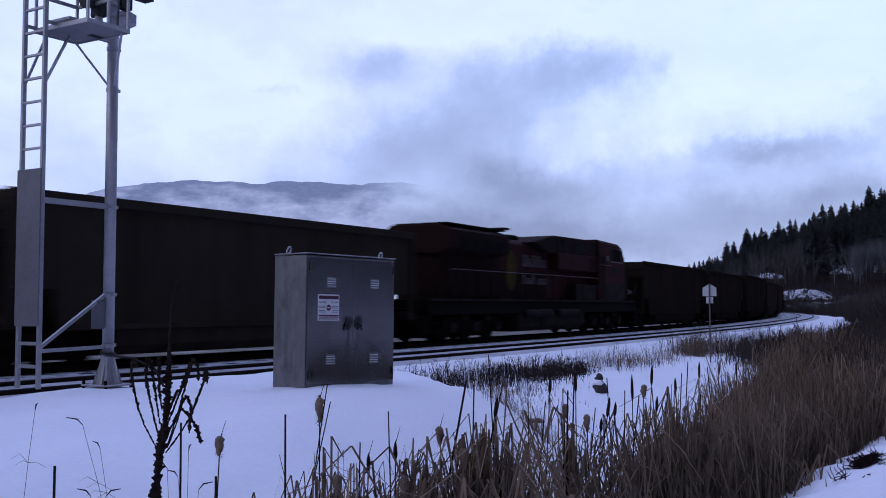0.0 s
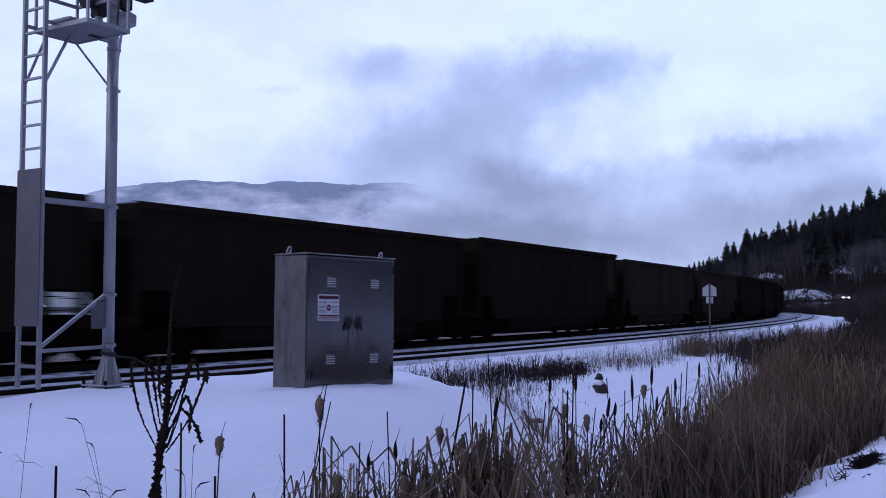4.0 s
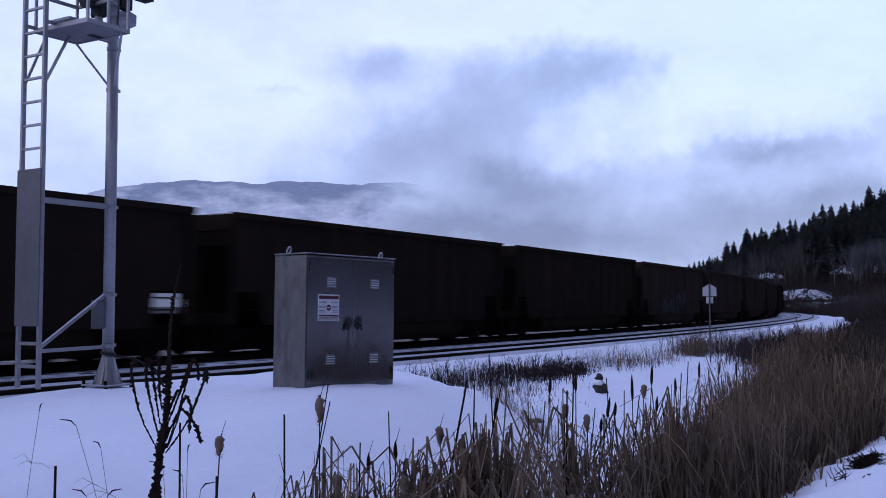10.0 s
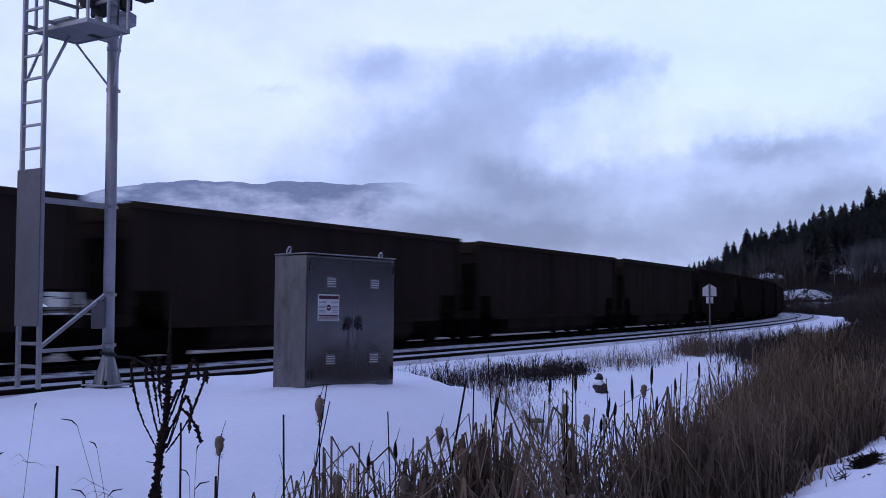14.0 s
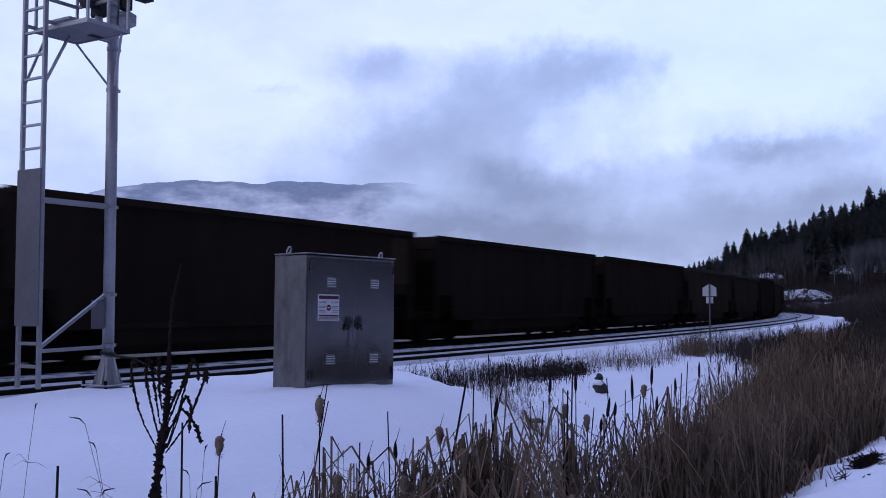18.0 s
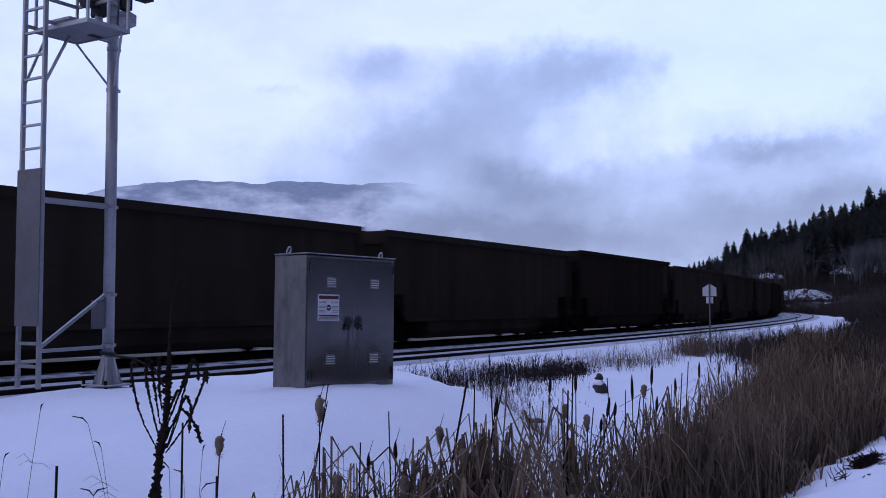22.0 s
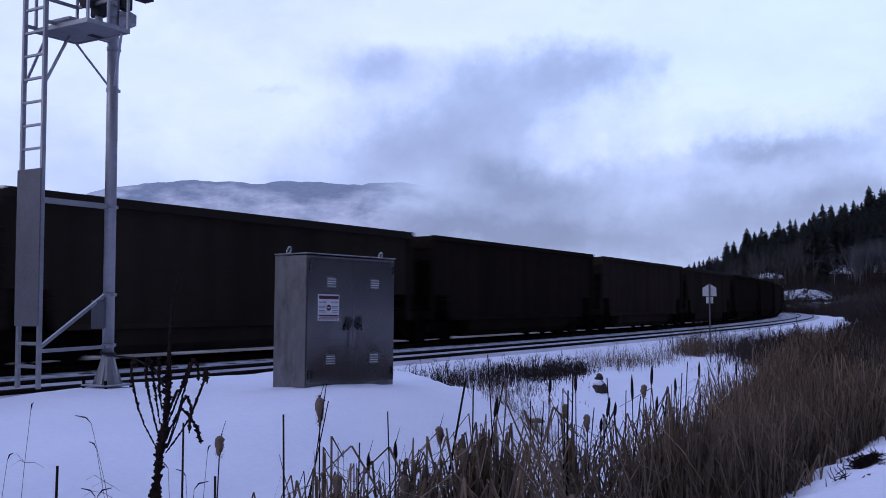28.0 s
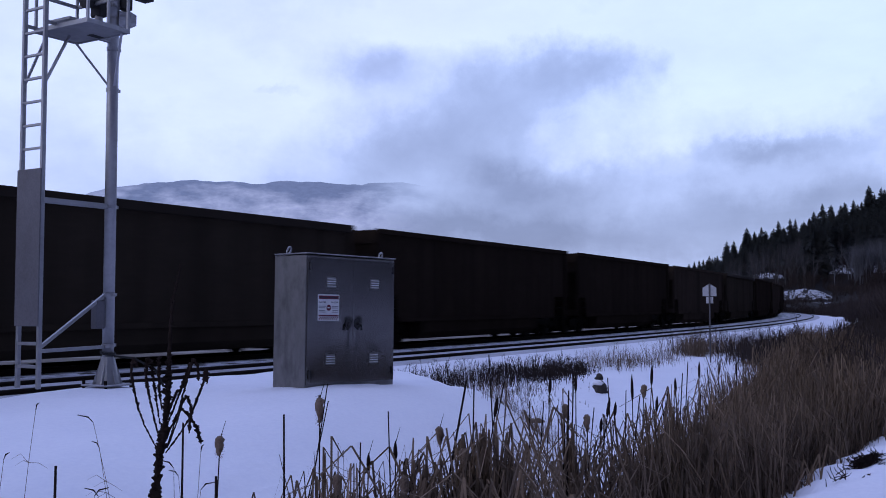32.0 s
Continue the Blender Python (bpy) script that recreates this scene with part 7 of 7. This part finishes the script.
lump("boulder", "dark brown boulder half buried in the snow", "boulder", 1061, 694, 0.15, 0.16, 0.17, ROCK, 3.0, True)
lump("boulder", "small dark stone in the snow", "boulder", 1058, 671, 0.085, 0.09, 0.10, ROCK, 8.0)
lump("tussock", "flattened tan grass tussock in the snow", "tussock", 944, 747, 0.15, 0.10, 0.06, GRASS, 5.0)
reed_patch("dry_grass", "short tan grass on the tussock", "grass", GRASS, clumps(((938, 13.2), (950, 13.2)), 60, 0.07, 63), 64, 0.16, 0.006, lean=0.9, kinks=0.5)
def brush_pile(px, py, n, long, wide, seed, label):
    """Dead twigs lying tangled on the snow."""
    rnd = random.Random(seed)
    x, y = polar(px, on_ground(px, py))
    across, away = Vector((math.cos(AZ), -math.sin(AZ), 0)), Vector((math.sin(AZ), math.cos(AZ), 0))
    sh = Shape()
    for _ in range(n):
        p = Vector((x, y, 0)) + across * rnd.gauss(0, wide) + away * rnd.gauss(0, wide * 0.9)
        p.z = float(height(p.x, p.y)) + rnd.uniform(-0.01, 0.04)
        d = Vector((rnd.uniform(-1, 1) + 0.4 * math.cos(AZ), rnd.uniform(-1, 1) - 0.4 * math.sin(AZ), rnd.uniform(-0.1, 0.6))).normalized()
        q = p + d * long * rnd.uniform(0.4, 1)
        sh.tube([p - d * long * 0.3, p, q], 0.006, 4, 0.003)
        sh.tube([q, q + (d + Vector((rnd.uniform(-1, 1), rnd.uniform(-1, 1), 0.3))).normalized() * long * 0.4], 0.004, 4, 0.002)
    return single("brush_pile", sh, STALK, label, "brush", kind="stuff")


brush_pile(1514, 824, 170, 0.085, 0.055, 41, "dark twiggy brush matted on the snowbank")
brush_pile(1532, 812, 130, 0.085, 0.05, 42, "dark twiggy brush matted on the snowbank")
brush_pile(1472, 848, 14, 0.09, 0.06, 43, "few dead twigs on the snowbank")
brush_pile(1535, 845, 4, 0.03, 0.03, 44, "scraps of dead stalk on the snow")


# ---- road traffic in the distance ----
def road_car(name, label):
    g = thing(name, label, "car", group="cars on the far road")
    part("body", Shape().prism([(-2.2, 0.35), (2.2, 0.35), (2.25, 0.75), (1.1, 0.95), (0.5, 1.42), (-1.4, 1.45), (-2.0, 0.98), (-2.25, 0.9)], -0.85, 0.85), CAR_PAINT, g, bevel=0.06)
    part("windscreen", Shape().prism([(1.06, 0.99), (1.09, 1.0), (0.56, 1.40), (0.53, 1.39)], -0.7, 0.7), LOCO_GLASS, g)
    for y in (-0.68, 0.68):
        part("headlight", Shape().tube([(2.2, y, 0.70), (2.32, y, 0.70)], 0.17, 12), HEADLIGHT, g, "glowing headlight")
        for x in (-1.35, 1.35):
            wheel = part("wheel", Shape().tube([(0, y * 1.2 - 0.1, 0), (0, y * 1.2 + 0.1, 0)], 0.32, 16), RUBBER, g, "", pose(x, 0, 0.32))
    return g


CARS = [(road_car("car", "dark car with lit headlights on the road below the wood"), 3.0, 1434.5), (road_car("car", "dark car with lit headlights on the road below the wood"), 25.0, 1397.5)]


def car_pose(t, t0, px0):
    """Along the foot of the slope, where the road comes out from behind the train."""
    a = math.atan((px0 - 784) / 1772) + 0.0268 * (t - t0)
    r = 268.0 - 1.2 * max(min(t - t0, 6), -6)
    x, y = EYE[0] + r * math.sin(AZ + a), EYE[1] + r * math.cos(AZ + a)
    z = float(height(x, y))
    return pose(x, y, z + 0.25, 0, 0, math.degrees(math.atan2(EYE[1] - y, EYE[0] - x)) + 25)


# ---- what moves ----
def share(ob, source):
    """The same turning as another part of the same kind."""
    ob.rotation_mode = "QUATERNION"
    ob.animation_data_create()
    ob.animation_data.action = source.animation_data.action
    ob.animation_data.action_slot = source.animation_data.action_slot


def motions():
    times = [0.5 * k for k in range(65)]
    for ob, s in TRAIN:
        walk(ob, [(t, wagon_pose(s - SPEED * t)) for t in times])
    # wheelsets roll: one turning for each place of a wheelset in its truck
    first = {}
    turn = [k / 30 for k in range(961)]
    for ob, _ in TRAIN:
        for w in ob.children_recursive:
            if w.name.startswith("wheelset"):
                key = (round(w.location.x, 2), round(w.location.z, 2))
                if key in first:
                    share(w, first[key])
                else:
                    first[key] = w
                    walk(w, [(t, Matrix.Translation((key[0], 0, w.location.z)) @ Matrix.Rotation(-SPEED * t / key[1], 4, "Y")) for t in turn])
    for g, t0, px0 in CARS:
        walk(g, [(float(t), car_pose(t, t0, px0)) for t in range(33)])
    for g, k in SWAY:
        rest = g.matrix_basis.copy()
        size = 2.2 if g.name.startswith("grass") else 0.35
        rows = []
        for i in range(65):
            t = 0.5 * i
            lean = size * (0.6 * math.sin(1.9 * t + k) + 0.4 * math.sin(3.3 * t + 2.0 * k))
            rows.append((t, rest @ pose(0, 0, 0, 0, lean, 0)))
        walk(g, rows)


motions()
